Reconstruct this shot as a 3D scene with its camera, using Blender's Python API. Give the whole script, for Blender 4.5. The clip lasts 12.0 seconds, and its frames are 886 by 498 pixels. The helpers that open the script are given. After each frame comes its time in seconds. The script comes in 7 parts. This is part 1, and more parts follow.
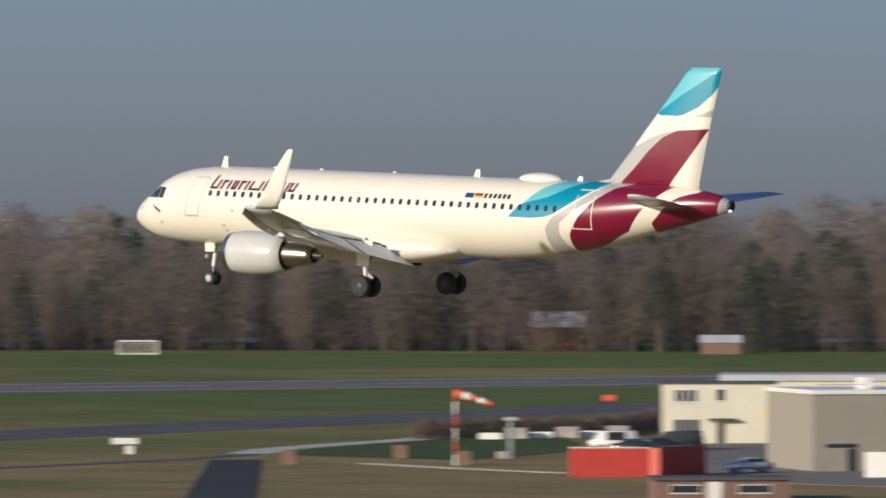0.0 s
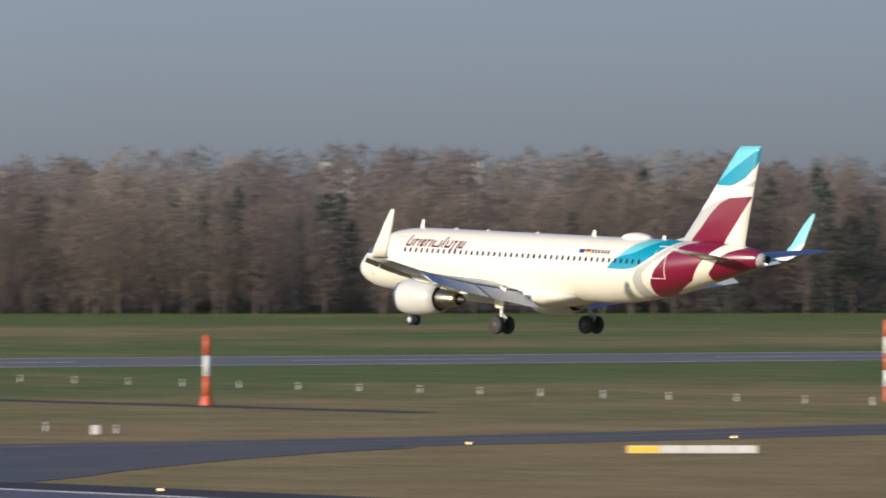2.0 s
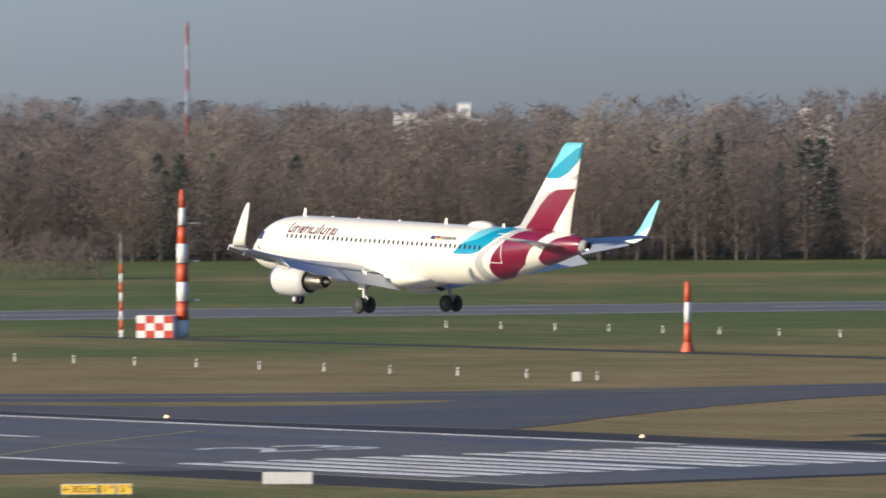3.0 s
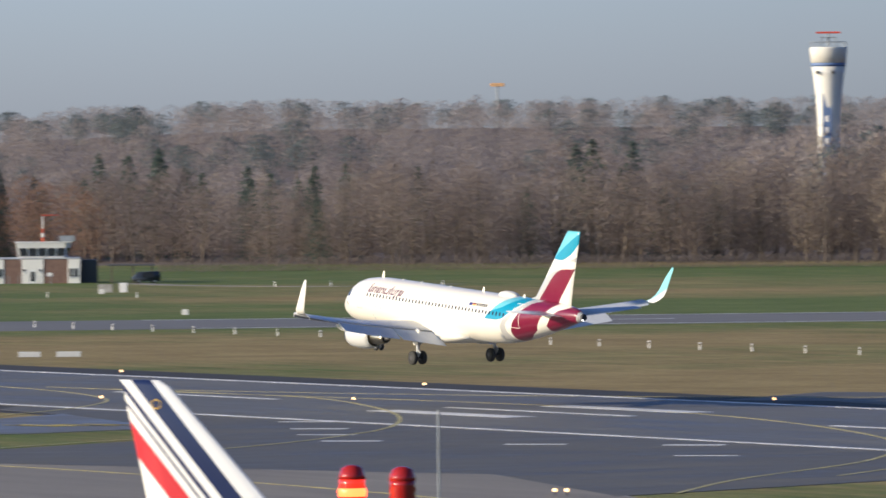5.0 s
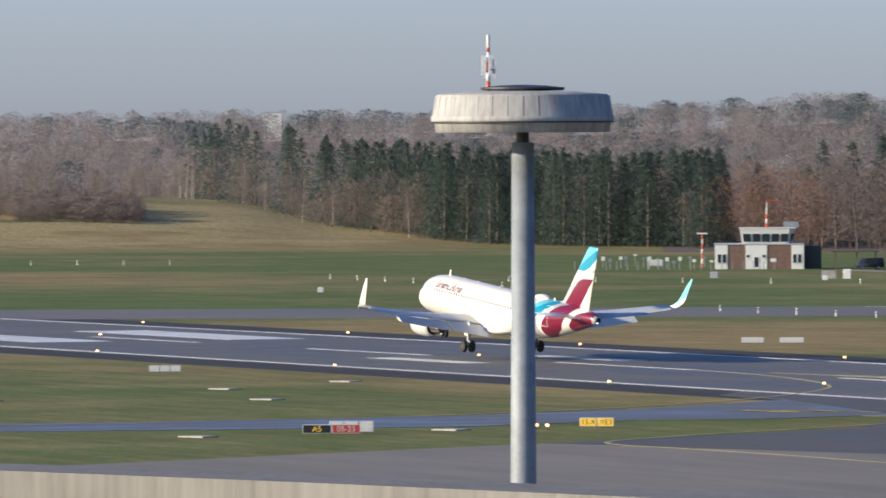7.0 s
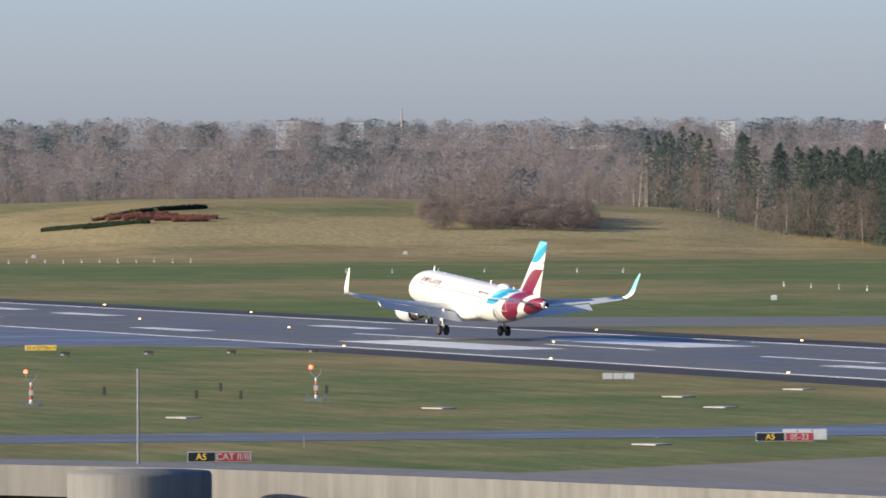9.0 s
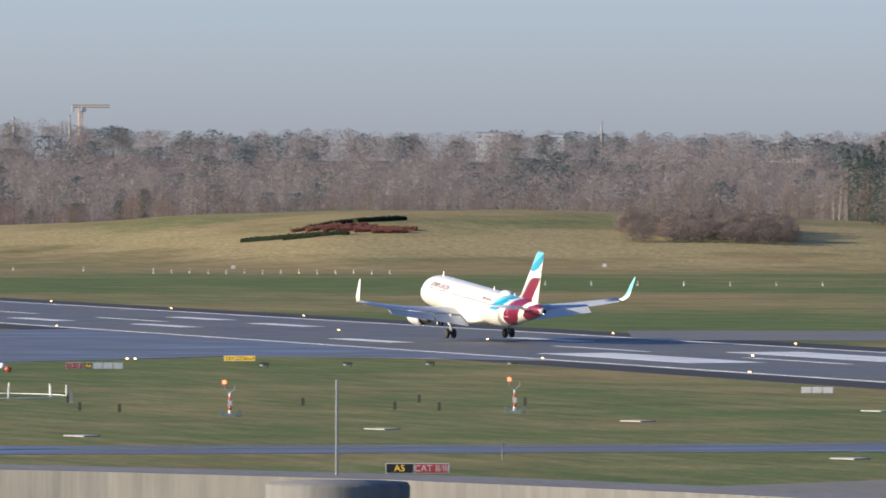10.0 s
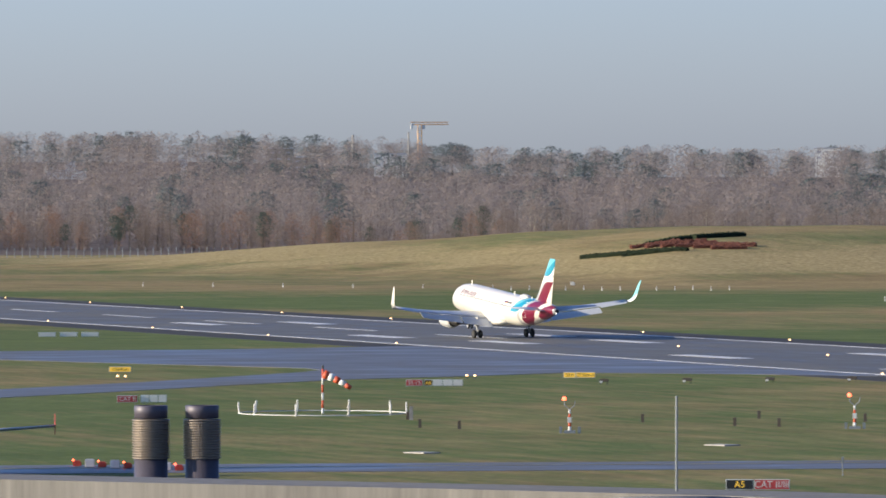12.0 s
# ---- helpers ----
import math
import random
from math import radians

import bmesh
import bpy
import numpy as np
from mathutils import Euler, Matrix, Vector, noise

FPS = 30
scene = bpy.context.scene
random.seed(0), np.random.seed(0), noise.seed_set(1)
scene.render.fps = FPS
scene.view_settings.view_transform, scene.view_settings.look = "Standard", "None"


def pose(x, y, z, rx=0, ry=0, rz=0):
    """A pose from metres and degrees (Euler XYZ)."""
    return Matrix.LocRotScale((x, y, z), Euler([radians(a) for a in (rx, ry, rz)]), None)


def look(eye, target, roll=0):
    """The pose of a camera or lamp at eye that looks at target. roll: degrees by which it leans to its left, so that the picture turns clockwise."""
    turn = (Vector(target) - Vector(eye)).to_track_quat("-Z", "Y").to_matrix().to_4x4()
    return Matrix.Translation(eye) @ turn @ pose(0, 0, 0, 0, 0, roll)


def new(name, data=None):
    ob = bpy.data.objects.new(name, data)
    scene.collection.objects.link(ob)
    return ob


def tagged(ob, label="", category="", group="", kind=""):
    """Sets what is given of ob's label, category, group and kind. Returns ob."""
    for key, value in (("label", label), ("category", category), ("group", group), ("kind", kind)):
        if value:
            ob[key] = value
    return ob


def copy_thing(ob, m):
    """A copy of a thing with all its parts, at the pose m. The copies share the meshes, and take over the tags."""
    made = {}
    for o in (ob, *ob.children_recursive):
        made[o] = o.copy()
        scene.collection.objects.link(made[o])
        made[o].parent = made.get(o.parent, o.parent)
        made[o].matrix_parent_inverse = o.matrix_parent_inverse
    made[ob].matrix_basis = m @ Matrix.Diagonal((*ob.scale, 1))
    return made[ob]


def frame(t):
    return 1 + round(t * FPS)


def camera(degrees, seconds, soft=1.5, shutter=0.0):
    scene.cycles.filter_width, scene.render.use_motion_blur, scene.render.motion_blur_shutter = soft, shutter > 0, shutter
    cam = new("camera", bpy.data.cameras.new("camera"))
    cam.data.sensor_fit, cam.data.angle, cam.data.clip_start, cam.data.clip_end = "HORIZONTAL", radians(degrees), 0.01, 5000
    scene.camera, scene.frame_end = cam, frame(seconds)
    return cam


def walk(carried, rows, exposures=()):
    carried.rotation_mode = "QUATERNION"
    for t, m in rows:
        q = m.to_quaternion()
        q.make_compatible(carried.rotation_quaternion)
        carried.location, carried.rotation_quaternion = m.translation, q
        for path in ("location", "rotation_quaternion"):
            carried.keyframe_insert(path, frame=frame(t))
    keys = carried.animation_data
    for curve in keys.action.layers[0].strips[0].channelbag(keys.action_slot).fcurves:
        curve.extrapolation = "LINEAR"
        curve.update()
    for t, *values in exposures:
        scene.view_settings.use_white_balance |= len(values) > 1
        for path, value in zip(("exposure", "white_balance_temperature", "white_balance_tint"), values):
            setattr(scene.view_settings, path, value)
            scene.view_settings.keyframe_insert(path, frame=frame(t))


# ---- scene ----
# camera on the terrace roof; it only pans, tilts and leans
EYE = Vector((0.0, 0.0, 21.15))
cam = camera(6.326, 12.0, soft=1.6, shutter=0.25)


def aim(yaw, tilt, lean):
    """Pose that looks yaw degrees left of +Y, tilted up by tilt."""
    a, b = radians(yaw), radians(tilt)
    way = Vector((-math.sin(a) * math.cos(b), math.cos(a) * math.cos(b), math.sin(b)))
    return look(EYE, EYE + way, lean)


VIEW = [
    (0.0, 36.593, -0.051, -0.03),
    (0.5, 40.389, -0.096, 0.11),
    (1.0, 43.317, -0.155, 0.07),
    (1.5, 45.894, -0.24, -0.05),
    (2.0, 49.717, -0.343, -0.05),
    (2.5, 51.782, -0.51, 0.15),
    (2.7, 52.284, -0.606, -0.02),
    (4.3, 57.868, -0.761, -0.47),
    (4.5, 58.56, -0.746, -0.31),
    (5.0, 60.397, -0.673, -0.45),
    (5.5, 61.902, -0.724, -0.33),
    (6.0, 63.468, -0.838, -0.28),
    (6.5, 64.629, -0.843, -0.36),
    (7.0, 65.567, -0.746, -0.16),
    (7.5, 66.477, -0.719, 0.11),
    (7.6, 66.692, -0.712, -0.03),
    (7.7, 66.816, -0.712, 0.17),
    (9.3, 69.208, -0.668, -0.25),
    (9.5, 69.48, -0.658, -0.15),
    (10.0, 70.232, -0.593, 0.13),
    (10.5, 70.863, -0.52, 0.22),
    (11.0, 71.477, -0.47, 0.31),
    (11.5, 72.057, -0.454, 0.07),
    (12.0, 72.656, -0.476, -0.1),
]
walk(cam, [(t, aim(a, b, c)) for t, a, b, c in VIEW],
     exposures=[(0.0, 0.18), (1.0, 0.34), (2.5, 0.55), (4.3, 0.74), (6.5, 0.84), (9.3, 0.94), (12.0, 0.92)])

# ---- sky and sun: low winter sun behind the camera's left shoulder
SUN_DIR = Vector((-0.20, -0.98, 0.275)).normalized()
world = bpy.data.worlds.new("world")
scene.world = world
world.use_nodes = True
wn = world.node_tree
wn.nodes.clear()
w_out = wn.nodes.new("ShaderNodeOutputWorld")
w_bg = wn.nodes.new("ShaderNodeBackground")
w_sky = wn.nodes.new("ShaderNodeTexSky")
w_sky.sky_type = "NISHITA"
w_sky.sun_disc = False
w_sky.sun_elevation = math.asin(SUN_DIR.z)
w_sky.sun_rotation = math.atan2(SUN_DIR.x, SUN_DIR.y)
w_sky.altitude = 0
w_sky.air_density, w_sky.dust_density, w_sky.ozone_density = 1.0, 0.6, 4.0
w_bg.inputs["Strength"].default_value = 0.15
# hazier and greyer towards the north, clear and pale towards the west
w_co = wn.nodes.new("ShaderNodeTexCoord")
w_sep = wn.nodes.new("ShaderNodeSeparateXYZ")
wn.links.new(w_co.outputs["Generated"], w_sep.inputs[0])
w_neg = wn.nodes.new("ShaderNodeMath")
w_neg.operation = "MULTIPLY"
w_neg.inputs[1].default_value = -1.0
wn.links.new(w_sep.outputs[0], w_neg.inputs[0])
w_west = wn.nodes.new("ShaderNodeValToRGB")
stops = [(0.0, 0.38), (0.588, 0.42), (0.72, 0.47), (0.79, 0.52), (0.883, 0.71), (1.0, 0.75)]
while len(w_west.color_ramp.elements) < len(stops):
    w_west.color_ramp.elements.new(0.5)
for el, (pos, v) in zip(w_west.color_ramp.elements, stops):
    el.position, el.color = pos, (v * 0.775, v * 0.83, v * 1.235, 1)
wn.links.new(w_neg.outputs[0], w_west.inputs[0])
w_north = wn.nodes.new("ShaderNodeMapRange")
w_north.inputs[1].default_value, w_north.inputs[2].default_value = -0.5, 0.15
wn.links.new(w_sep.outputs[1], w_north.inputs[0])
w_mix = wn.nodes.new("ShaderNodeMix")
w_mix.data_type = "RGBA"
w_mix.inputs[6].default_value = (0.85, 0.86, 0.92, 1)
wn.links.new(w_north.outputs[0], w_mix.inputs[0])
wn.links.new(w_west.outputs[0], w_mix.inputs[7])
w_mul = wn.nodes.new("ShaderNodeMix")
w_mul.data_type, w_mul.blend_type = "RGBA", "MULTIPLY"
w_mul.inputs[0].default_value = 1.0
wn.links.new(w_sky.outputs[0], w_mul.inputs[6])
wn.links.new(w_mix.outputs[2], w_mul.inputs[7])
wn.links.new(w_mul.outputs[2], w_bg.inputs[0])
wn.links.new(w_bg.outputs[0], w_out.inputs[0])
sun = new("sun", bpy.data.lights.new("sun", "SUN"))
sun.data.energy, sun.data.angle, sun.data.color = 3.95, radians(0.6), (1.0, 0.86, 0.66)
sun.matrix_world = look(SUN_DIR * 300, (0, 0, 0))

# ---- materials
def nodes_of(name):
    m = bpy.data.materials.new(name)
    m.use_nodes = True
    nt = m.node_tree
    return m, nt, nt.nodes["Principled BSDF"]


def add(nt, kind, **sets):
    n = nt.nodes.new(kind)
    for k, v in sets.items():
        n.inputs[k].default_value = v
    return n


def mix(nt, fac, a, b):
    n = nt.nodes.new("ShaderNodeMix")
    n.data_type = "RGBA"
    for sock, v in ((n.inputs[0], fac), (n.inputs[6], a), (n.inputs[7], b)):
        if isinstance(v, bpy.types.NodeSocket):
            nt.links.new(v, sock)
        else:
            sock.default_value = (*v, 1) if isinstance(v, tuple) else v
    return n.outputs[2]


def calc(nt, op, a, b=0.0, c=0.0):
    n = nt.nodes.new("ShaderNodeMath")
    n.operation = op
    for sock, v in zip(n.inputs, (a, b, c)):
        if isinstance(v, bpy.types.NodeSocket):
            nt.links.new(v, sock)
        else:
            sock.default_value = v
    return n.outputs[0]


def ramp(nt, fac, stops, mode="LINEAR"):
    n = nt.nodes.new("ShaderNodeValToRGB")
    n.color_ramp.interpolation = mode
    e = n.color_ramp.elements
    while len(e) < len(stops):
        e.new(0.5)
    for el, (pos, col) in zip(e, stops):
        el.position = pos
        el.color = (*col, 1) if isinstance(col, tuple) else (col, col, col, 1)
    nt.links.new(fac, n.inputs[0])
    return n.outputs[0]


def cloud(nt, vec, scale, detail=4.0, rough=0.55):
    n = add(nt, "ShaderNodeTexNoise", Scale=scale, Detail=detail, Roughness=rough)
    nt.links.new(vec, n.inputs["Vector"])
    return n.outputs[0]


def coords(nt, scale=(1, 1, 1), out="Object"):
    c = nt.nodes.new("ShaderNodeTexCoord")
    m = add(nt, "ShaderNodeMapping", Scale=scale)
    nt.links.new(c.outputs[out], m.inputs[0])
    return m.outputs[0]


def relief(nt, bsdf, height, strength, dist):
    b = add(nt, "ShaderNodeBump", Strength=strength, Distance=dist)
    nt.links.new(height, b.inputs["Height"])
    nt.links.new(b.outputs[0], bsdf.inputs["Normal"])


def surface(name, col, rough=0.6, metal=0.0, vary=0.15, scale=3.0, fine=40.0, bump=0.0, glow=None, spec=0.5):
    """A plain painted or mineral surface with stains at two scales."""
    m, nt, b = nodes_of(name)
    v = coords(nt)
    n1, n2 = cloud(nt, v, scale), cloud(nt, v, fine, 2.0)
    s = calc(nt, "ADD", calc(nt, "MULTIPLY", n1, 0.7), calc(nt, "MULTIPLY", n2, 0.3))
    lo, hi = tuple(c * (1 - vary) for c in col), tuple(min(1, c * (1 + vary)) for c in col)
    nt.links.new(ramp(nt, s, [(0.3, lo), (0.7, hi)]), b.inputs["Base Color"])
    b.inputs["Roughness"].default_value = rough
    b.inputs["Metallic"].default_value = metal
    b.inputs["Specular IOR Level"].default_value = spec
    if bump:
        relief(nt, b, n2, bump, 0.02)
    if glow:
        b.inputs["Emission Color"].default_value = (*glow[:3], 1)
        b.inputs["Emission Strength"].default_value = glow[3]
    return m


def grass_material():
    m, nt, b = nodes_of("grass")
    c = nt.nodes.new("ShaderNodeTexCoord")
    sep = nt.nodes.new("ShaderNodeSeparateXYZ")
    nt.links.new(c.outputs["Object"], sep.inputs[0])
    v = c.outputs["Object"]
    big, mid, fine = cloud(nt, v, 0.012, 5), cloud(nt, v, 0.07, 5, 0.65), cloud(nt, v, 0.9, 3, 0.7)
    streak = cloud(nt, coords(nt, (0.05, 0.4, 0.3)), 1.0, 4)
    green = ramp(nt, mid, [(0.3, (0.080, 0.116, 0.028)), (0.7, (0.145, 0.178, 0.052))])
    dry = ramp(nt, mid, [(0.3, (0.215, 0.155, 0.064)), (0.7, (0.335, 0.255, 0.112))])
    straw = ramp(nt, fine, [(0.3, (0.25, 0.19, 0.08)), (0.7, (0.50, 0.40, 0.19))])
    # lusher beyond the runway, dry and trampled on this side and close to it
    dist = calc(nt, "SQRT", calc(nt, "ADD", calc(nt, "POWER", sep.outputs[0], 2.0), calc(nt, "POWER", sep.outputs[1], 2.0)))
    lush = ramp(nt, calc(nt, "DIVIDE", dist, 2500.0),
                [(0.0, 0.0), (0.24, 0.10), (0.31, 0.08), (0.37, 0.16), (0.40, 0.80), (0.455, 0.85), (0.475, 0.42), (0.53, 0.5), (0.56, 0.85), (0.6, 0.8), (0.64, 0.2), (0.72, 0.3)])
    here = ramp(nt, calc(nt, "DIVIDE", sep.outputs[1], 1000.0), [(0.27, 0.62), (0.33, 0.0)])
    lush = calc(nt, "MAXIMUM", lush, here)
    # greener towards the north-east end of the field
    aside = calc(nt, "DIVIDE", calc(nt, "MULTIPLY", sep.outputs[0], -0.5), calc(nt, "MAXIMUM", sep.outputs[1], 1.0))
    lush = calc(nt, "ADD", lush, calc(nt, "MULTIPLY", ramp(nt, aside, [(0.70, 0.24), (0.84, 0.0)]), ramp(nt, calc(nt, "DIVIDE", dist, 2500.0), [(0.29, 0.0), (0.31, 1.0), (0.38, 1.0), (0.40, 0.2)])))
    k = calc(nt, "ADD", calc(nt, "MULTIPLY", calc(nt, "SUBTRACT", big, 0.5), 2.2), lush)
    k = calc(nt, "ADD", k, calc(nt, "MULTIPLY", calc(nt, "SUBTRACT", streak, 0.5), 1.25))
    fac = ramp(nt, k, [(0.15, 0.0), (0.75, 1.0)])
    col = mix(nt, fac, dry, green)
    # long straw on the mound
    up = ramp(nt, calc(nt, "ADD", calc(nt, "MULTIPLY", sep.outputs[2], 0.11), calc(nt, "MULTIPLY", calc(nt, "SUBTRACT", cloud(nt, v, 0.02, 6, 0.65), 0.5), 1.5)),
              [(0.08, 0.0), (0.3, 0.9), (0.62, 0.75), (0.85, 0.15)])
    col = mix(nt, calc(nt, "MULTIPLY", up, calc(nt, "GREATER_THAN", sep.outputs[2], 0.05)), col, straw)
    # leaf litter under the woods
    litter = ramp(nt, mid, [(0.3, (0.12, 0.095, 0.08)), (0.7, (0.19, 0.155, 0.13))])
    ratio = calc(nt, "DIVIDE", calc(nt, "MULTIPLY", sep.outputs[0], -1.0), calc(nt, "MAXIMUM", sep.outputs[1], 1.0))
    near_wood = calc(nt, "MULTIPLY", calc(nt, "LESS_THAN", ratio, 2.05), calc(nt, "GREATER_THAN", dist, 1570.0))
    col = mix(nt, calc(nt, "MAXIMUM", near_wood, calc(nt, "GREATER_THAN", dist, 2150.0)), col, litter)
    tint = ramp(nt, fine, [(0.25, 0.72), (0.75, 1.2)])
    n = nt.nodes.new("ShaderNodeMix")
    n.data_type, n.blend_type = "RGBA", "MULTIPLY"
    n.inputs[0].default_value = 1.0
    nt.links.new(col, n.inputs[6])
    nt.links.new(tint, n.inputs[7])
    nt.links.new(n.outputs[2], b.inputs["Base Color"])
    b.inputs["Roughness"].default_value = 0.9
    b.inputs["Specular IOR Level"].default_value = 0.15
    relief(nt, b, fine, 0.6, 0.25)
    return m


def asphalt_material(name, lo, hi, rough_lo, rough_hi, streak=(0.03, 0.25, 1)):
    """Tarmac: worn along the way of rolling, damp patches that shine."""
    m, nt, b = nodes_of(name)
    v = coords(nt)
    along = cloud(nt, coords(nt, streak), 1.0, 5, 0.6)
    patch, grit = cloud(nt, v, 0.05, 5, 0.6), cloud(nt, v, 1.5, 3)
    s = calc(nt, "ADD", calc(nt, "MULTIPLY", along, 0.55), calc(nt, "ADD", calc(nt, "MULTIPLY", patch, 0.3), calc(nt, "MULTIPLY", grit, 0.15)))
    nt.links.new(ramp(nt, s, [(0.35, lo), (0.65, hi)]), b.inputs["Base Color"])
    nt.links.new(ramp(nt, calc(nt, "ADD", calc(nt, "MULTIPLY", along, 0.5), calc(nt, "MULTIPLY", patch, 0.5)), [(0.4, rough_lo), (0.6, rough_hi)]), b.inputs["Roughness"])
    b.inputs["Specular IOR Level"].default_value = 0.25
    return m


M_GRASS = grass_material()
M_RUNWAY = asphalt_material("runway_asphalt", (0.088, 0.086, 0.079), (0.172, 0.168, 0.155), 0.5, 0.8)
M_TAXI = asphalt_material("taxiway_asphalt", (0.078, 0.076, 0.069), (0.130, 0.126, 0.115), 0.55, 0.85, (0.2, 0.04, 1))
M_WET = asphalt_material("damp_asphalt", (0.092, 0.088, 0.079), (0.165, 0.158, 0.143), 0.34, 0.6, (0.2, 0.04, 1))
M_CROSS = asphalt_material("pale_asphalt", (0.12, 0.118, 0.115), (0.19, 0.187, 0.182), 0.75, 0.95, (0.2, 0.04, 1))
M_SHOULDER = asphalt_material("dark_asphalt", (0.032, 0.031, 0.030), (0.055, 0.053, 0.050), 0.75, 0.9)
M_APRON = asphalt_material("apron_concrete", (0.17, 0.153, 0.13), (0.25, 0.228, 0.195), 0.8, 0.95)
M_LINE = surface("white_marking", (0.62, 0.62, 0.60), 0.6, vary=0.3, scale=0.15, fine=1.5)
M_YELLOW_LINE = surface("yellow_marking", (0.42, 0.36, 0.13), 0.6, vary=0.3, scale=0.2, fine=2)
M_TAXI_PAINT = surface("fresh_yellow_marking", (0.72, 0.56, 0.14), 0.6, vary=0.25, scale=0.3, fine=2)
M_CONCRETE = surface("weathered_concrete", (0.36, 0.34, 0.31), 0.85, vary=0.35, scale=1.2, fine=14, bump=0.5)
M_WHITE = surface("white_paint", (0.78, 0.77, 0.74), 0.35, vary=0.04)
M_BLACK = surface("black_rubber", (0.018, 0.018, 0.02), 0.7, vary=0.2)
M_DARK = surface("dark_metal", (0.05, 0.05, 0.055), 0.5, 0.3)
M_STEEL = surface("bare_steel", (0.42, 0.40, 0.37), 0.32, 1.0, vary=0.2)
M_GREY = surface("grey_paint", (0.42, 0.43, 0.45), 0.4, vary=0.06)
M_RED = surface("red_paint", (0.55, 0.06, 0.035), 0.5, vary=0.15)
M_ORANGE = surface("orange_red_paint", (0.62, 0.10, 0.04), 0.5, vary=0.15)
M_YELLOW = surface("yellow_sign_face", (0.75, 0.46, 0.06), 0.5, vary=0.08, glow=(1.0, 0.6, 0.06, 0.25))
M_SIGNBLACK = surface("black_sign_face", (0.02, 0.02, 0.02), 0.5)
M_GALV = surface("galvanised_steel", (0.235, 0.26, 0.275), 0.6, 0.1, vary=0.25, scale=1.5, fine=8)
M_GLASS = surface("dark_window_glass", (0.03, 0.035, 0.045), 0.08, vary=0.1)
M_LAMP = surface("lit_lamp_lens", (0.9, 0.75, 0.5), 0.4, glow=(1.0, 0.55, 0.22, 2.0))
M_RED_LIT = surface("lit_red_lens", (0.6, 0.03, 0.02), 0.2, glow=(1.0, 0.12, 0.05, 3.0))
M_RED_LENS = surface("red_lens", (0.32, 0.015, 0.012), 0.15, vary=0.1)
M_BARK = surface("grey_brown_bark", (0.12, 0.095, 0.075), 0.9, vary=0.35, scale=0.6, fine=6)
M_BIRCH = surface("pale_birch_bark", (0.42, 0.37, 0.31), 0.8, vary=0.35, scale=0.8, fine=5)


def twig_material(name, lo, hi):
    """Twigs or leaves: thin enough for light to come through."""
    m, nt, b = nodes_of(name)
    g = nt.nodes.new("ShaderNodeNewGeometry")
    o = nt.nodes.new("ShaderNodeObjectInfo")
    big = cloud(nt, coords(nt), 0.02, 3)
    streak = cloud(nt, coords(nt, (1.6, 1.6, 0.35)), 1.0, 4, 0.7)
    s = calc(nt, "ADD", calc(nt, "MULTIPLY", g.outputs["Random Per Island"], 0.16),
             calc(nt, "ADD", calc(nt, "MULTIPLY", o.outputs["Random"], 0.2), calc(nt, "MULTIPLY", big, 0.4)))
    s = calc(nt, "ADD", s, calc(nt, "MULTIPLY", streak, 0.34))
    col = ramp(nt, s, [(0.2, lo), (0.9, hi)])
    nt.nodes.remove(b)
    d, t = nt.nodes.new("ShaderNodeBsdfDiffuse"), nt.nodes.new("ShaderNodeBsdfTranslucent")
    mx = nt.nodes.new("ShaderNodeMixShader")
    mx.inputs[0].default_value = 0.5
    for n in (d, t):
        nt.links.new(col, n.inputs[0])
    nt.links.new(d.outputs[0], mx.inputs[1])
    nt.links.new(t.outputs[0], mx.inputs[2])
    nt.links.new(mx.outputs[0], nt.nodes["Material Output"].inputs[0])
    return m


M_TWIG = twig_material("bare_twigs", (0.180, 0.147, 0.130), (0.30, 0.246, 0.212))
M_TWIG_PALE = twig_material("pale_twigs", (0.27, 0.225, 0.175), (0.44, 0.37, 0.29))
M_TWIG_RUST = twig_material("rusty_leaves", (0.23, 0.14, 0.10), (0.36, 0.225, 0.16))
# distance haze is put into the far trees' paler, greyer twig colour
M_TWIG_FAR = twig_material("haze_tinted_twigs", (0.255, 0.222, 0.208), (0.375, 0.325, 0.30))
M_NEEDLE = twig_material("dark_needles", (0.050, 0.074, 0.066), (0.105, 0.138, 0.112))
# far conifers: haze put into a paler, bluer green
M_NEEDLE_FAR = twig_material("haze_tinted_needles", (0.115, 0.138, 0.138), (0.175, 0.20, 0.195))

# ---- mesh helpers
def mesh_ob(name, verts, faces, mat, parent=None, label="", smooth=False):
    me = bpy.data.meshes.new(name)
    me.from_pydata([tuple(v) for v in verts], [], faces)
    me.materials.append(mat)
    if smooth:
        me.polygons.foreach_set("use_smooth", [True] * len(me.polygons))
    ob = new(name, me)
    ob.parent = parent
    return tagged(ob, label)


def part(name, bm, mat, parent, label="", smooth=False):
    me = bpy.data.meshes.new(name)
    bm.to_mesh(me)
    bm.free()
    for mm in (mat if isinstance(mat, (list, tuple)) else [mat]):
        me.materials.append(mm)
    if smooth:
        me.polygons.foreach_set("use_smooth", [True] * len(me.polygons))
    ob = new(name, me)
    ob.parent = parent
    return tagged(ob, label)


def root(name, m, label, category, group=""):
    e = new(name)
    e.matrix_world = m
    return tagged(e, label, category, group)


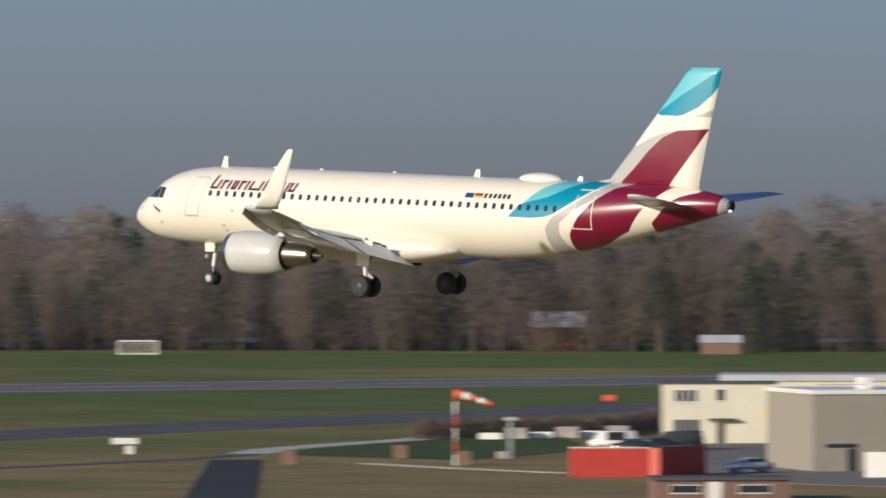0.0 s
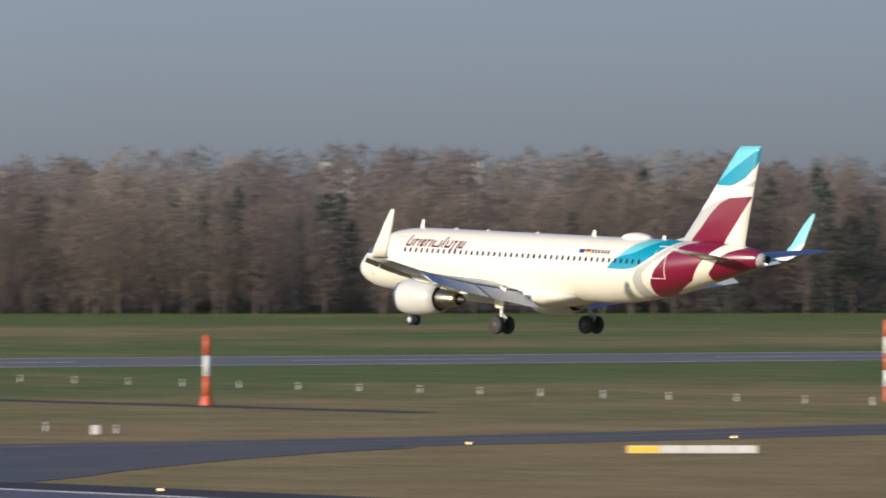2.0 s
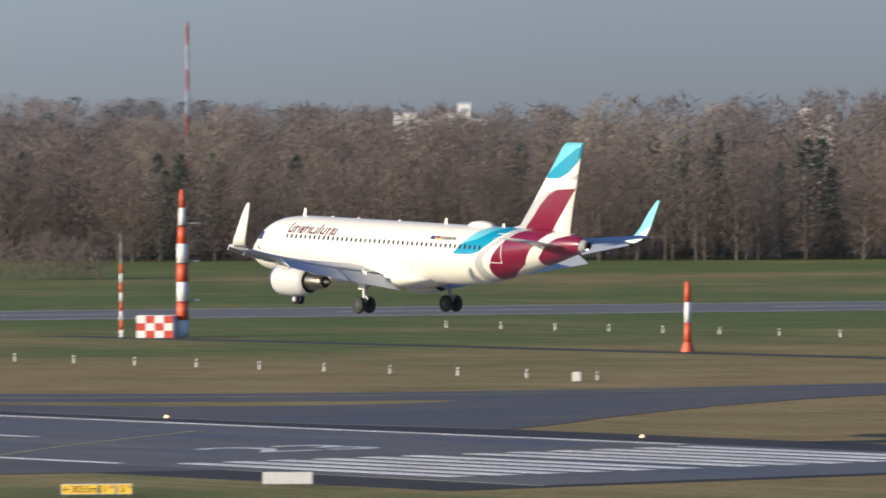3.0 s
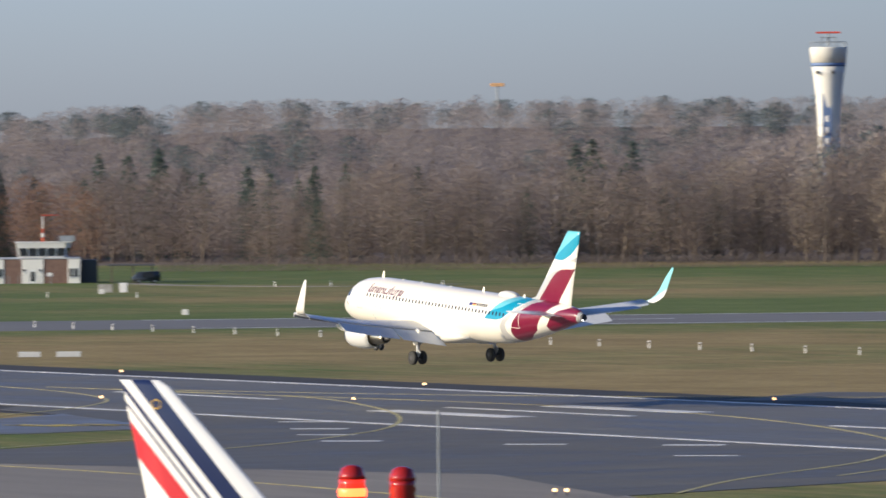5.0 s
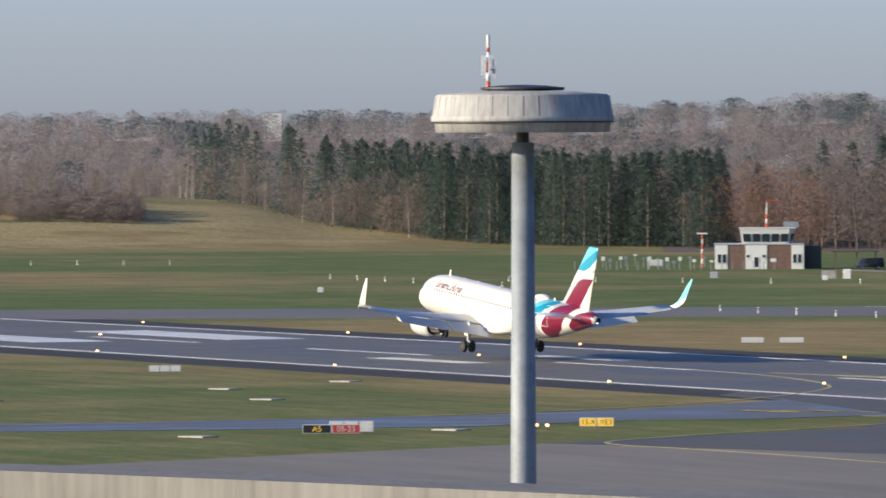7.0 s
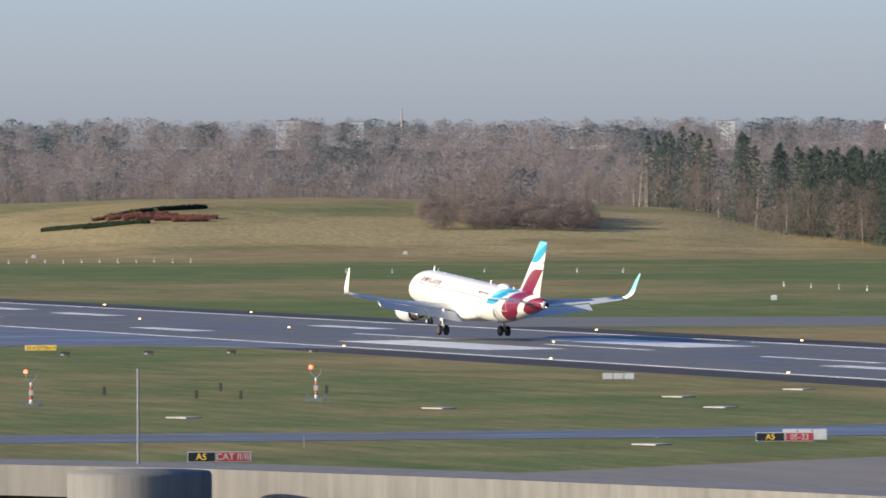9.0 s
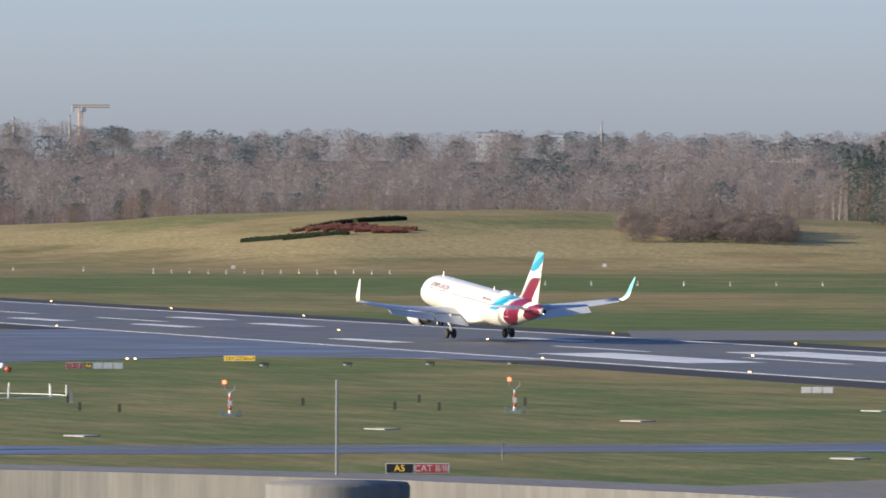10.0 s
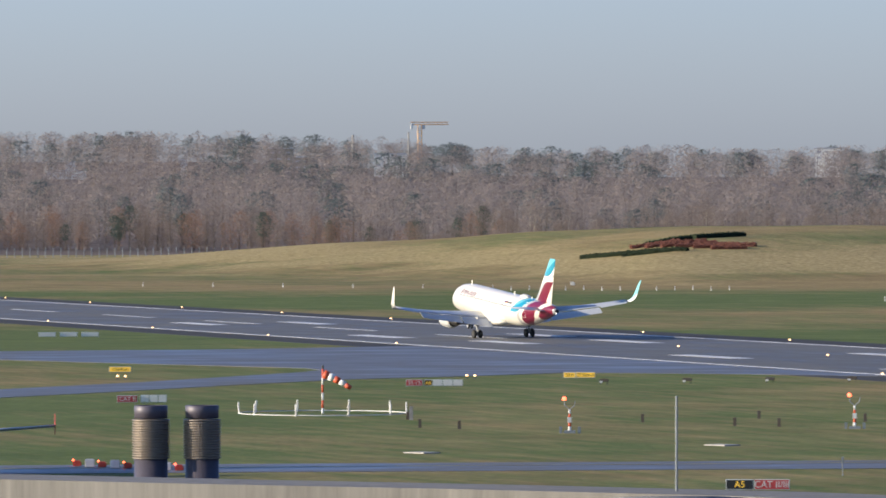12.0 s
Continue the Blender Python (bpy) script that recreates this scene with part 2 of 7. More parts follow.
def box(bm, x0, x1, y0, y1, z0, z1, bevel=0.0):
    vs = [bm.verts.new((x, y, z)) for x in (x0, x1) for y in (y0, y1) for z in (z0, z1)]
    fs = [bm.faces.new([vs[i] for i in q]) for q in ((0, 1, 3, 2), (4, 6, 7, 5), (0, 4, 5, 1), (2, 3, 7, 6), (0, 2, 6, 4), (1, 5, 7, 3))]
    if bevel:
        es = list({e for f in fs for e in f.edges})
        bmesh.ops.bevel(bm, geom=es, offset=bevel, segments=2, affect="EDGES")
    return vs


def boxed(x0, x1, y0, y1, z0, z1, bevel=0.0):
    bm = bmesh.new()
    box(bm, x0, x1, y0, y1, z0, z1, bevel)
    return bm


def lathe(bm, rings, seg=20, m=None, cap=True):
    """Turned body: rings of (radius, z); m carries it into place."""
    m = m or Matrix()
    loops = []
    for r, z in rings:
        loops.append([bm.verts.new(m @ Vector((r * math.cos(2 * math.pi * i / seg), r * math.sin(2 * math.pi * i / seg), z))) for i in range(seg)])
    for a, b in zip(loops, loops[1:]):
        for i in range(seg):
            bm.faces.new((a[i], a[(i + 1) % seg], b[(i + 1) % seg], b[i]))
    if cap:
        bm.faces.new(list(reversed(loops[0])))
        bm.faces.new(loops[-1])
    return bm


def turned(rings, seg=20, m=None, cap=True):
    return lathe(bmesh.new(), rings, seg, m, cap)


def bar(a, b, r0, r1=None, seg=10, bm=None):
    """A round bar from a to b."""
    a, b = Vector(a), Vector(b)
    d = b - a
    m = Matrix.Translation(a) @ d.to_track_quat("Z", "Y").to_matrix().to_4x4()
    return lathe(bm or bmesh.new(), [(r0, 0), (r1 if r1 is not None else r0, d.length)], seg, m)


def lerp(a, b, t):
    return a + (b - a) * t


def rounded(pts, times=2):
    for _ in range(times):
        out = []
        for a, b in zip(pts, pts[1:] + pts[:1]):
            out += [(a[0] * .75 + b[0] * .25, a[1] * .75 + b[1] * .25), (a[0] * .25 + b[0] * .75, a[1] * .25 + b[1] * .75)]
        pts = out
    return pts


def sheet(name, pts, z, mat, label, thick=0.4, kind="structure", parent=None):
    """A flat slab with the outline pts whose top lies at z."""
    bm = bmesh.new()
    top = [bm.verts.new((x, y, z)) for x, y in pts]
    low = [bm.verts.new((x, y, z - thick)) for x, y in pts]
    bm.faces.new(top)
    for i in range(len(pts)):
        j = (i + 1) % len(pts)
        bm.faces.new((top[j], top[i], low[i], low[j]))
    bmesh.ops.recalc_face_normals(bm, faces=bm.faces)
    ob = part(name, bm, mat, parent, label)
    return tagged(ob, kind=kind) if kind else ob


def ribbon(name, line, half, z, mat, label, thick=0.4, parent=None, kind="structure"):
    """A strip of even width along a line, or of a width per point."""
    for _ in range(2):
        if len(line) > 2:
            out = [line[0]]
            for a, b in zip(line, line[1:]):
                out += [tuple(p * .75 + q * .25 for p, q in zip(a, b)), tuple(p * .25 + q * .75 for p, q in zip(a, b))]
            line = out + [line[-1]]
    left, right = [], []
    for i, pnt in enumerate(line):
        a, b = Vector(line[max(0, i - 1)][:2]), Vector(line[min(len(line) - 1, i + 1)][:2])
        d = (b - a).normalized()
        n = Vector((-d.y, d.x))
        h = pnt[2] if len(pnt) > 2 else half
        left.append(tuple(Vector(pnt[:2]) + n * h))
        right.append(tuple(Vector(pnt[:2]) - n * h))
    verts = [(x, y, zz) for x, y in left for zz in (z, z - thick)] + [(x, y, zz) for x, y in right for zz in (z, z - thick)]
    n, faces = len(line), []
    for i in range(n - 1):
        a, b, c, d = 2 * i, 2 * i + 2, 2 * n + 2 * i, 2 * n + 2 * i + 2
        faces += [(a, c, d, b), (a, b, b + 1, a + 1), (c, c + 1, d + 1, d)]
    ob = mesh_ob(name, verts, faces, mat, parent, label)
    return tagged(ob, kind=kind) if kind else ob


# ---- ground: flat airfield, a grassed mound, land that rises far behind
MOUND = [(64.9, 0.0), (66.1, 3.6), (67.2, 7.6), (68.5, 9.5), (69.9, 10.4), (70.6, 10.4), (71.8, 9.2), (73.0, 7.0), (75.8, 2.2), (77.5, 0.0)]


def smooth01(x):
    x = max(0.0, min(1.0, x))
    return x * x * (3 - 2 * x)


def ground_z(x, y):
    d, a = math.hypot(x, y), math.degrees(math.atan2(-x, y))
    z = 0.0
    if 64.9 < a < 77.5 and 1550 < d < 2300:
        for (a0, h0), (a1, h1) in zip(MOUND, MOUND[1:]):
            if a0 <= a <= a1:
                h = h0 + (h1 - h0) * smooth01((a - a0) / (a1 - a0))
                foot = 1600 + max(0.0, a - 71) * 55
                z += h * smooth01((d - foot) / 270) * (1 - smooth01((d - 1930) / 200))
                z += 0.35 * noise.noise((x * 0.03, y * 0.03, 0)) * min(1, h / 4) * smooth01((d - foot) / 100) * (1 - smooth01((d - 1900) / 200))
                break
    if d > 1750:
        t = smooth01((d - 1750) / 2800)
        lift = 24 + 12 * smooth01((66 - a) / 5) * (1 - smooth01((57 - a) / 6)) + 9 * smooth01((a - 71.5) / 3)
        z += lift * t
    return z


def build_ground():
    azs = [20 + i * 0.25 for i in range(280)] + [90 + i * 4 for i in range(73)]
    rings = [0.5, 40, 100, 200, 350, 500, 800, 1200, 1500] + [1540 + i * 18 for i in range(48)] + [2420 + i * 90 for i in range(29)] + [5500, 7000, 12000]
    verts, faces = [], []
    for d in rings:
        for a in azs:
            x, y = -d * math.sin(radians(a)), d * math.cos(radians(a))
            verts.append((x, y, ground_z(x, y)))
    n = len(azs)
    for i in range(len(rings) - 1):
        for j in range(n):
            k = (j + 1) % n
            faces.append((i * n + j, i * n + k, (i + 1) * n + k, (i + 1) * n + j))
    faces.append(tuple(range(n - 1, -1, -1)))
    ob = mesh_ob("ground", verts, faces, M_GRASS, None, "airfield grass, green and dry, rising to a grassed mound", True)
    tagged(ob, kind="structure", category="ground")
    if ob.data.polygons[0].normal.z < 0:
        ob.data.flip_normals()


build_ground()

# ---- paved surfaces
U15 = Vector((0.345, 0.939)).normalized()


def cross_at(s, side):
    p = Vector((-916, 418)) + U15 * s + Vector((U15.y, -U15.x)) * side
    return (p.x, p.y)


sheet("runway_shoulder", [(-396, 297), (-396, 366), (-2600, 366), (-2600, 297)], 0.02, M_SHOULDER, "dark asphalt shoulder along the landing runway")
sheet("runway_main", [(-398, 306), (-398, 357), (-2590, 357), (-2590, 306)], 0.045, M_RUNWAY, "worn grey asphalt landing runway with damp sheen")
sheet("runway_cross", [cross_at(-60, 28), cross_at(900, 28), cross_at(900, -28), cross_at(-60, -28)], 0.035, M_CROSS, "grey asphalt crossing runway")
ribbon("taxiway_north", [(-640, 1200), (-600, 900), (-582, 790), (-562, 677), (-546, 575), (-536, 480), (-543, 425), (-560, 390), (-590, 368)], 11.5, 0.03, M_TAXI, "grey asphalt taxiway along the field")
sheet("taxiway_fan", rounded([(-590, 362), (-545, 374), (-534, 391), (-536, 404), (-550, 418), (-528, 450), (-517, 420), (-495, 386), (-487, 377), (-478, 362)], 1), 0.035, M_TAXI, "grey asphalt taxiway mouth")
ribbon("taxiway_south", [(-610, -60), (-590, 60), (-575, 140), (-566, 190), (-558, 232)], 8.5, 0.03, M_WET, "damp grey asphalt taxiway")
sheet("taxiway_bend", [(-567, 230)] + [(-568, 260), (-575, 278), (-590, 299)] + [(-550, 289), (-553, 287), (-550, 276), (-552, 267), (-546, 250)] + [(-549, 230)], 0.034, M_WET, "damp grey asphalt taxiway curving to the runway")
sheet("taxiway_entry", [(-620, 312), (-604, 300), (-590, 299), (-550, 289), (-530, 275), (-523, 262), (-514, 244), (-512, 240), (-458, 264), (-424, 253), (-437, 290), (-432, 306), (-440, 312)], 0.038, M_TAXI, "wide dark asphalt entry to the runway")
sheet("apron", [(-512, 239), (-458, 265), (-424, 254), (-330, 215), (-120, 120), (-60, 0), (-200, -60), (-420, 20), (-470, 130), (-492, 196)], 0.032, M_APRON, "pale concrete apron with joints")
sheet("taxiway_junction", [(-990, 308), (-978, 275), (-978, 246), (-1002, 150), (-950, 130), (-931, 235), (-899, 247), (-876, 257), (-866, 256), (-857, 251), (-821, 223), (-798, 202), (-740, 140), (-700, 155),
                           (-767, 194), (-784, 210), (-805, 228), (-824, 246), (-832, 261), (-844, 278), (-832, 293), (-812, 308)], 0.036, M_WET, "damp grey asphalt where a taxiway and the crossing runway join")
ribbon("service_road", [(-760, 514), (-700, 515), (-612, 516)], 2.5, 0.025, M_SHOULDER, "narrow dark service road in the grass")

# ---- the landing airliner; its own axes: x aft from the main wheels, y to starboard, z up from the ground
def boundary(nt, z, z0, z1, x0, x1, pts, mode="LINEAR"):
    """An edge x = f(z) of the paint scheme, as a socket."""
    f = calc(nt, "DIVIDE", calc(nt, "SUBTRACT", z, z0), z1 - z0)
    r = ramp(nt, f, [((zz - z0) / (z1 - z0), (xx - x0) / (x1 - x0)) for zz, xx in sorted(pts)], mode)
    return calc(nt, "ADD", calc(nt, "MULTIPLY", r, x1 - x0), x0)


C_WHITE, C_TEAL, C_AQUA, C_WINE, C_SILVER = (0.74, 0.70, 0.60), (0.0, 0.235, 0.35), (0.13, 0.47, 0.53), (0.165, 0.006, 0.03), (0.42, 0.41, 0.39)


def livery(name, tail):
    m, nt, b = nodes_of(name)
    c = nt.nodes.new("ShaderNodeTexCoord")
    sep = nt.nodes.new("ShaderNodeSeparateXYZ")
    nt.links.new(c.outputs["Object"], sep.inputs[0])
    x, z = calc(nt, "ADD", sep.outputs[0], 17.71), sep.outputs[2]
    grime = cloud(nt, coords(nt, (0.25, 1.0, 2.0)), 1.2, 5)
    col = mix(nt, ramp(nt, grime, [(0.45, 0.0), (0.8, 0.12)]), C_WHITE, (0.62, 0.59, 0.53))

    def edge(pts):
        return boundary(nt, z, 1.5, 13.0, 20.0, 40.0, pts)

    def zone(col, lo, hi, paint, z_min=0.0, z_max=20.0):
        k = 1.0
        if lo:
            k = calc(nt, "MULTIPLY", k, calc(nt, "GREATER_THAN", x, edge(lo)))
        if hi:
            k = calc(nt, "MULTIPLY", k, calc(nt, "LESS_THAN", x, edge(hi)))
        k = calc(nt, "MULTIPLY", k, calc(nt, "GREATER_THAN", z, z_min))
        k = calc(nt, "MULTIPLY", k, calc(nt, "LESS_THAN", z, z_max))
        return mix(nt, k, col, paint)

    if not tail:
        up = [(4.33, 26.6), (4.38, 25.9), (4.51, 25.45), (4.99, 25.98), (5.4, 26.35), (5.9, 26.95), (6.2, 27.7), (6.4, 28.4)]
        low = [(4.33, 26.7), (4.4, 27.4), (4.56, 27.95), (5.32, 29.15), (6.0, 30.2), (6.4, 30.8)]
        div = [(4.33, 25.2), (4.95, 25.8), (5.07, 26.07), (5.4, 27.4), (5.95, 28.45), (6.31, 29.4), (6.4, 29.6)]
        col = zone(col, [(2.0, 27.6), (3.2, 27.45), (3.8, 27.44), (4.41, 27.87), (4.72, 28.4), (5.03, 29.0), (6.0, 30.3), (6.4, 31.0)],
                   [(2.0, 28.6), (3.0, 28.44), (3.55, 28.24), (4.13, 28.32), (4.74, 29.09), (5.4, 30.2), (6.0, 31.2), (6.4, 32.6)], C_SILVER)
        col = zone(col, up, low, C_AQUA, 4.33)
        col = zone(col, div, low, C_TEAL, 4.33)
        b1l = [(2.0, 28.55), (2.8, 28.65), (3.57, 28.8), (4.46, 29.4), (5.36, 30.25), (5.97, 31.1), (6.2, 31.9), (6.4, 31.2)]
        b1r = [(2.6, 28.6), (2.75, 29.3), (3.13, 30.5), (3.84, 32.05), (4.88, 32.9), (5.48, 33.5), (6.15, 34.25), (6.4, 34.4)]
        col = zone(col, b1l, b1r, C_WINE)
        b2l = [(3.5, 33.4), (3.88, 33.33), (4.32, 33.4), (4.62, 33.74), (5.36, 34.4), (5.67, 34.9), (5.92, 35.8), (6.2, 36.0)]
        b2r = [(4.6, 36.6), (4.8, 36.85), (5.25, 37.0), (5.69, 37.1), (6.2, 37.2)]
        col = zone(col, b2l, b2r, C_WINE)
        col = zone(col, b2r, [(4.0, 37.42), (7.0, 37.42)], C_SILVER, 4.6)
    else:
        gl = [(6.0, 29.0), (6.2, 29.5), (8.15, 31.8), (8.6, 32.7), (8.93, 33.7), (9.1, 36.0)]
        col = zone(col, [(6.0, 28.0), (9.0, 31.0)], [(6.0, 31.0), (7.8, 32.6), (8.93, 34.0)], C_SILVER, 0, 8.15)
        col = zone(col, gl, [(6.0, 31.0), (9.1, 36.2)], C_SILVER, 8.1, 9.1)
        col = zone(col, [(6.0, 30.7), (6.16, 30.85), (7.14, 31.85), (7.88, 32.52), (8.63, 33.4), (9.0, 34.25), (9.12, 36.1)],
                   [(6.0, 33.66), (9.12, 36.08)], C_WINE, 0, 9.12)
        col = zone(col, [(9.72, 33.7), (9.77, 35.4), (10.16, 36.4), (10.6, 37.2)], None, C_SILVER, 9.72)
        tl = [(9.74, 34.2), (9.81, 34.6), (10.2, 35.45), (10.87, 36.25), (11.53, 36.8), (12.4, 37.5)]
        k_low = [(9.74, 33.2), (9.9, 32.8), (12.5, 33.0)]
        col = zone(col, k_low, tl, C_TEAL, 9.74)
        col = zone(col, k_low, [(9.82, 32.95), (10.83, 34.52), (12.15, 36.73), (12.4, 37.2)], C_AQUA, 9.82)
    nt.links.new(col, b.inputs["Base Color"])
    b.inputs["Roughness"].default_value = 0.28
    b.inputs["Coat Weight"].default_value = 0.35
    b.inputs["Coat Roughness"].default_value = 0.12
    relief(nt, b, grime, 0.03, 0.02)
    return m


M_BODY, M_FIN = livery("airliner_paint", False), livery("airliner_fin_paint", True)
M_PLAIN = surface("white_airliner_paint", C_WHITE, 0.3, vary=0.05)
M_CREAM = surface("winglet_paint", (0.74, 0.71, 0.64), 0.3, vary=0.05)
M_TEAL = surface("aqua_paint", (0.16, 0.50, 0.54), 0.3, vary=0.05)
def winglet_material():
    """White at its foot, aqua above a slanted edge."""
    m, nt, b = nodes_of("two_tone_winglet_paint")
    sep = nt.nodes.new("ShaderNodeSeparateXYZ")
    nt.links.new(nt.nodes.new("ShaderNodeTexCoord").outputs["Object"], sep.inputs[0])
    k = calc(nt, "SUBTRACT", sep.outputs[2], calc(nt, "MULTIPLY", sep.outputs[0], 0.55))
    nt.links.new(mix(nt, ramp(nt, calc(nt, "DIVIDE", k, 8.0), [(0.39, 0.0), (0.42, 1.0)]), (0.72, 0.72, 0.70), (0.20, 0.52, 0.54)), b.inputs["Base Color"])
    b.inputs["Roughness"].default_value = 0.3
    return m


M_WINGLET = winglet_material()
M_TITLE = surface("title_paint", (0.085, 0.005, 0.035), 0.4, vary=0.05)
M_WINE = surface("wine_red_paint", C_WINE, 0.35, vary=0.05)
M_WING = surface("grey_wing_paint", (0.48, 0.50, 0.52), 0.35, vary=0.1, scale=0.8)
M_NACELLE = surface("grey_nacelle_paint", (0.52, 0.52, 0.50), 0.3, vary=0.06)
M_HOT = surface("heat_tinted_steel", (0.40, 0.36, 0.29), 0.28, 1.0, vary=0.25)
M_TYRE = surface("tyre_rubber", (0.022, 0.022, 0.022), 0.75, vary=0.3)
M_BLUE = surface("flag_blue", (0.02, 0.03, 0.16), 0.4, vary=0.05)
M_NAV = surface("white_tail_light", (0.9, 0.9, 0.9), 0.3, glow=(1.0, 0.97, 0.92, 4.0))

STATIONS = [(0.0, 3.42, 3.38, 0.02), (0.15, 3.76, 3.08, 0.34), (0.5, 4.16, 2.82, 0.70), (1.0, 4.55, 2.58, 1.02), (1.6, 5.0, 2.38, 1.30),
            (2.2, 5.45, 2.27, 1.52), (2.9, 5.78, 2.2, 1.69), (3.8, 6.02, 2.14, 1.84), (5.0, 6.17, 2.11, 1.93), (6.5, 6.24, 2.1, 1.975),
            (12.0, 6.25, 2.1, 1.975), (18.0, 6.25, 2.1, 1.975), (24.0, 6.25, 2.1, 1.975), (26.0, 6.25, 2.25, 1.965), (28.0, 6.25, 2.52, 1.9),
            (30.0, 6.25, 2.95, 1.74), (32.0, 6.24, 3.45, 1.48), (34.0, 6.18, 4.0, 1.13), (35.5, 6.08, 4.42, 0.82), (36.8, 5.85, 4.8, 0.5), (37.45, 5.6, 5.0, 0.29)]


def section(xa):
    """Mid height, half height and half width of the fuselage xa metres behind the nose."""
    for a, b in zip(STATIONS, STATIONS[1:]):
        if a[0] <= xa <= b[0]:
            t = (xa - a[0]) / (b[0] - a[0])
            zt, zb, w = (a[i] + (b[i] - a[i]) * t for i in (1, 2, 3))
            return (zt + zb) / 2, (zt - zb) / 2, w
    return 5.3, 0.3, 0.29


def skin(xa, z, side, proud=0.012):
    """The point of the fuselage's skin at that station and height; side -1 is port."""
    zc, h, w = section(xa)
    k = max(-0.999, min(0.999, (z - zc) / h))
    return Vector((xa - 17.71, side * (w + proud) * math.sqrt(1 - k * k), z))


def at(xa, port, z):
    return Vector((xa - 17.71, -port, z))


def foil(bm, rows, thick=0.12, seg=9):
    """A wing-like body: rows of (leading edge, trailing edge, thickness ratio)."""
    loops = []
    for le, te, th in rows:
        c = (te - le)
        chord = c.length
        up = Vector((0, 0, 1)) if abs(c.normalized().z) < 0.8 else Vector((0, 1, 0))
        if len(rows[0]) > 3:
            up = rows[0][3]
        loop = []
        prof = [(0.0, 0.0), (0.03, 0.35), (0.12, 0.75), (0.3, 1.0), (0.55, 0.8), (0.8, 0.38), (1.0, 0.02)]
        for s, hh in prof:
            loop.append(bm.verts.new(le + c * s + up * (hh * th * chord * 0.55)))
        for s, hh in reversed(prof[1:-1]):
            loop.append(bm.verts.new(le + c * s - up * (hh * th * chord * 0.45)))
        loops.append(loop)
    n = len(loops[0])
    for a, b in zip(loops, loops[1:]):
        for i in range(n):
            bm.faces.new((a[i], a[(i + 1) % n], b[(i + 1) % n], b[i]))
    bm.faces.new(loops[0])
    bm.faces.new(list(reversed(loops[-1])))
    bmesh.ops.recalc_face_normals(bm, faces=bm.faces)
    return bm


def foil3(rows, up):
    """A wing-like body whose thickness runs along up."""
    bm = bmesh.new()
    loops = []
    prof = [(0.0, 0.0), (0.03, 0.4), (0.12, 0.8), (0.3, 1.0), (0.55, 0.8), (0.8, 0.38), (1.0, 0.03)]
    for le, te, th in rows:
        c = te - le
        loop = [bm.verts.new(le + c * s + up * (hh * th * 0.5)) for s, hh in prof]
        loop += [bm.verts.new(le + c * s - up * (hh * th * 0.5)) for s, hh in reversed(prof[1:])]
        loops.append(loop)
    n = len(loops[0])
    for a, b in zip(loops, loops[1:]):
        for i in range(n):
            bm.faces.new((a[i], a[(i + 1) % n], b[(i + 1) % n], b[i]))
    bm.faces.new(loops[0])
    bm.faces.new(list(reversed(loops[-1])))
    bmesh.ops.recalc_face_normals(bm, faces=bm.faces)
    return bm


def skin_patch(bm, x0, x1, z0, z1, side, slant=0.0, proud=0.015, nx=2, nz=4):
    """A painted or set-in patch that lies on the skin; slant leans it aft with height."""
    g = []
    for i in range(nz + 1):
        z = z0 + (z1 - z0) * i / nz
        g.append([bm.verts.new(skin(x0 + (x1 - x0) * j / nx + slant * (z - z0), z, side, proud)) for j in range(nx + 1)])
    for i in range(nz):
        for j in range(nx):
            q = (g[i][j], g[i][j + 1], g[i + 1][j + 1], g[i + 1][j])
            bm.faces.new(q if side < 0 else tuple(reversed(q)))
    return bm


def skin_ring(x0, x1, z0, z1, side, w, slant=0.0):
    bm = bmesh.new()
    skin_patch(bm, x0, x0 + w, z0, z1, side, slant, nx=1, nz=6)
    skin_patch(bm, x1 - w, x1, z0, z1, side, slant, nx=1, nz=6)
    skin_patch(bm, x0 + slant * (z1 - z0), x1 + slant * (z1 - z0), z1 - w, z1, side, 0, nx=3, nz=1)
    skin_patch(bm, x0, x1, z0, z0 + w, side, 0, nx=3, nz=1)
    return bm


def wing_at(y):
    """Leading edge, trailing edge and height of the wing at span y."""
    le = 11.3 + (y - 1.9) * 0.545 if y > 1.9 else 11.3
    te = 18.4 + max(0, y - 6.4) * 0.30
    return le, te, 2.85 + (y - 1.9) * 0.088 + max(0, y - 5) ** 2 * 0.0045


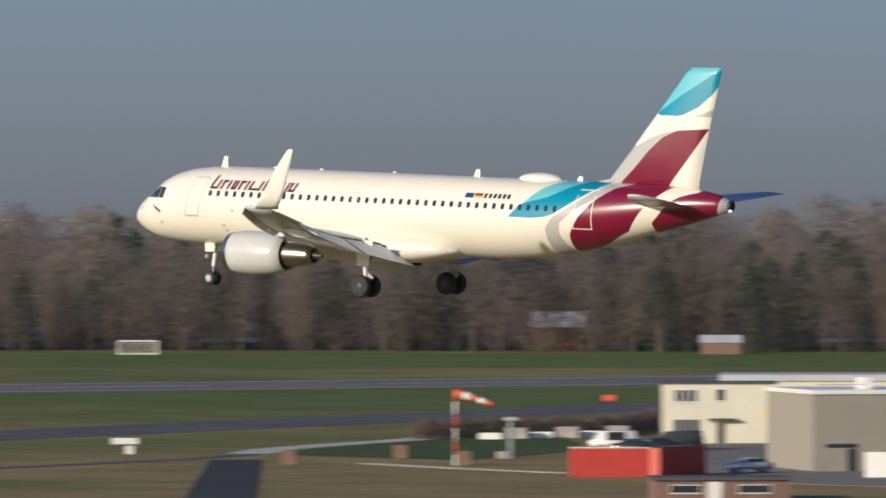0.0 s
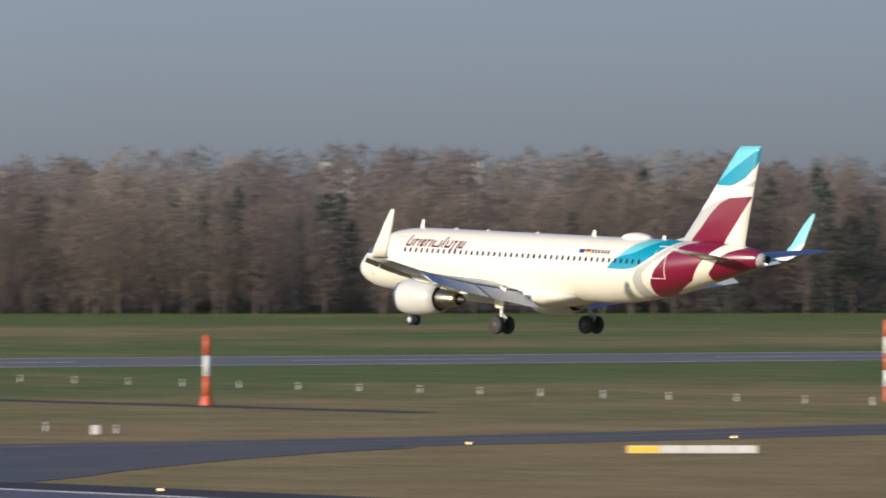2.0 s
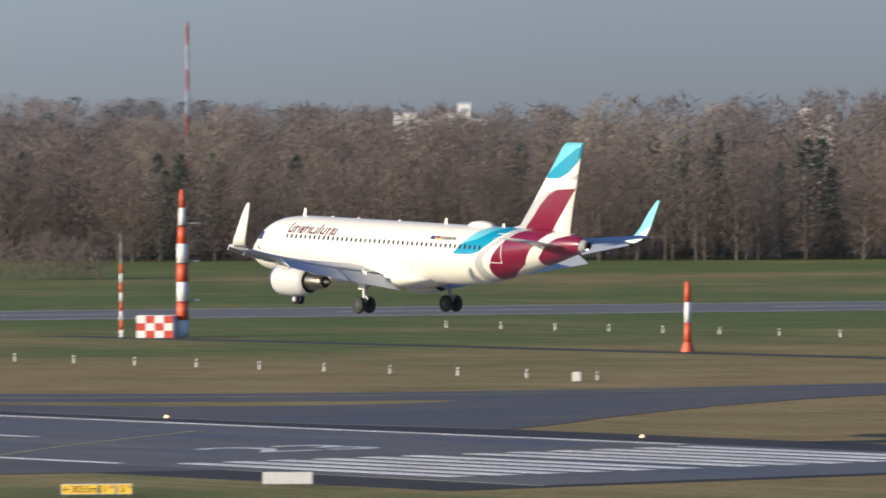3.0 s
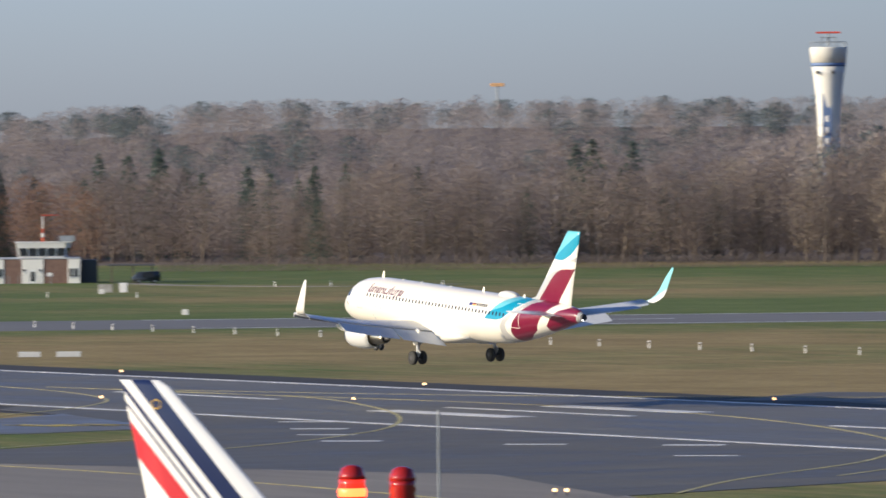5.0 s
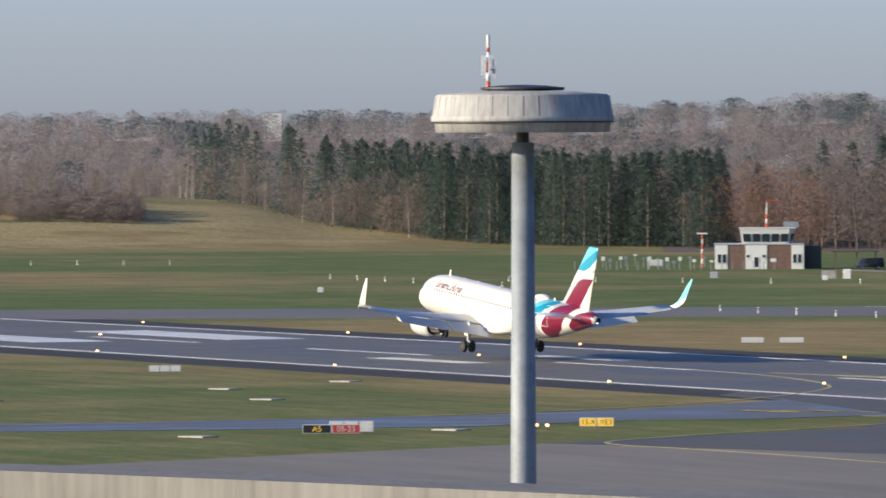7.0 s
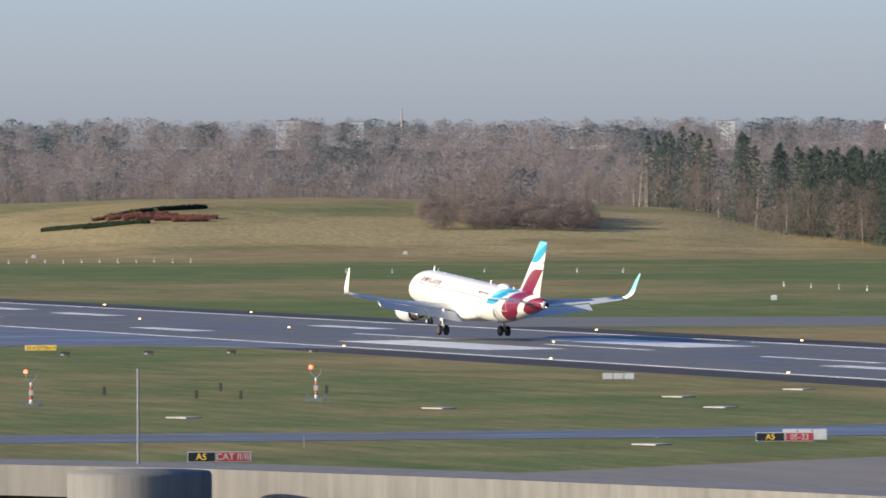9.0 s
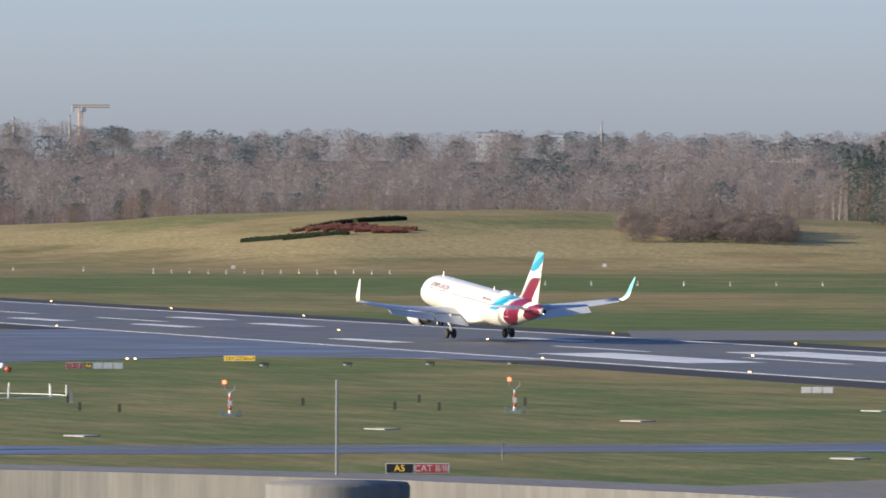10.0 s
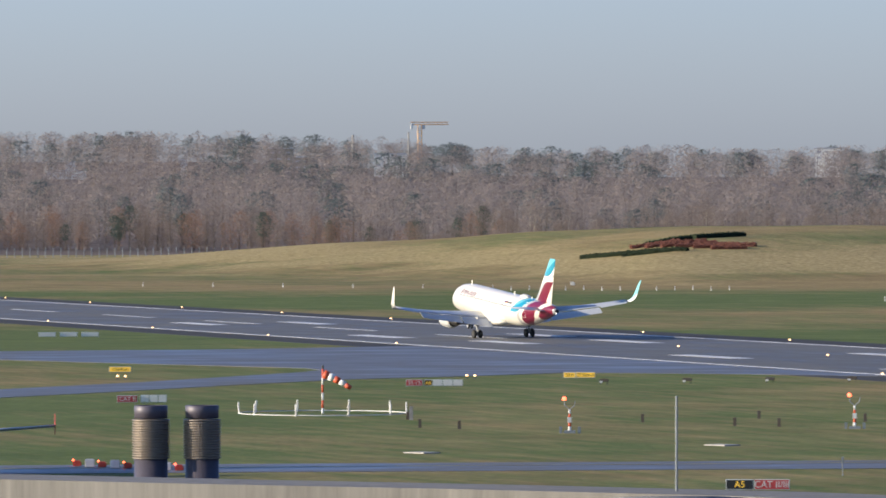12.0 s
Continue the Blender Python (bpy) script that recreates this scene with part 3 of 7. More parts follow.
def airliner():
    r = root("airliner", Matrix(), "white twin-engine airliner with wine-red and teal tail, wheels down", "airplane")
    # fuselage
    bm = bmesh.new()
    seg, loops = 56, []
    xs = []
    for a, b in zip(STATIONS, STATIONS[1:]):
        n = max(1, int((b[0] - a[0]) / 0.7))
        xs += [a[0] + (b[0] - a[0]) * i / n for i in range(n)]
    xs.append(37.45)
    for xa in xs:
        zc, h, w = section(xa)
        loops.append([bm.verts.new((xa - 17.71, w * math.cos(2 * math.pi * i / seg), zc + h * math.sin(2 * math.pi * i / seg))) for i in range(seg)])
    for a, b in zip(loops, loops[1:]):
        for i in range(seg):
            bm.faces.new((a[i], b[i], b[(i + 1) % seg], a[(i + 1) % seg]))
    bm.faces.new(loops[0])
    bm.faces.new(list(reversed(loops[-1])))
    bmesh.ops.recalc_face_normals(bm, faces=bm.faces)
    part("fuselage", bm, M_BODY, r, smooth=True)
    part("exhaust_pipe", turned([(0.30, 0), (0.25, 0.16), (0.18, 0.17), (0.16, 0.02)], 18, Matrix.Translation((37.44 - 17.71, 0, 5.3)) @ pose(0, 0, 0, 0, 90, 0)), M_DARK, r, "dark tail exhaust pipe", True)
    part("tail_light", turned([(0.07, 0), (0.06, 0.08), (0.02, 0.11)], 10, Matrix.Translation((37.5 - 17.71, -0.1, 5.08)) @ pose(0, 0, 0, 0, 90, 0)), M_NAV, r, "lit white tail light")
    # belly fairing
    bm = bmesh.new()
    rings = []
    for xa, zt, zb, w in [(9.2, 2.75, 2.5, 0.9), (10.2, 3.0, 1.95, 1.95), (11.5, 3.2, 1.72, 2.2), (14, 3.35, 1.62, 2.3), (17.5, 3.3, 1.62, 2.3), (19.3, 3.15, 1.72, 2.22), (20.6, 2.9, 1.95, 2.0), (21.6, 2.65, 2.2, 1.5)]:
        zc, h = (zt + zb) / 2, (zt - zb) / 2
        rings.append([bm.verts.new((xa - 17.71, w * abs(math.cos(t)) ** 0.55 * (1 if math.cos(t) > 0 else -1), zc + h * abs(math.sin(t)) ** 0.8 * (1 if math.sin(t) > 0 else -1))) for t in [2 * math.pi * (i + 0.5) / 32 for i in range(32)]])
    for a, b in zip(rings, rings[1:]):
        for i in range(32):
            bm.faces.new((a[i], b[i], b[(i + 1) % 32], a[(i + 1) % 32]))
    bm.faces.new(rings[0]), bm.faces.new(list(reversed(rings[-1])))
    bmesh.ops.recalc_face_normals(bm, faces=bm.faces)
    part("belly_fairing", bm, M_PLAIN, r, "", True)
    # fin with its fillet
    ax = Vector((0, 1, 0))
    part("fin", foil3([(at(28.6, 0, 6.1), at(35.55, 0, 5.9), 0.25), (at(30.1, 0, 6.42), at(35.6, 0, 6.5), 0.50), (at(31.31, 0, 7.84), at(35.85, 0, 7.9), 0.44), (at(34.55, 0, 11.85), at(36.72, 0, 11.9), 0.24), (at(34.95, 0, 12.2), at(36.81, 0, 12.24), 0.10)], ax), M_FIN, r, "fin painted wine red, teal and white", True)
    # windows, doors, marks: both sides
    win = bmesh.new()
    vs = [win.verts.new((0.115 * math.copysign(abs(math.cos(t)) ** 0.7, math.cos(t)), 0, 0.165 * math.copysign(abs(math.sin(t)) ** 0.7, math.sin(t)))) for t in [2 * math.pi * i / 12 for i in range(12)]]
    win.faces.new(vs)
    me = bpy.data.meshes.new("cabin_window")
    win.to_mesh(me)
    win.free()
    me.materials.append(M_GLASS)
    for side in (-1, 1):
        for k in range(42):
            xa = 6.14 + 0.5335 * k
            ob = new("cabin_window", me)
            ob.parent = r
            q = skin(xa, 4.84 - 0.002 * k * 0, side, 0.012)
            zc, h, w = section(xa)
            lean = math.degrees(math.atan2((q.z - zc) * w * w, abs(q.y) * h * h))
            ob.matrix_local = Matrix.Translation(q) @ pose(0, 0, 0, -side * -lean * -1 if side > 0 else -lean, 0, 0)
        # door outlines
        for x0, x1, z0, z1, sl in ((4.45, 5.38, 3.62, 5.66, 0.2), (29.06, 30.15, 3.84, 5.86, 0.07)):
            part("cabin_door", skin_ring(x0, x1, z0, z1, side, 0.045, sl), M_GREY if x0 < 10 else M_PLAIN, r, "closed cabin door outline")
        for x0 in (14.38, 15.24):
            part("overwing_exit", skin_ring(x0, x0 + 0.5, 4.2, 5.22, side, 0.03), M_GREY, r, "closed overwing exit outline")
        part("door_sill", skin_patch(bmesh.new(), 4.5, 5.4, 3.58, 3.66, side, 0, 0.03), M_GREY, r)
        # airline title as plain slanted strokes, wine red
        x = 6.0
        for k, (w, tall, drop) in enumerate([(0.62, 0.70, 0), (0.62, 0.48, 0), (0.42, 0.48, 0), (0.62, 0.48, 0), (0.85, 0.48, 0), (0.26, 0.70, 0), (0.62, 0.48, 0), (0.60, 0.48, 0.2), (0.52, 0.48, 0)]):
            bm = bmesh.new()
            z0 = 5.07
            skin_patch(bm, x, x + 0.16, z0 - drop, z0 + tall, side, 0.32, 0.014, 1, 4)
            if w > 0.4:
                skin_patch(bm, x + w - 0.22, x + w - 0.07, z0 - drop, z0 + min(tall, 0.48), side, 0.32, 0.014, 1, 4)
                skin_patch(bm, x + 0.1, x + w - 0.2, z0 + 0.36 if k % 2 else z0, z0 + 0.48 if k % 2 else z0 + 0.12, side, 0.32, 0.014, 1, 1)
            part("title_mark", bm, M_TITLE, r, "wine-red title stroke")
            x += w + 0.055
        # registration bars and two small flags
        for k in range(6):
            part("registration_bar", skin_patch(bmesh.new(), 23.5 + 0.29 * k, 23.68 + 0.29 * k, 5.22, 5.45, side, 0.1), M_SIGNBLACK, r, "small dark bar")
        part("flag", skin_patch(bmesh.new(), 22.34, 22.86, 5.21, 5.45, side), M_BLUE, r, "small blue flag")
        for k, mm in enumerate((M_YELLOW, M_RED, M_SIGNBLACK)):
            part("flag_stripe", skin_patch(bmesh.new(), 22.92, 23.42, 5.21 + 0.08 * k, 5.29 + 0.08 * k, side), mm, r, "black, red and gold flag stripe")
        for k in range(3):
            part("nose_mark", skin_patch(bmesh.new(), 2.1 + 0.22 * k, 2.3 + 0.22 * k, 3.95 - 0.12 * k, 4.1 - 0.12 * k, side, -0.6, 0.02), (M_TEAL, M_WINE, M_WINE)[k], r, "small nose mark")
        # cockpit panes
        for x0, x1, z0, z1 in ((1.62, 2.0, 4.47, 4.88), (2.05, 2.42, 4.46, 5.04), (2.47, 2.85, 4.47, 5.02)):
            part("cockpit_window", skin_patch(bmesh.new(), x0, x1, z0, z1, side, 0.25 if x0 < 2 else 0.1, 0.02, 3, 4), M_GLASS, r, "dark cockpit pane")
        for xa, z in ((7.6, 3.9), (8.5, 3.8), (6.9, 3.1), (7.0, 2.85), (0.9, 3.8), (2.6, 3.1)):
            part("port_cover", skin_patch(bmesh.new(), xa, xa + 0.16, z, z + 0.14, side, 0, 0.02), M_GREY, r)
    for k in (-1, 1):
        bm = bmesh.new()
        q = [skin(1.28, 4.45, k, 0.02), skin(1.55, 4.45, k, 0.02), skin(1.95, 4.95, k, 0.02), skin(1.72, 4.98, k, 0.02)]
        vs = [bm.verts.new(p) for p in q]
        bm.faces.new(vs if k < 0 else list(reversed(vs)))
        part("windscreen", bm, M_GLASS, r, "dark windscreen pane")
    # aerials and the dome on the back
    for xa, hgt in ((5.5, 0.55), (21.7, 0.42), (28.1, 0.28)):
        part("aerial", foil3([(at(xa - 0.1, 0, 6.1), at(xa + 0.35, 0, 6.1), 0.06), (at(xa + 0.12, 0, 6.2 + hgt), at(xa + 0.34, 0, 6.2 + hgt), 0.03)], ax), M_PLAIN, r, "white blade aerial")
    bm = bmesh.new()
    bmesh.ops.create_uvsphere(bm, u_segments=24, v_segments=12, radius=1.0)
    bmesh.ops.transform(bm, matrix=Matrix.Translation(at(25.9, 0, 6.22)) @ Matrix.Diagonal((1.35, 0.6, 0.36, 1)), verts=bm.verts)
    part("antenna_dome", bm, M_PLAIN, r, "white antenna dome on the roof", True)
    for xa in (12.0, 16.7, 9.0):
        part("beacon", turned([(0.14, 0), (0.12, 0.06), (0.04, 0.1)], 12, Matrix.Translation(at(xa, 0, 6.23))), M_PLAIN, r)
    for side in (-1, 1):
        def w3(y, s, dz=0.0):
            le, te, z = wing_at(y)
            return Vector((le + (te - le) * s - 17.71, side * y, z + dz - 0.035 * (te - le) * s))
        zup = Vector((0, 0, 1))
        ys = [1.5, 3.5, 6.4, 9.5, 12.5, 15.2, 16.9]
        part("wing", foil3([(w3(y, 0.08), w3(y, 0.86), 0.13 * (wing_at(y)[1] - wing_at(y)[0]) * (1 if y < 8 else 0.85)) for y in ys], zup), M_WING, r, "grey swept wing", True)
        # slats drooped ahead of the wing
        for y0, y1 in ((2.6, 5.2), (6.5, 9.2), (9.3, 12.0), (12.1, 14.6), (14.7, 16.8)):
            rows = []
            for y in (y0, y1):
                rows.append((w3(y, -0.02, -0.30), w3(y, 0.12, 0.10), 0.16))
            part("slat", foil3(rows, zup), M_GREY, r, "extended slat")
        # flaps let down behind it
        for y0, y1, dx in ((2.1, 6.3, 1.55), (6.5, 13.0, 1.0)):
            rows = []
            for y in (y0, (y0 + y1) / 2, y1):
                a = w3(y, 0.80, -0.10)
                c = 0.20 * (wing_at(y)[1] - wing_at(y)[0]) + 0.55
                rows.append((a + Vector((0.35, 0, 0)), a + Vector((0.35 + c * 0.9 + dx * 0.3, 0, -c * 0.52)), 0.17))
            part("flap", foil3(rows, zup), M_WING, r, "extended flap")
        a0, a1 = 13.2, 16.6
        part("aileron", foil3([(w3(a0, 0.85), w3(a0, 1.06, -0.1), 0.10), (w3(a1, 0.85), w3(a1, 1.06, -0.08), 0.06)], zup), M_WING, r)
        for y in (5.0, 8.8, 12.2):
            a, b = w3(y, 0.5, -0.35), w3(y, 1.12, -0.62)
            bm = lathe(bmesh.new(), [(0.03, 0), (0.16, 0.4), (0.22, (b - a).length * 0.5), (0.14, (b - a).length * 0.85), (0.02, (b - a).length)], 12,
                       Matrix.Translation(a) @ (b - a).to_track_quat("Z", "Y").to_matrix().to_4x4())
            part("flap_track_fairing", bm, M_PLAIN, r, "canoe fairing under the wing", True)
        # upturned winglet
        prof = [(16.9, 20.25, 21.75, 4.75), (17.25, 20.6, 22.0, 4.95), (17.5, 21.0, 22.35, 5.3), (17.62, 21.45, 22.6, 5.8), (17.75, 22.2, 23.0, 6.9), (17.85, 22.75, 23.22, 7.55), (17.88, 23.0, 23.26, 7.8)]
        rows, n = [], Vector((0, side * 0.8, 0.3))
        part("winglet", foil3([(Vector((a - 17.71, side * y, z)), Vector((b - 17.71, side * y, z)), 0.12 if z < 7 else 0.06) for y, a, b, z in prof],
                              Vector((0, side * 0.9, -0.35)).normalized()), M_CREAM if side < 0 else M_WINGLET, r, "cream winglet" if side < 0 else "winglet shading from white to aqua", True)
        # tailplane
        part("tailplane", foil3([(Vector((31.9 - 17.71, side * 0.9, 5.35)), Vector((35.6 - 17.71, side * 0.7, 5.2)), 0.34), (Vector((35.35 - 17.71, side * 6.15, 5.85)), Vector((36.7 - 17.71, side * 6.15, 5.82)), 0.12)], zup), M_WING, r, "grey tailplane", True)
        # engine
        e = part("engine", turned([(0.78, 0.25), (0.86, 0.05), (0.93, 0.0), (1.0, 0.06), (1.09, 0.5), (1.13, 1.2), (1.12, 2.0), (1.02, 2.9), (0.86, 3.55), (0.80, 3.56), (0.84, 3.2), (0.8, 2.5)], 36,
                                  Matrix.Translation((10.6 - 17.71, side * 5.75, 2.02)) @ pose(0, 0, 0, 0, 90, 0), False), M_NACELLE, r, "grey engine nacelle", True)
        part("intake_lip", turned([(0.80, 0.22), (0.87, 0.03), (0.935, -0.02), (1.0, 0.04), (1.05, 0.3)], 36, Matrix.Translation((10.59 - 17.71, side * 5.75, 2.02)) @ pose(0, 0, 0, 0, 90, 0), False), M_STEEL, e, "bright metal intake lip", True)
        part("fan", turned([(0.82, 0.6), (0.3, 0.5), (0.02, 0.1)], 24, Matrix.Translation((10.6 - 17.71, side * 5.75, 2.02)) @ pose(0, 0, 0, 0, 90, 0)), M_DARK, e, "dark fan")
        part("core_exhaust", turned([(0.62, 2.6), (0.66, 3.3), (0.63, 3.9), (0.50, 4.9), (0.40, 5.25), (0.37, 5.25), (0.36, 4.8), (0.30, 4.6)], 30, Matrix.Translation((10.6 - 17.71, side * 5.75, 2.02)) @ pose(0, 0, 0, 0, 90, 0), False), M_HOT, e, "heat-tinted core exhaust", True)
        part("exhaust_plug", turned([(0.36, 4.7), (0.24, 5.2), (0.1, 5.75), (0.03, 5.8)], 20, Matrix.Translation((10.6 - 17.71, side * 5.75, 2.02)) @ pose(0, 0, 0, 0, 90, 0)), M_DARK, e, "dark exhaust plug")
        part("fan_duct", turned([(0.84, 3.1), (0.62, 3.0)], 30, Matrix.Translation((10.6 - 17.71, side * 5.75, 2.02)) @ pose(0, 0, 0, 0, 90, 0), False), M_DARK, e, "dark fan duct")
        bm = foil3([(Vector((11.6 - 17.71, side * 5.75, 3.0)), Vector((15.6 - 17.71, side * 5.75, 2.35)), 0.42), (Vector((12.9 - 17.71, side * 5.75, 3.3)), Vector((17.0 - 17.71, side * 5.75, 3.0)), 0.42)], Vector((0, 1, 0)))
        part("pylon", bm, M_WING, r, "grey engine pylon")
        # main landing gear
        g = part("main_gear", bar(at(17.4, -side * 3.55, 2.95), at(17.71, -side * 3.795, 0.85), 0.17, 0.13), M_GREY, r, "grey main gear strut")
        part("piston", bar(at(17.70, -side * 3.79, 0.95), at(17.71, -side * 3.795, 0.5), 0.085), M_STEEL, g, "bright steel piston")
        part("axle", bar((0, side * 3.3, 0.5), (0, side * 4.3, 0.5), 0.09), M_DARK, g)
        part("side_stay", bar(at(17.6, -side * 3.7, 1.5), at(17.2, -side * 2.3, 2.3), 0.07), M_GREY, g)
        part("torque_link", foil3([(at(17.85, -side * 3.8, 1.25), at(18.2, -side * 3.8, 0.95), 0.12), (at(17.8, -side * 3.8, 0.6), at(18.15, -side * 3.8, 0.9), 0.10)], Vector((0, 1, 0))), M_GREY, g)
        bm = bmesh.new()
        box(bm, -0.75, 0.55, side * 3.98 - 0.03, side * 3.98 + 0.03, 1.55, 2.85, 0.02)
        for v in bm.verts:
            if v.co.z < 2.0:
                v.co.x *= 0.55
        part("gear_door", bm, M_PLAIN, g, "white gear leg door")
        for dy in (-0.45, 0.45):
            wheel = part("wheel", turned([(0.30, -0.19), (0.46, -0.2), (0.555, -0.15), (0.585, -0.06), (0.585, 0.06), (0.555, 0.15), (0.46, 0.2), (0.30, 0.19)], 28, Matrix.Translation((0, side * 3.795 + dy, 0.5)) @ pose(0, 0, 0, 90, 0, 0)), M_TYRE, g, "black tyre", True)
            part("rim", turned([(0.05, -0.21), (0.17, -0.2), (0.27, -0.14), (0.29, -0.19), (0.29, 0.19), (0.27, 0.14), (0.17, 0.2), (0.05, 0.21)], 20, Matrix.Translation((0, side * 3.795 + dy, 0.5)) @ pose(0, 0, 0, 90, 0, 0)), M_DARK, wheel, "dark wheel rim", True)
        # nose gear doors
        part("nose_gear_door", boxed(4.75 - 17.71, 5.4 - 17.71, side * 0.38 - 0.02, side * 0.38 + 0.02, 1.7, 2.2, 0.02), M_PLAIN, r, "white nose gear door")
    g = part("nose_gear", bar(at(5.25, 0, 2.3), at(5.05, 0, 0.95), 0.12, 0.10), M_WHITE, r, "white nose gear strut")
    part("nose_piston", bar(at(5.06, 0, 1.0), at(5.0, 0, 0.3), 0.06), M_STEEL, g)
    part("nose_axle", bar(at(5.0, -0.35, 0.3), at(5.0, 0.35, 0.3), 0.06), M_DARK, g)
    part("landing_light", turned([(0.13, 0), (0.12, 0.1)], 14, Matrix.Translation(at(4.85, 0.22, 1.45)) @ pose(0, 0, 0, 0, -90, 0)), M_GREY, g)
    for dy in (-0.25, 0.25):
        wheel = part("nose_wheel", turned([(0.2, -0.11), (0.31, -0.11), (0.375, -0.05), (0.375, 0.05), (0.31, 0.11), (0.2, 0.11)], 24, Matrix.Translation((5.0 - 17.71, dy, 0.3)) @ pose(0, 0, 0, 90, 0, 0)), M_TYRE, g, "black tyre", True)
        part("nose_rim", turned([(0.05, -0.12), (0.18, -0.11), (0.19, 0.11), (0.05, 0.12)], 18, Matrix.Translation((5.0 - 17.71, dy, 0.3)) @ pose(0, 0, 0, 90, 0, 0)), M_GREY, wheel, "grey wheel rim", True)
    return r


PLANE = airliner()

# ---- trees
def tube(verts, faces, a, b, r0, r1, seg=4):
    a, b = np.array(a, float), np.array(b, float)
    d = b - a
    d /= max(1e-6, np.linalg.norm(d))
    u = np.cross(d, (0.3, 0.9, 0.2))
    u /= np.linalg.norm(u)
    v = np.cross(d, u)
    n = len(verts)
    for p, r in ((a, r0), (b, r1)):
        for i in range(seg):
            t = 2 * math.pi * i / seg
            verts.append(p + (u * math.cos(t) + v * math.sin(t)) * r)
    for i in range(seg):
        j = (i + 1) % seg
        faces += [(n + i, n + j, n + seg + j), (n + i, n + seg + j, n + seg + i)]


def blades(tv, tf, o, nrm, lean, length, half, rng):
    """Fine twig ends at the points o, lying about square to nrm and pointing about along lean."""
    n = len(o)
    nrm = nrm / np.linalg.norm(nrm, axis=1)[:, None] + rng.normal(0, .45, (n, 3))
    nrm /= np.linalg.norm(nrm, axis=1)[:, None]
    d = lean + rng.normal(0, .75, (n, 3))
    d -= nrm * (d * nrm).sum(1)[:, None]
    d /= np.linalg.norm(d, axis=1)[:, None] + 1e-6
    w = np.cross(nrm, d) * (half * rng.uniform(.6, 1.4, n))[:, None]
    d = d * (length * rng.uniform(.5, 1.4, n))[:, None] + nrm * (length * .2)
    base = len(tv)
    tv += list(np.stack([o - w, o + w, o + d], 1).reshape(-1, 3))
    tf += [(base + 3 * i, base + 3 * i + 1, base + 3 * i + 2) for i in range(n)]


def bare_tree(seed, h, spread, clear=0.2, count=900, length=1.1, half=0.07, girth=1.0, limbs=9):
    """Wood and twigs of a leafless tree of height h: two vertex and face lists."""
    rnd, rng = random.Random(seed), np.random.default_rng(seed)
    wv, wf, tv, tf = [], [], [], []
    bend = np.array([rnd.uniform(-.03, .03) * h, rnd.uniform(-.03, .03) * h, 0])
    mid, top = bend + np.array([0, 0, h * 0.5]), bend * 1.6 + np.array([0, 0, h * 0.93])
    tube(wv, wf, (0, 0, -0.4), mid, h * 0.011 * girth, h * 0.007 * girth, 5)
    tube(wv, wf, mid, top, h * 0.007 * girth, h * 0.0015, 4)
    for i in range(limbs):
        s = lerp(max(.15, clear), .8, (i + rnd.random()) / limbs)
        az = i * 2.4 + rnd.uniform(-.5, .5)
        reach = spread * rnd.uniform(.55, .85) * (1.1 - .6 * s)
        foot = bend * s * 1.6 + np.array([0, 0, h * s])
        tube(wv, wf, foot, foot + np.array([math.cos(az) * reach, math.sin(az) * reach, reach * rnd.uniform(.6, 1.3)]), h * 0.0055 * (1.2 - s) * girth, h * 0.0015, 3)
    u, az = rng.random(count) ** 0.85, rng.uniform(0, 2 * math.pi, count)
    prof = np.where(u > .45, np.sqrt(np.maximum(.03, 1 - ((u - .45) / .56) ** 2)), .55 + u)
    knobs = 1 + .20 * np.sin(3 * az + seed) * np.sin(6 * u + seed * 2) + .13 * np.sin(5 * az - 8 * u + seed) + .08 * np.sin(9 * az + 11 * u + seed)
    r = spread * prof * knobs * rng.random(count) ** .38
    z = h * lerp(clear, 1.0, u) + h * .03 * np.sin(2 * az + 3 * seed) * u
    o = np.stack([np.cos(az) * r + bend[0] * u * 1.6, np.sin(az) * r + bend[1] * u * 1.6, z], 1)
    out = np.stack([np.cos(az), np.sin(az), 1.7 * (u - .4)], 1)
    blades(tv, tf, o, out, np.stack([np.cos(az) * .4, np.sin(az) * .4, np.full(count, .9)], 1), length, half, rng)
    return wv, wf, tv, tf


def conifer(seed, h, spread, pine=False, count=800, length=1.0, half=0.13):
    rng = np.random.default_rng(seed)
    wv, wf, tv, tf = [], [], [], []
    tube(wv, wf, (0, 0, -0.4), (0, 0, h * 0.97), h * 0.014, h * 0.003, 5)
    low = 0.4 if pine else 0.03
    u, az = rng.random(count) ** (1.0 if pine else 1.35), rng.uniform(0, 2 * math.pi, count)
    if pine:
        r = spread * np.sin(math.pi * (.14 + .78 * u)) * (1 + .3 * np.sin(3 * az + 7 * u + seed))
    else:
        r = spread * (1.01 - u) ** .72 * (1 + .16 * np.sin(u * 70 + seed) + .12 * np.sin(5 * az + seed + 20 * u))
    r = r * rng.random(count) ** .35
    o = np.stack([np.cos(az) * r, np.sin(az) * r, h * lerp(low, 1.0, u)], 1)
    out = np.stack([np.cos(az), np.sin(az), np.full(count, .55)], 1)
    blades(tv, tf, o, out, np.stack([np.cos(az) * .5, np.sin(az) * .5, np.full(count, -.55)], 1), length, half, rng)
    return wv, wf, tv, tf


def tree_mesh(name, data, mat):
    me = bpy.data.meshes.new(name)
    me.from_pydata([tuple(p) for p in data[0]], [], data[1])
    me.materials.append(mat)
    return me


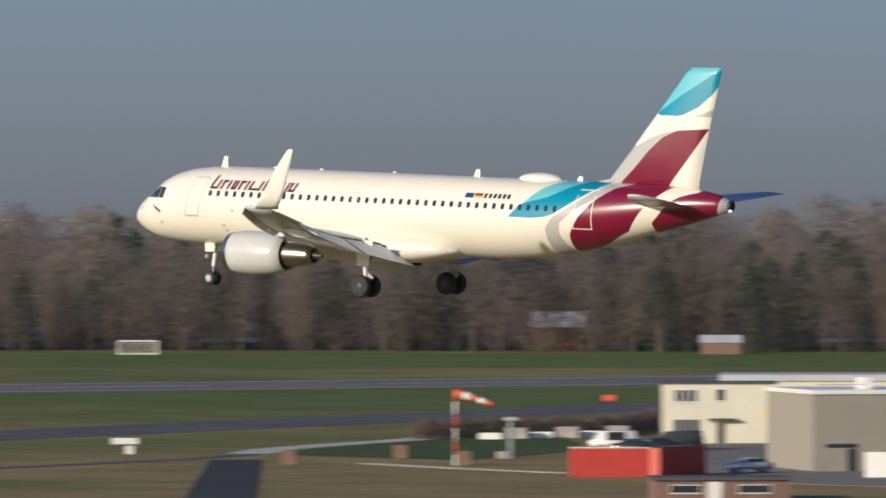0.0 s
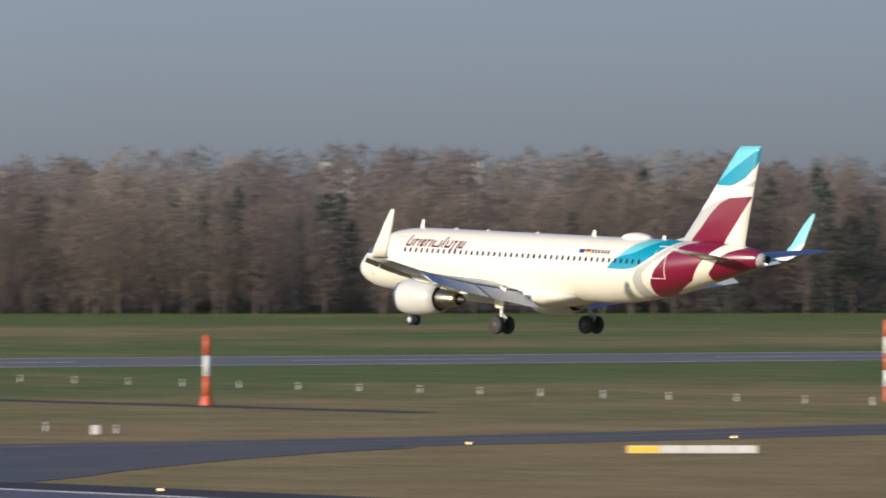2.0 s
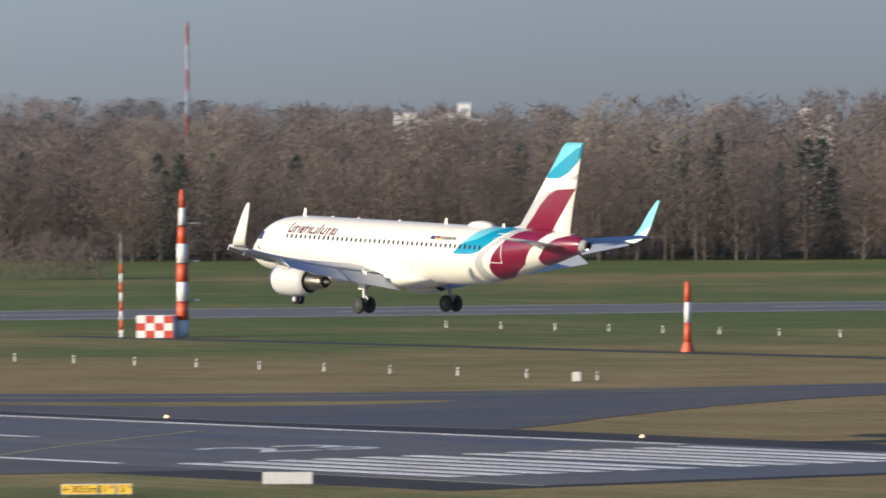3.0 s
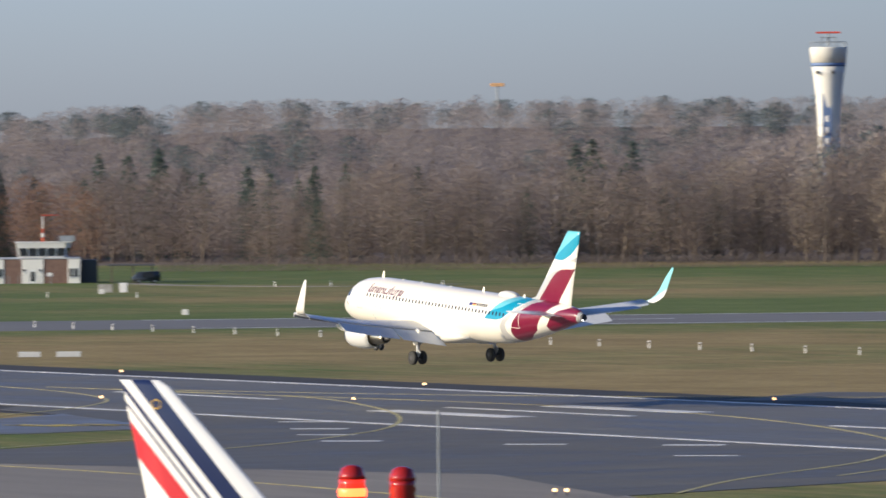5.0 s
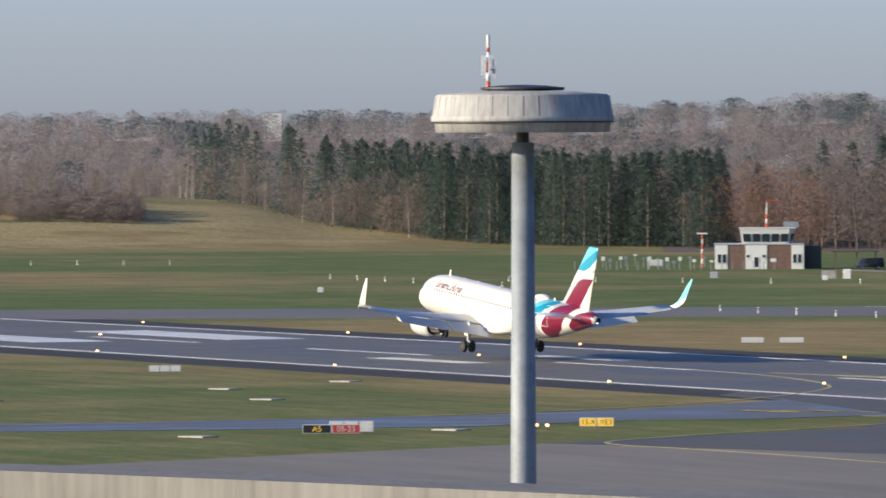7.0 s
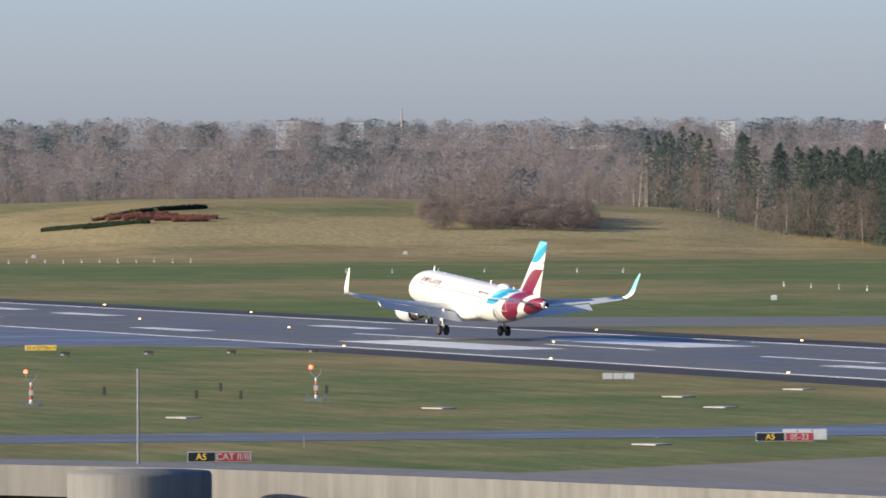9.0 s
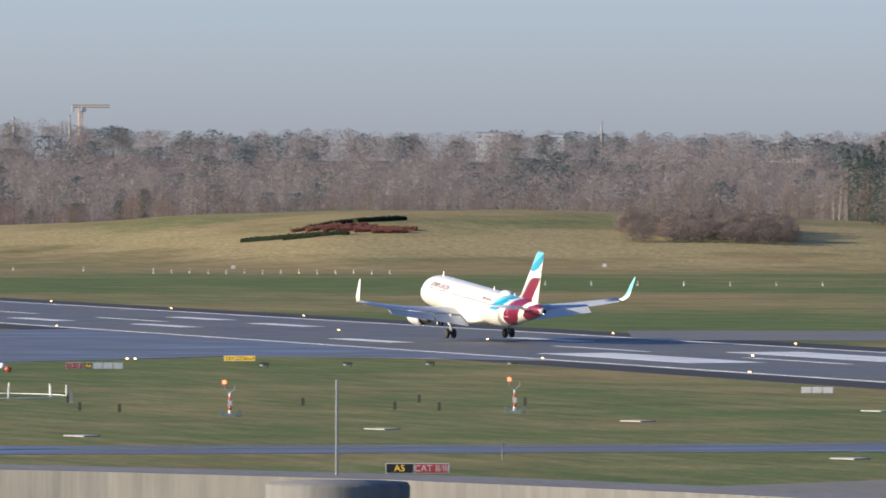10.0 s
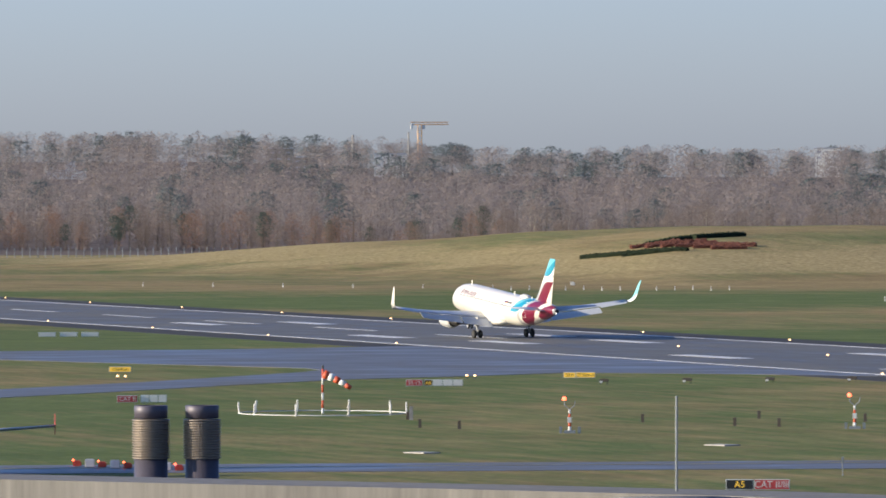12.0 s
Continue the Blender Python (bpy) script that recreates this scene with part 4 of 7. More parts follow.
WOOD_KINDS = {}
for key, bark, leaf, makers in (
        ("oak", M_BARK, M_TWIG, [bare_tree(s, 20, 5.4, 0.10, 880) for s in (1, 2, 3, 4, 5)]),
        ("pale", M_BARK, M_TWIG_PALE, [bare_tree(s, 20, 5.0, 0.14, 900) for s in (11, 12, 13)]),
        ("rust", M_BARK, M_TWIG_RUST, [bare_tree(s, 20, 6.2, 0.06, 1100) for s in (21, 22)]),
        ("birch", M_BIRCH, M_TWIG, [bare_tree(s, 20, 3.0, 0.30, 480, 1.0, .06, 1.0, 5) for s in (31, 32, 33)]),
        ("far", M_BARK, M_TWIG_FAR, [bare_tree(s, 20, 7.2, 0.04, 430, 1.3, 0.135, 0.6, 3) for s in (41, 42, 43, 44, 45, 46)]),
        ("bush", M_BARK, M_TWIG, [bare_tree(s, 20, 9.0, 0.0, 420, 3.0, .22, 0.6, 5) for s in (51, 52)]),
        ("spruce", M_BARK, M_NEEDLE, [conifer(s, 20, 4.6) for s in (61, 62, 63)]),
        ("pine", M_BARK, M_NEEDLE, [conifer(s, 20, 4.8, True) for s in (71, 72)]),
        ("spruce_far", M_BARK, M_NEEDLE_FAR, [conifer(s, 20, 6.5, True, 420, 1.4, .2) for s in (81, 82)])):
    WOOD_KINDS[key] = (bark, leaf, makers)

TREE_ROOTS = {}


def plant(key, variant, x, y, h, turn, label, category="tree", wide=1.0, group=""):
    """A tree as a thing of its own: trunk with limbs, and crown."""
    bark, leaf, makers = WOOD_KINDS[key]
    variant %= len(makers)
    if (key, variant) not in TREE_ROOTS:
        d = makers[variant]
        TREE_ROOTS[key, variant] = (tree_mesh("trunk", d[:2], bark), tree_mesh("crown", d[2:], leaf))
    e = new("tree" if key not in ("bush",) else "bush")
    e.matrix_world = Matrix.Translation((x, y, ground_z(x, y))) @ pose(0, 0, 0, 0, 0, turn) @ Matrix.Diagonal((h / 20 * wide, h / 20 * wide, h / 20, 1))
    tagged(e, label, category, group)
    for nm, me in zip(("trunk", "crown"), TREE_ROOTS[key, variant]):
        o = new(nm, me)
        o.parent = e
    return e


def wood(name, spots, label):
    """Many trees too far to be told apart, as one object: spots of (kind, x, y, height, width)."""
    vs, fs, mats, mi, n, packed = [], [], [], [], 0, {}
    for i, (key, x, y, h, wide) in enumerate(spots):
        bark, leaf, makers = WOOD_KINDS[key]
        k = i % len(makers)
        if (key, k) not in packed:
            d = makers[k]
            packed[key, k] = [(np.array(v), np.array(f, np.int32), m) for v, f, m in ((d[0], d[1], bark), (d[2], d[3], leaf))]
        t = i * 2.399
        z = ground_z(x, y)
        for a, f, mat in packed[key, k]:
            if mat not in mats:
                mats.append(mat)
            c, s = math.cos(t) * h / 20 * wide, math.sin(t) * h / 20 * wide
            vs.append(np.stack([a[:, 0] * c - a[:, 1] * s + x, a[:, 0] * s + a[:, 1] * c + y, a[:, 2] * h / 20 + z], 1))
            fs.append(f + n)
            mi.append(np.full(len(f), mats.index(mat), np.int32))
            n += len(a)
    tris = np.concatenate(fs)
    me = bpy.data.meshes.new(name)
    me.vertices.add(n)
    me.vertices.foreach_set("co", np.concatenate(vs).astype(np.float32).ravel())
    me.loops.add(tris.size)
    me.loops.foreach_set("vertex_index", tris.ravel())
    me.polygons.add(len(tris))
    me.polygons.foreach_set("loop_start", np.arange(0, tris.size, 3, dtype=np.int32))
    for m in mats:
        me.materials.append(m)
    me.polygons.foreach_set("material_index", np.concatenate(mi))
    me.update(calc_edges=True)
    return tagged(new(name, me), label, "trees", kind="stuff")


def polar(a, d):
    return -d * math.sin(radians(a)), d * math.cos(radians(a))


def table(rows, a):
    if a <= rows[0][0]:
        return rows[0][1]
    for (a0, v0), (a1, v1) in zip(rows, rows[1:]):
        if a <= a1:
            return v0 + (v1 - v0) * (a - a0) / (a1 - a0)
    return rows[-1][1]


FOOT = [(30, 1520), (40, 1560), (44, 1510), (52, 1500), (58, 1545), (61, 1550), (65, 1680), (66.5, 1770), (68, 2080), (72, 2080), (74.5, 2200), (80, 2260)]
TALL = [(30, 26), (34, 27), (38, 28), (41, 24), (44, 25), (50, 29), (54, 27), (58, 23), (62, 21), (66, 17), (68, 16), (73, 14), (80, 13)]


def forests():
    rnd = random.Random(7)
    front, mid_rows, far_rows = [], [], []
    a = 31.0
    while a < 78.5:
        foot, tall = table(FOOT, a), table(TALL, a)
        swell = 0.90 + 0.26 * noise.noise((a * 1.3, 0.5, 0))
        for row in range(4):
            d = foot + row * 14 + rnd.uniform(-6, 6)
            x, y = polar(a + rnd.uniform(-.12, .12), d)
            hgt = tall * rnd.uniform(.74, 1.08) * (0.80 + 0.075 * row) * swell
            u = rnd.random()
            if a > 67.4:
                key = ("birch" if u < 0.45 else "oak") if a < 72.2 else ("rust" if u < .2 else "pine" if u > .9 else "oak")
            elif a > 65.6:
                key = ("birch" if u < .5 else "oak") if row < 2 else "spruce"
            elif a > 63.6:
                key = "spruce" if u < 0.95 else "oak"
            elif a > 62.9:
                key = "rust" if row < 2 else ("spruce" if u < .6 else "oak")
            elif a > 61.9:
                key = "oak" if row < 3 else "spruce"
            elif a > 61.1:
                key = "spruce" if (row == 0 and u < .5) or (row > 1 and u < .7) else "oak"
            elif 58.5 < a < 59.4 or 50.2 < a < 50.8 or 54.6 < a < 55.2:
                key = "spruce" if u < .5 and row > 0 else "oak"
            elif a < 48:
                key = "oak" if u < .62 else ("pale" if u < .66 else "spruce" if u < .88 else "pine")
            else:
                key = "oak" if u < .84 else ("pale" if u < .96 else "spruce" if row else "oak")
            if key == "spruce":
                hgt = rnd.uniform(17.5, 20.5) if a > 63.5 else hgt * 1.04
            broad = 0.35 if key in ("oak", "rust") and 56 < a < 63.5 else 0.0
            (front if row < 1 else mid_rows).append((key, x, y, hgt, rnd.uniform(.85, 1.2) + broad))
        x, y = polar(a + rnd.uniform(-.07, .07), foot + rnd.uniform(6, 30))
        if not 63.6 < a < 65.6:
            mid_rows.append(("bush", x, y, rnd.uniform(4, 8), rnd.uniform(.9, 1.3)))
        if 63.6 < a < 66.3:
            for row in range(3):
                x, y = polar(a + rnd.uniform(-.06, .06), foot + 20 + row * 13)
                mid_rows.append(("spruce", x, y, rnd.uniform(17.5, 20.5), rnd.uniform(.9, 1.2)))
        a += 0.165 if a < 63.4 else 0.115 if a < 66 else 0.15
    a = 31.0
    while a < 79:
        foot = table(FOOT, a)
        for k in range(4 if a < 57 else 7):
            d = foot + 75 + (k * 55 if a < 57 else k * k * 10 + k * 40) + rnd.uniform(0, 50)
            x, y = polar(a + rnd.uniform(-.2, .2), d)
            u = rnd.random()
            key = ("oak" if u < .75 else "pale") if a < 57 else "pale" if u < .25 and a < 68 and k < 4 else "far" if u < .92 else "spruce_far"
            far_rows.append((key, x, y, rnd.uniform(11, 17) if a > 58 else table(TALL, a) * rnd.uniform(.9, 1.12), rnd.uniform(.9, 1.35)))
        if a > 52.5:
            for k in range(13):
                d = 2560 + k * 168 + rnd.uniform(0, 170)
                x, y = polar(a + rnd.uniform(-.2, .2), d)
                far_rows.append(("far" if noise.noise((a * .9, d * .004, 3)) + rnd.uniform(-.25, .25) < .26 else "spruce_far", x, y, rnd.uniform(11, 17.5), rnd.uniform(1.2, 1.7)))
        a += 0.235 if a < 52.5 else 0.14
    for i, (key, x, y, h, w) in enumerate(front):
        lab = {"birch": "slender pale-barked bare birch at the wood's edge", "spruce": "dark green spruce at the wood's edge", "pine": "dark green pine at the wood's edge",
               "rust": "bare oak with rusty leaves at the wood's edge"}.get(key, "tall leafless brown tree at the wood's edge")
        plant(key, i, x, y, h, i * 137 % 360, lab, "tree", w, "trees along the wood's edge")
    wood("woodland", mid_rows, "dense leafless brown winter wood behind the airfield")
    wood("far_woodland", far_rows, "distant woods on rising land, haze put into their grey-brown colour")


forests()


# ---- runway markings and lights
def mark(name, x0, x1, y0, y1, z=0.062, mat=None, label="worn white runway marking"):
    return sheet(name, [(x0, y0), (x0, y1), (x1, y1), (x1, y0)], z, mat or M_LINE, label, 0.012)


def runway_marks():
    for y in (306.6, 355.2):
        mark("edge_line", -2500, -446, y, y + 0.9)
    for k in range(12):
        y = 309.5 + k * 3.75 + (1.6 if k > 5 else 0)
        mark("threshold_stripe", -443, -412, y, y + 1.9)
    x = -492.0
    while x > -1900:
        if not -1010 < x < -890:
            mark("centre_dash", x - 30, x, 330.6, 331.5)
        x -= 60
    for y0, y1 in ((315.8, 325.0), (338.5, 347.5)):
        mark("aiming_block", -847, -801, y0, y1)
    for x in (-556, -703, -995, -1145):
        for y in (321.5, 338.2):
            mark("touchdown_stripe", x - 23, x, y, y + 3.0)
    for x in (-903, -1040):
        for y in (318, 341):
            mark("touchdown_stripe", x - 23, x, y, y + 3.0)
    txt = bpy.data.curves.new("runway_number", "FONT")
    txt.body, txt.size, txt.align_x, txt.extrude = "23", 13.0, "CENTER", 0.004
    ob = new("runway_number", txt)
    ob.matrix_world = pose(-455, 331, 0.066, 0, 0, 90)
    txt.materials.append(M_LINE)
    tagged(ob, "large worn white runway number", "marking", kind="structure")
    # crossing runway's edges
    for s in (-26.5, 26.5):
        for a, b in ((55, 880),):
            p, q = Vector(cross_at(a, s)), Vector(cross_at(b, s))
            ribbon("edge_line", [tuple(p), tuple(q)], 0.45, 0.058, M_LINE, "worn white runway edge line", 0.012)
    for s in range(90, 860, 60):
        ribbon("centre_dash", [cross_at(s, 0), cross_at(s + 30, 0)], 0.4, 0.058, M_LINE, "worn white runway marking", 0.012)
    # yellow guide lines
    for line in ([(-640, 334), (-600, 339), (-578, 340), (-556, 339), (-528, 332), (-499, 321), (-481, 311), (-464, 298), (-455, 289), (-441, 272), (-425, 258)],
                 [(-660, 333), (-627, 336), (-612, 336), (-582, 325), (-561, 315), (-540, 302), (-528, 291), (-518, 281), (-505, 264)],
                 [(-441, 280), (-453, 294), (-462, 307), (-476, 323), (-493, 346)],
                 [(-700, 331), (-660, 331), (-625, 322), (-606, 310), (-588, 292), (-572, 268), (-562, 235), (-572, 160), (-590, 60)],
                 [(-538, 480), (-545, 425), (-562, 390), (-600, 352), (-650, 334)],
                 [(-600, 900), (-582, 790), (-562, 677), (-546, 575), (-538, 480)],
                 [(-536, 281), (-520, 254), (-511, 243), (-497, 245), (-478, 246), (-446, 245), (-400, 240)]):
        ribbon("guide_line", line, 0.17, 0.064, M_YELLOW_LINE, "yellow taxi guide line", 0.012)
    rnd = random.Random(5)
    for k in range(16):
        x, y = lerp(-566, -562, k / 15) + rnd.uniform(-1.2, 1.2), 283 + k * 0.48
        ribbon("painted_sign", [(x, y), (x - 0.2, y + 0.62)], rnd.uniform(1.2, 2.6), 0.068, M_TAXI_PAINT, "worn yellow painted taxi marking", 0.012)
    # wet bright patches of worn paint on the entry
    for x, y, w in ((-520, 285, 3), (-533, 290, 2), (-505, 292, 2.5), (-545, 296, 3), (-496, 300, 4), (-560, 303, 2), (-478, 290, 2)):
        ribbon("worn_patch", [(x, y), (x + 3, y + 3.4)], w * 0.22, 0.06, M_LINE, "worn white paint on asphalt", 0.012)
    # pale slabs let into the grass
    for x, y in ((-598, 185), (-607, 213), (-640, 270), (-612, 262), (-620, 240), (-536, 224), (-540, 246), (-543, 238), (-655, 288)):
        bm = boxed(-1.2, 1.2, -0.9, 0.9, -0.2, 0.1, 0.03)
        e = part("concrete_slab", bm, M_CONCRETE, None, "pale concrete cover slab lying in the grass")
        e.matrix_world = pose(x, y, 0, 0, 0, 25)
        tagged(e, category="slab", group="slabs in the grass")


runway_marks()


def face(x, y, z=None, turn=0.0):
    """A pose on the ground at x, y whose own x axis runs across the line from the terrace."""
    return pose(x, y, ground_z(x, y) if z is None else z, 0, 0, math.degrees(math.atan2(-x, y)) + turn)


def runway_lamp():
    r = root("runway_light", Matrix(), "small lit edge lamp on a short stem beside the runway", "lamp", "runway edge lamps")
    part("stem", turned([(0.14, 0), (0.12, 0.05), (0.05, 0.07), (0.05, 0.25)], 12), M_DARK, r)
    part("lens", turned([(0.10, 0.25), (0.13, 0.30), (0.12, 0.4), (0.05, 0.45)], 12), M_LAMP, r, "warm lit lens")
    return r


LAMP = runway_lamp()
first = True
for k in range(-12, 10):
    for y in (358.4, 304.2):
        x = -994.4 + 60 * k
        if y < 320 and (-935 < x < -860 or x > -600):
            continue
        if y > 320 and x > -440:
            continue
        if first:
            LAMP.matrix_world = pose(x, y, 0)
            first = False
        else:
            copy_thing(LAMP, pose(x, y, 0))
for x, y in ((-538, 252), (-537.4, 252.6), (-428, 251), (-427.4, 251.5), (-835, 224), (-834, 224.6), (-824, 260), (-823, 260.6), (-524, 447), (-522, 476), (-560, 560), (-600, 332), (-720, 331), (-820, 331), (-505, 331), (-620, 318), (-905, 331), (-960, 331)):
    copy_thing(LAMP, pose(x, y, 0.02 if 300 < y < 360 else 0))


# ---- airfield signs
M_SIGNRED = surface("red_sign_face", (0.50, 0.05, 0.05), 0.5, vary=0.08)
M_SIGNWHITE = surface("white_sign_face", (0.72, 0.70, 0.66), 0.5, vary=0.08)
M_SIGNBACK = surface("grey_sign_back", (0.60, 0.60, 0.58), 0.5, vary=0.1)


def words(body, size, mat, parent, x, y, z, name="lettering"):
    c = bpy.data.curves.new(name, "FONT")
    c.body, c.size, c.align_x, c.align_y, c.extrude, c.resolution_u = body, size, "CENTER", "CENTER", 0.004, 3
    c.materials.append(mat)
    o = new(name, c)
    o.parent = parent
    o.matrix_local = pose(x, y, z, 90, 0, 0)
    return o


def sign(x, y, panels, h, label, turn=0.0):
    """A row of sign boxes on short legs: panels of (width, face, text, colour)."""
    r = root("airfield_sign", face(x, y, turn=turn), label, "sign", "airfield signs")
    u = 0.0
    for w, mat, text, ink in panels:
        body = part("sign_box", boxed(u, u + w - 0.04, -0.11, 0.11, 0.14, h, 0.02), M_SIGNBACK, r)
        part("sign_face", boxed(u + 0.05, u + w - 0.09, -0.118, -0.1105, 0.19, h - 0.05), mat, body)
        if text:
            words(text, (h - 0.2) * 0.98, ink, body, u + w / 2 - 0.02, -0.124, (h + 0.12) / 2)
        for q in (0.2, w - 0.25):
            part("leg", bar((u + q, 0, -0.1), (u + q, 0, 0.15), 0.03, None, 6), M_GALV, r)
        u += w
    return r


sign(-535.5, 232, [(2.15, M_SIGNBLACK, "A5", M_YELLOW), (2.1, M_SIGNRED, "05-23", M_SIGNWHITE)], 0.80, "black and red taxiway sign boxes on legs")
sign(-537.5, 235, [(1.1, M_SIGNWHITE, "", None), (1.1, M_SIGNWHITE, "", None), (1.1, M_SIGNWHITE, "", None)], 0.95, "row of white sign backs on legs")
sign(-539, 256, [(1.3, M_YELLOW, "15↗", M_SIGNBLACK), (1.3, M_YELLOW, "↗E1", M_SIGNBLACK)], 0.80, "yellow direction sign with black lettering")
sign(-397, 258.5, [(1.75, M_SIGNRED, "05-23", M_SIGNWHITE), (1.9, M_SIGNBLACK, "A4", M_YELLOW)], 0.80, "red and black taxiway sign boxes on legs")
sign(-399, 261.6, [(1.2, M_SIGNWHITE, "", None), (1.3, M_SIGNWHITE, "", None)], 0.9, "row of white sign backs on legs")
sign(-406, 275, [(2.3, M_YELLOW, "←3055m", M_SIGNBLACK), (1.05, M_YELLOW, "E1↑", M_SIGNBLACK), (1.05, M_YELLOW, "15↑", M_SIGNBLACK)], 0.8, "yellow distance and direction sign")
sign(-516.5, 181.5, [(1.95, M_SIGNBLACK, "A5", M_YELLOW), (2.45, M_SIGNRED, "CAT II/III", M_SIGNWHITE)], 0.85, "black and red taxiway sign boxes on legs")
sign(-791, 243, [(1.75, M_SIGNRED, "33-15", M_SIGNWHITE)], 0.8, "red runway sign on legs")
sign(-790.5, 244.8, [(0.9, M_SIGNBLACK, "A6", M_YELLOW)] + [(1.05, M_SIGNWHITE, "", None)] * 3, 0.8, "black sign and white sign backs on legs")
sign(-818, 269, [(1.35, M_YELLOW, "33↗", M_SIGNBLACK), (2.1, M_YELLOW, "2730m↗", M_SIGNBLACK)], 0.75, "yellow distance sign with black lettering")
sign(-861, 230, [(2.5, M_YELLOW, "<2645m", M_SIGNBLACK)], 0.75, "yellow distance sign with black lettering")
sign(-742, 199, [(2.0, M_SIGNRED, "CAT II", M_SIGNWHITE)], 0.8, "red runway sign on legs")
sign(-741.5, 201.2, [(0.85, M_SIGNWHITE, "", None)] * 3, 0.85, "row of white sign backs on legs")
sign(-689, 283, [(1.0, M_SIGNWHITE, "", None)] * 3, 0.72, "row of white sign backs on legs")
sign(-758, 379, [(2.4, M_SIGNBACK, "", None)], 0.7, "pale tan sign backs beyond the runway")
sign(-756, 382.5, [(2.6, M_SIGNBACK, "", None)], 0.7, "pale tan sign backs beyond the runway")
for k in range(3):
    sign(-1063 + k * 0.5, 274 + k * 2.9, [(2.4, M_SIGNWHITE, "", None)], 0.75, "white sign back in the grass")
sign(-589, 639, [(2.3, M_YELLOW, "", None), (2.3, M_SIGNWHITE, "", None)], 0.75, "yellow and white sign boxes on legs")
sign(-499, 443, [(2.7, M_YELLOW, "", None)] + [(2.05, M_SIGNWHITE, "", None)] * 4, 0.8, "long row of yellow and white sign boxes")
sign(-524, 648, [(2.8, M_SIGNWHITE, "", None)], 0.8, "white sign box on legs")
sign(-410, 293, [(3.2, M_SIGNWHITE, "", None)], 0.9, "white sign back beside the threshold")
for x, y in ((-501.5, 623), (-575, 446)):
    e = part("marker_box", boxed(-0.4, 0.4, -0.35, 0.35, 0, 0.85, 0.06), M_SIGNWHITE, None, "white marker box on the grass")
    e.matrix_world = face(x, y)
    tagged(e, category="box")
for x, y in ((-1055, 460), (-1110, 504), (-1530, 585), (-950, 500), (-1107, 568), (-848, 476), (-1560, 515)):
    e = part("marker_box", boxed(-0.45, 0.45, -0.4, 0.4, -0.1, 0.75, 0.12), M_SIGNWHITE, None, "small white marker box on the grass")
    e.matrix_world = face(x, y)
    tagged(e, category="box")


# ---- white pegs in rows
def peg():
    r = root("marker_peg", Matrix(), "short white marker peg in the grass", "post", "rows of marker pegs")
    part("shaft", turned([(0.10, -0.1), (0.09, 0.75), (0.05, 0.82)], 8), M_SIGNWHITE, r)
    part("band", turned([(0.102, 0.5), (0.10, 0.62)], 8), M_DARK, r, "dark band")
    return r


PEG = peg()
spots = [(-760 + 10.4 * k, 570 + 0.3 * math.sin(k)) for k in range(17)] + [(-905 + 10.6 * k, 449.5) for k in range(32)]
spots += [(-1075 - 14 * k, 498 + 1.5 * k) for k in range(7)] + [(-1120 + 12 * k, 520 + 9 * k) for k in range(5)]
spots += [polar(72.3 - 0.13 * k, 1560 + (k % 3) * 6) for k in range(14)] + [polar(74.8 - 0.5 * k, 1640 - 10 * k) for k in range(6)]
spots += [polar(69.5 - 0.33 * k, 1420) for k in range(7)] + [polar(61.6 - 0.4 * k, 1300) for k in range(4)]
PEG.matrix_world = pose(*spots[0], 0)
for x, y in spots[1:]:
    copy_thing(PEG, pose(x, y, ground_z(x, y), 0, 0, (x * 7) % 90))


# ---- striped posts and masts
def banded(parent, name, x, y, z0, z1, r0, r1, bands, first, seg=14):
    """A post in equal red and white bands, each a part."""
    for i in range(bands):
        a, b = z0 + (z1 - z0) * i / bands, z0 + (z1 - z0) * (i + 1) / bands
        q, w = r0 + (r1 - r0) * i / bands, r0 + (r1 - r0) * (i + 1) / bands
        red = (i + first) % 2 == 0
        part(name, turned([(q, a), (w, b)], seg, Matrix.Translation((x, y, 0))), M_ORANGE if red else M_WHITE, parent, "red band" if red else "white band", True)


r = root("marker_mast", face(-613, 581), "slender red and white banded mast with a lamp", "mast")
banded(r, "band", 0, 0, -0.2, 8.6, 0.42, 0.42, 5, 0)
part("lamp", boxed(0.2, 1.7, -0.15, 0.15, 8.45, 8.75, 0.05), M_LAMP, r, "lit lamp bar")
r = root("marker_mast", face(-649, 518), "red and white banded mast with a flared foot", "mast")
banded(r, "band", 0, 0, 0.9, 7.3, 0.36, 0.28, 3, 0)
part("foot", turned([(0.75, -0.2), (0.68, 0.15), (0.40, 1.0)], 14), M_ORANGE, r, "flared red foot")
r = root("aerial_mast", face(-743, 520), "tall thick red and white banded aerial mast", "mast")
banded(r, "band", 0, 0, -0.2, 10.6, 0.66, 0.62, 5, 1, 20)
banded(r, "upper_band", 0, 0, 10.6, 16.7, 0.55, 0.22, 3, 0, 20)
for z in (4.2, 8.6, 12.9):
    part("side_arm", bar((0.4, 0, z), (1.9, 0, z), 0.12), M_GALV, r, "grey side aerial")
    part("clamp", turned([(0.70, z - 0.3), (0.70, z - 0.2)], 18), M_DARK, r)
r = root("marker_pole", face(-748, 515), "thin red and white banded pole with a whip", "pole")
banded(r, "band", 0, 0, -0.2, 8.3, 0.2, 0.16, 8, 1)
part("whip", bar((0, 0, 8.3), (0, 0, 12.0), 0.11, 0.06), M_GALV, r, "grey whip aerial")
r = root("equipment_hut", face(-744.4, 514.6, turn=-12), "small hut painted in red and white squares", "hut")
part("hut_body", boxed(0, 4.2, 0, 2.6, -0.1, 2.55, 0.03), M_WHITE, r)
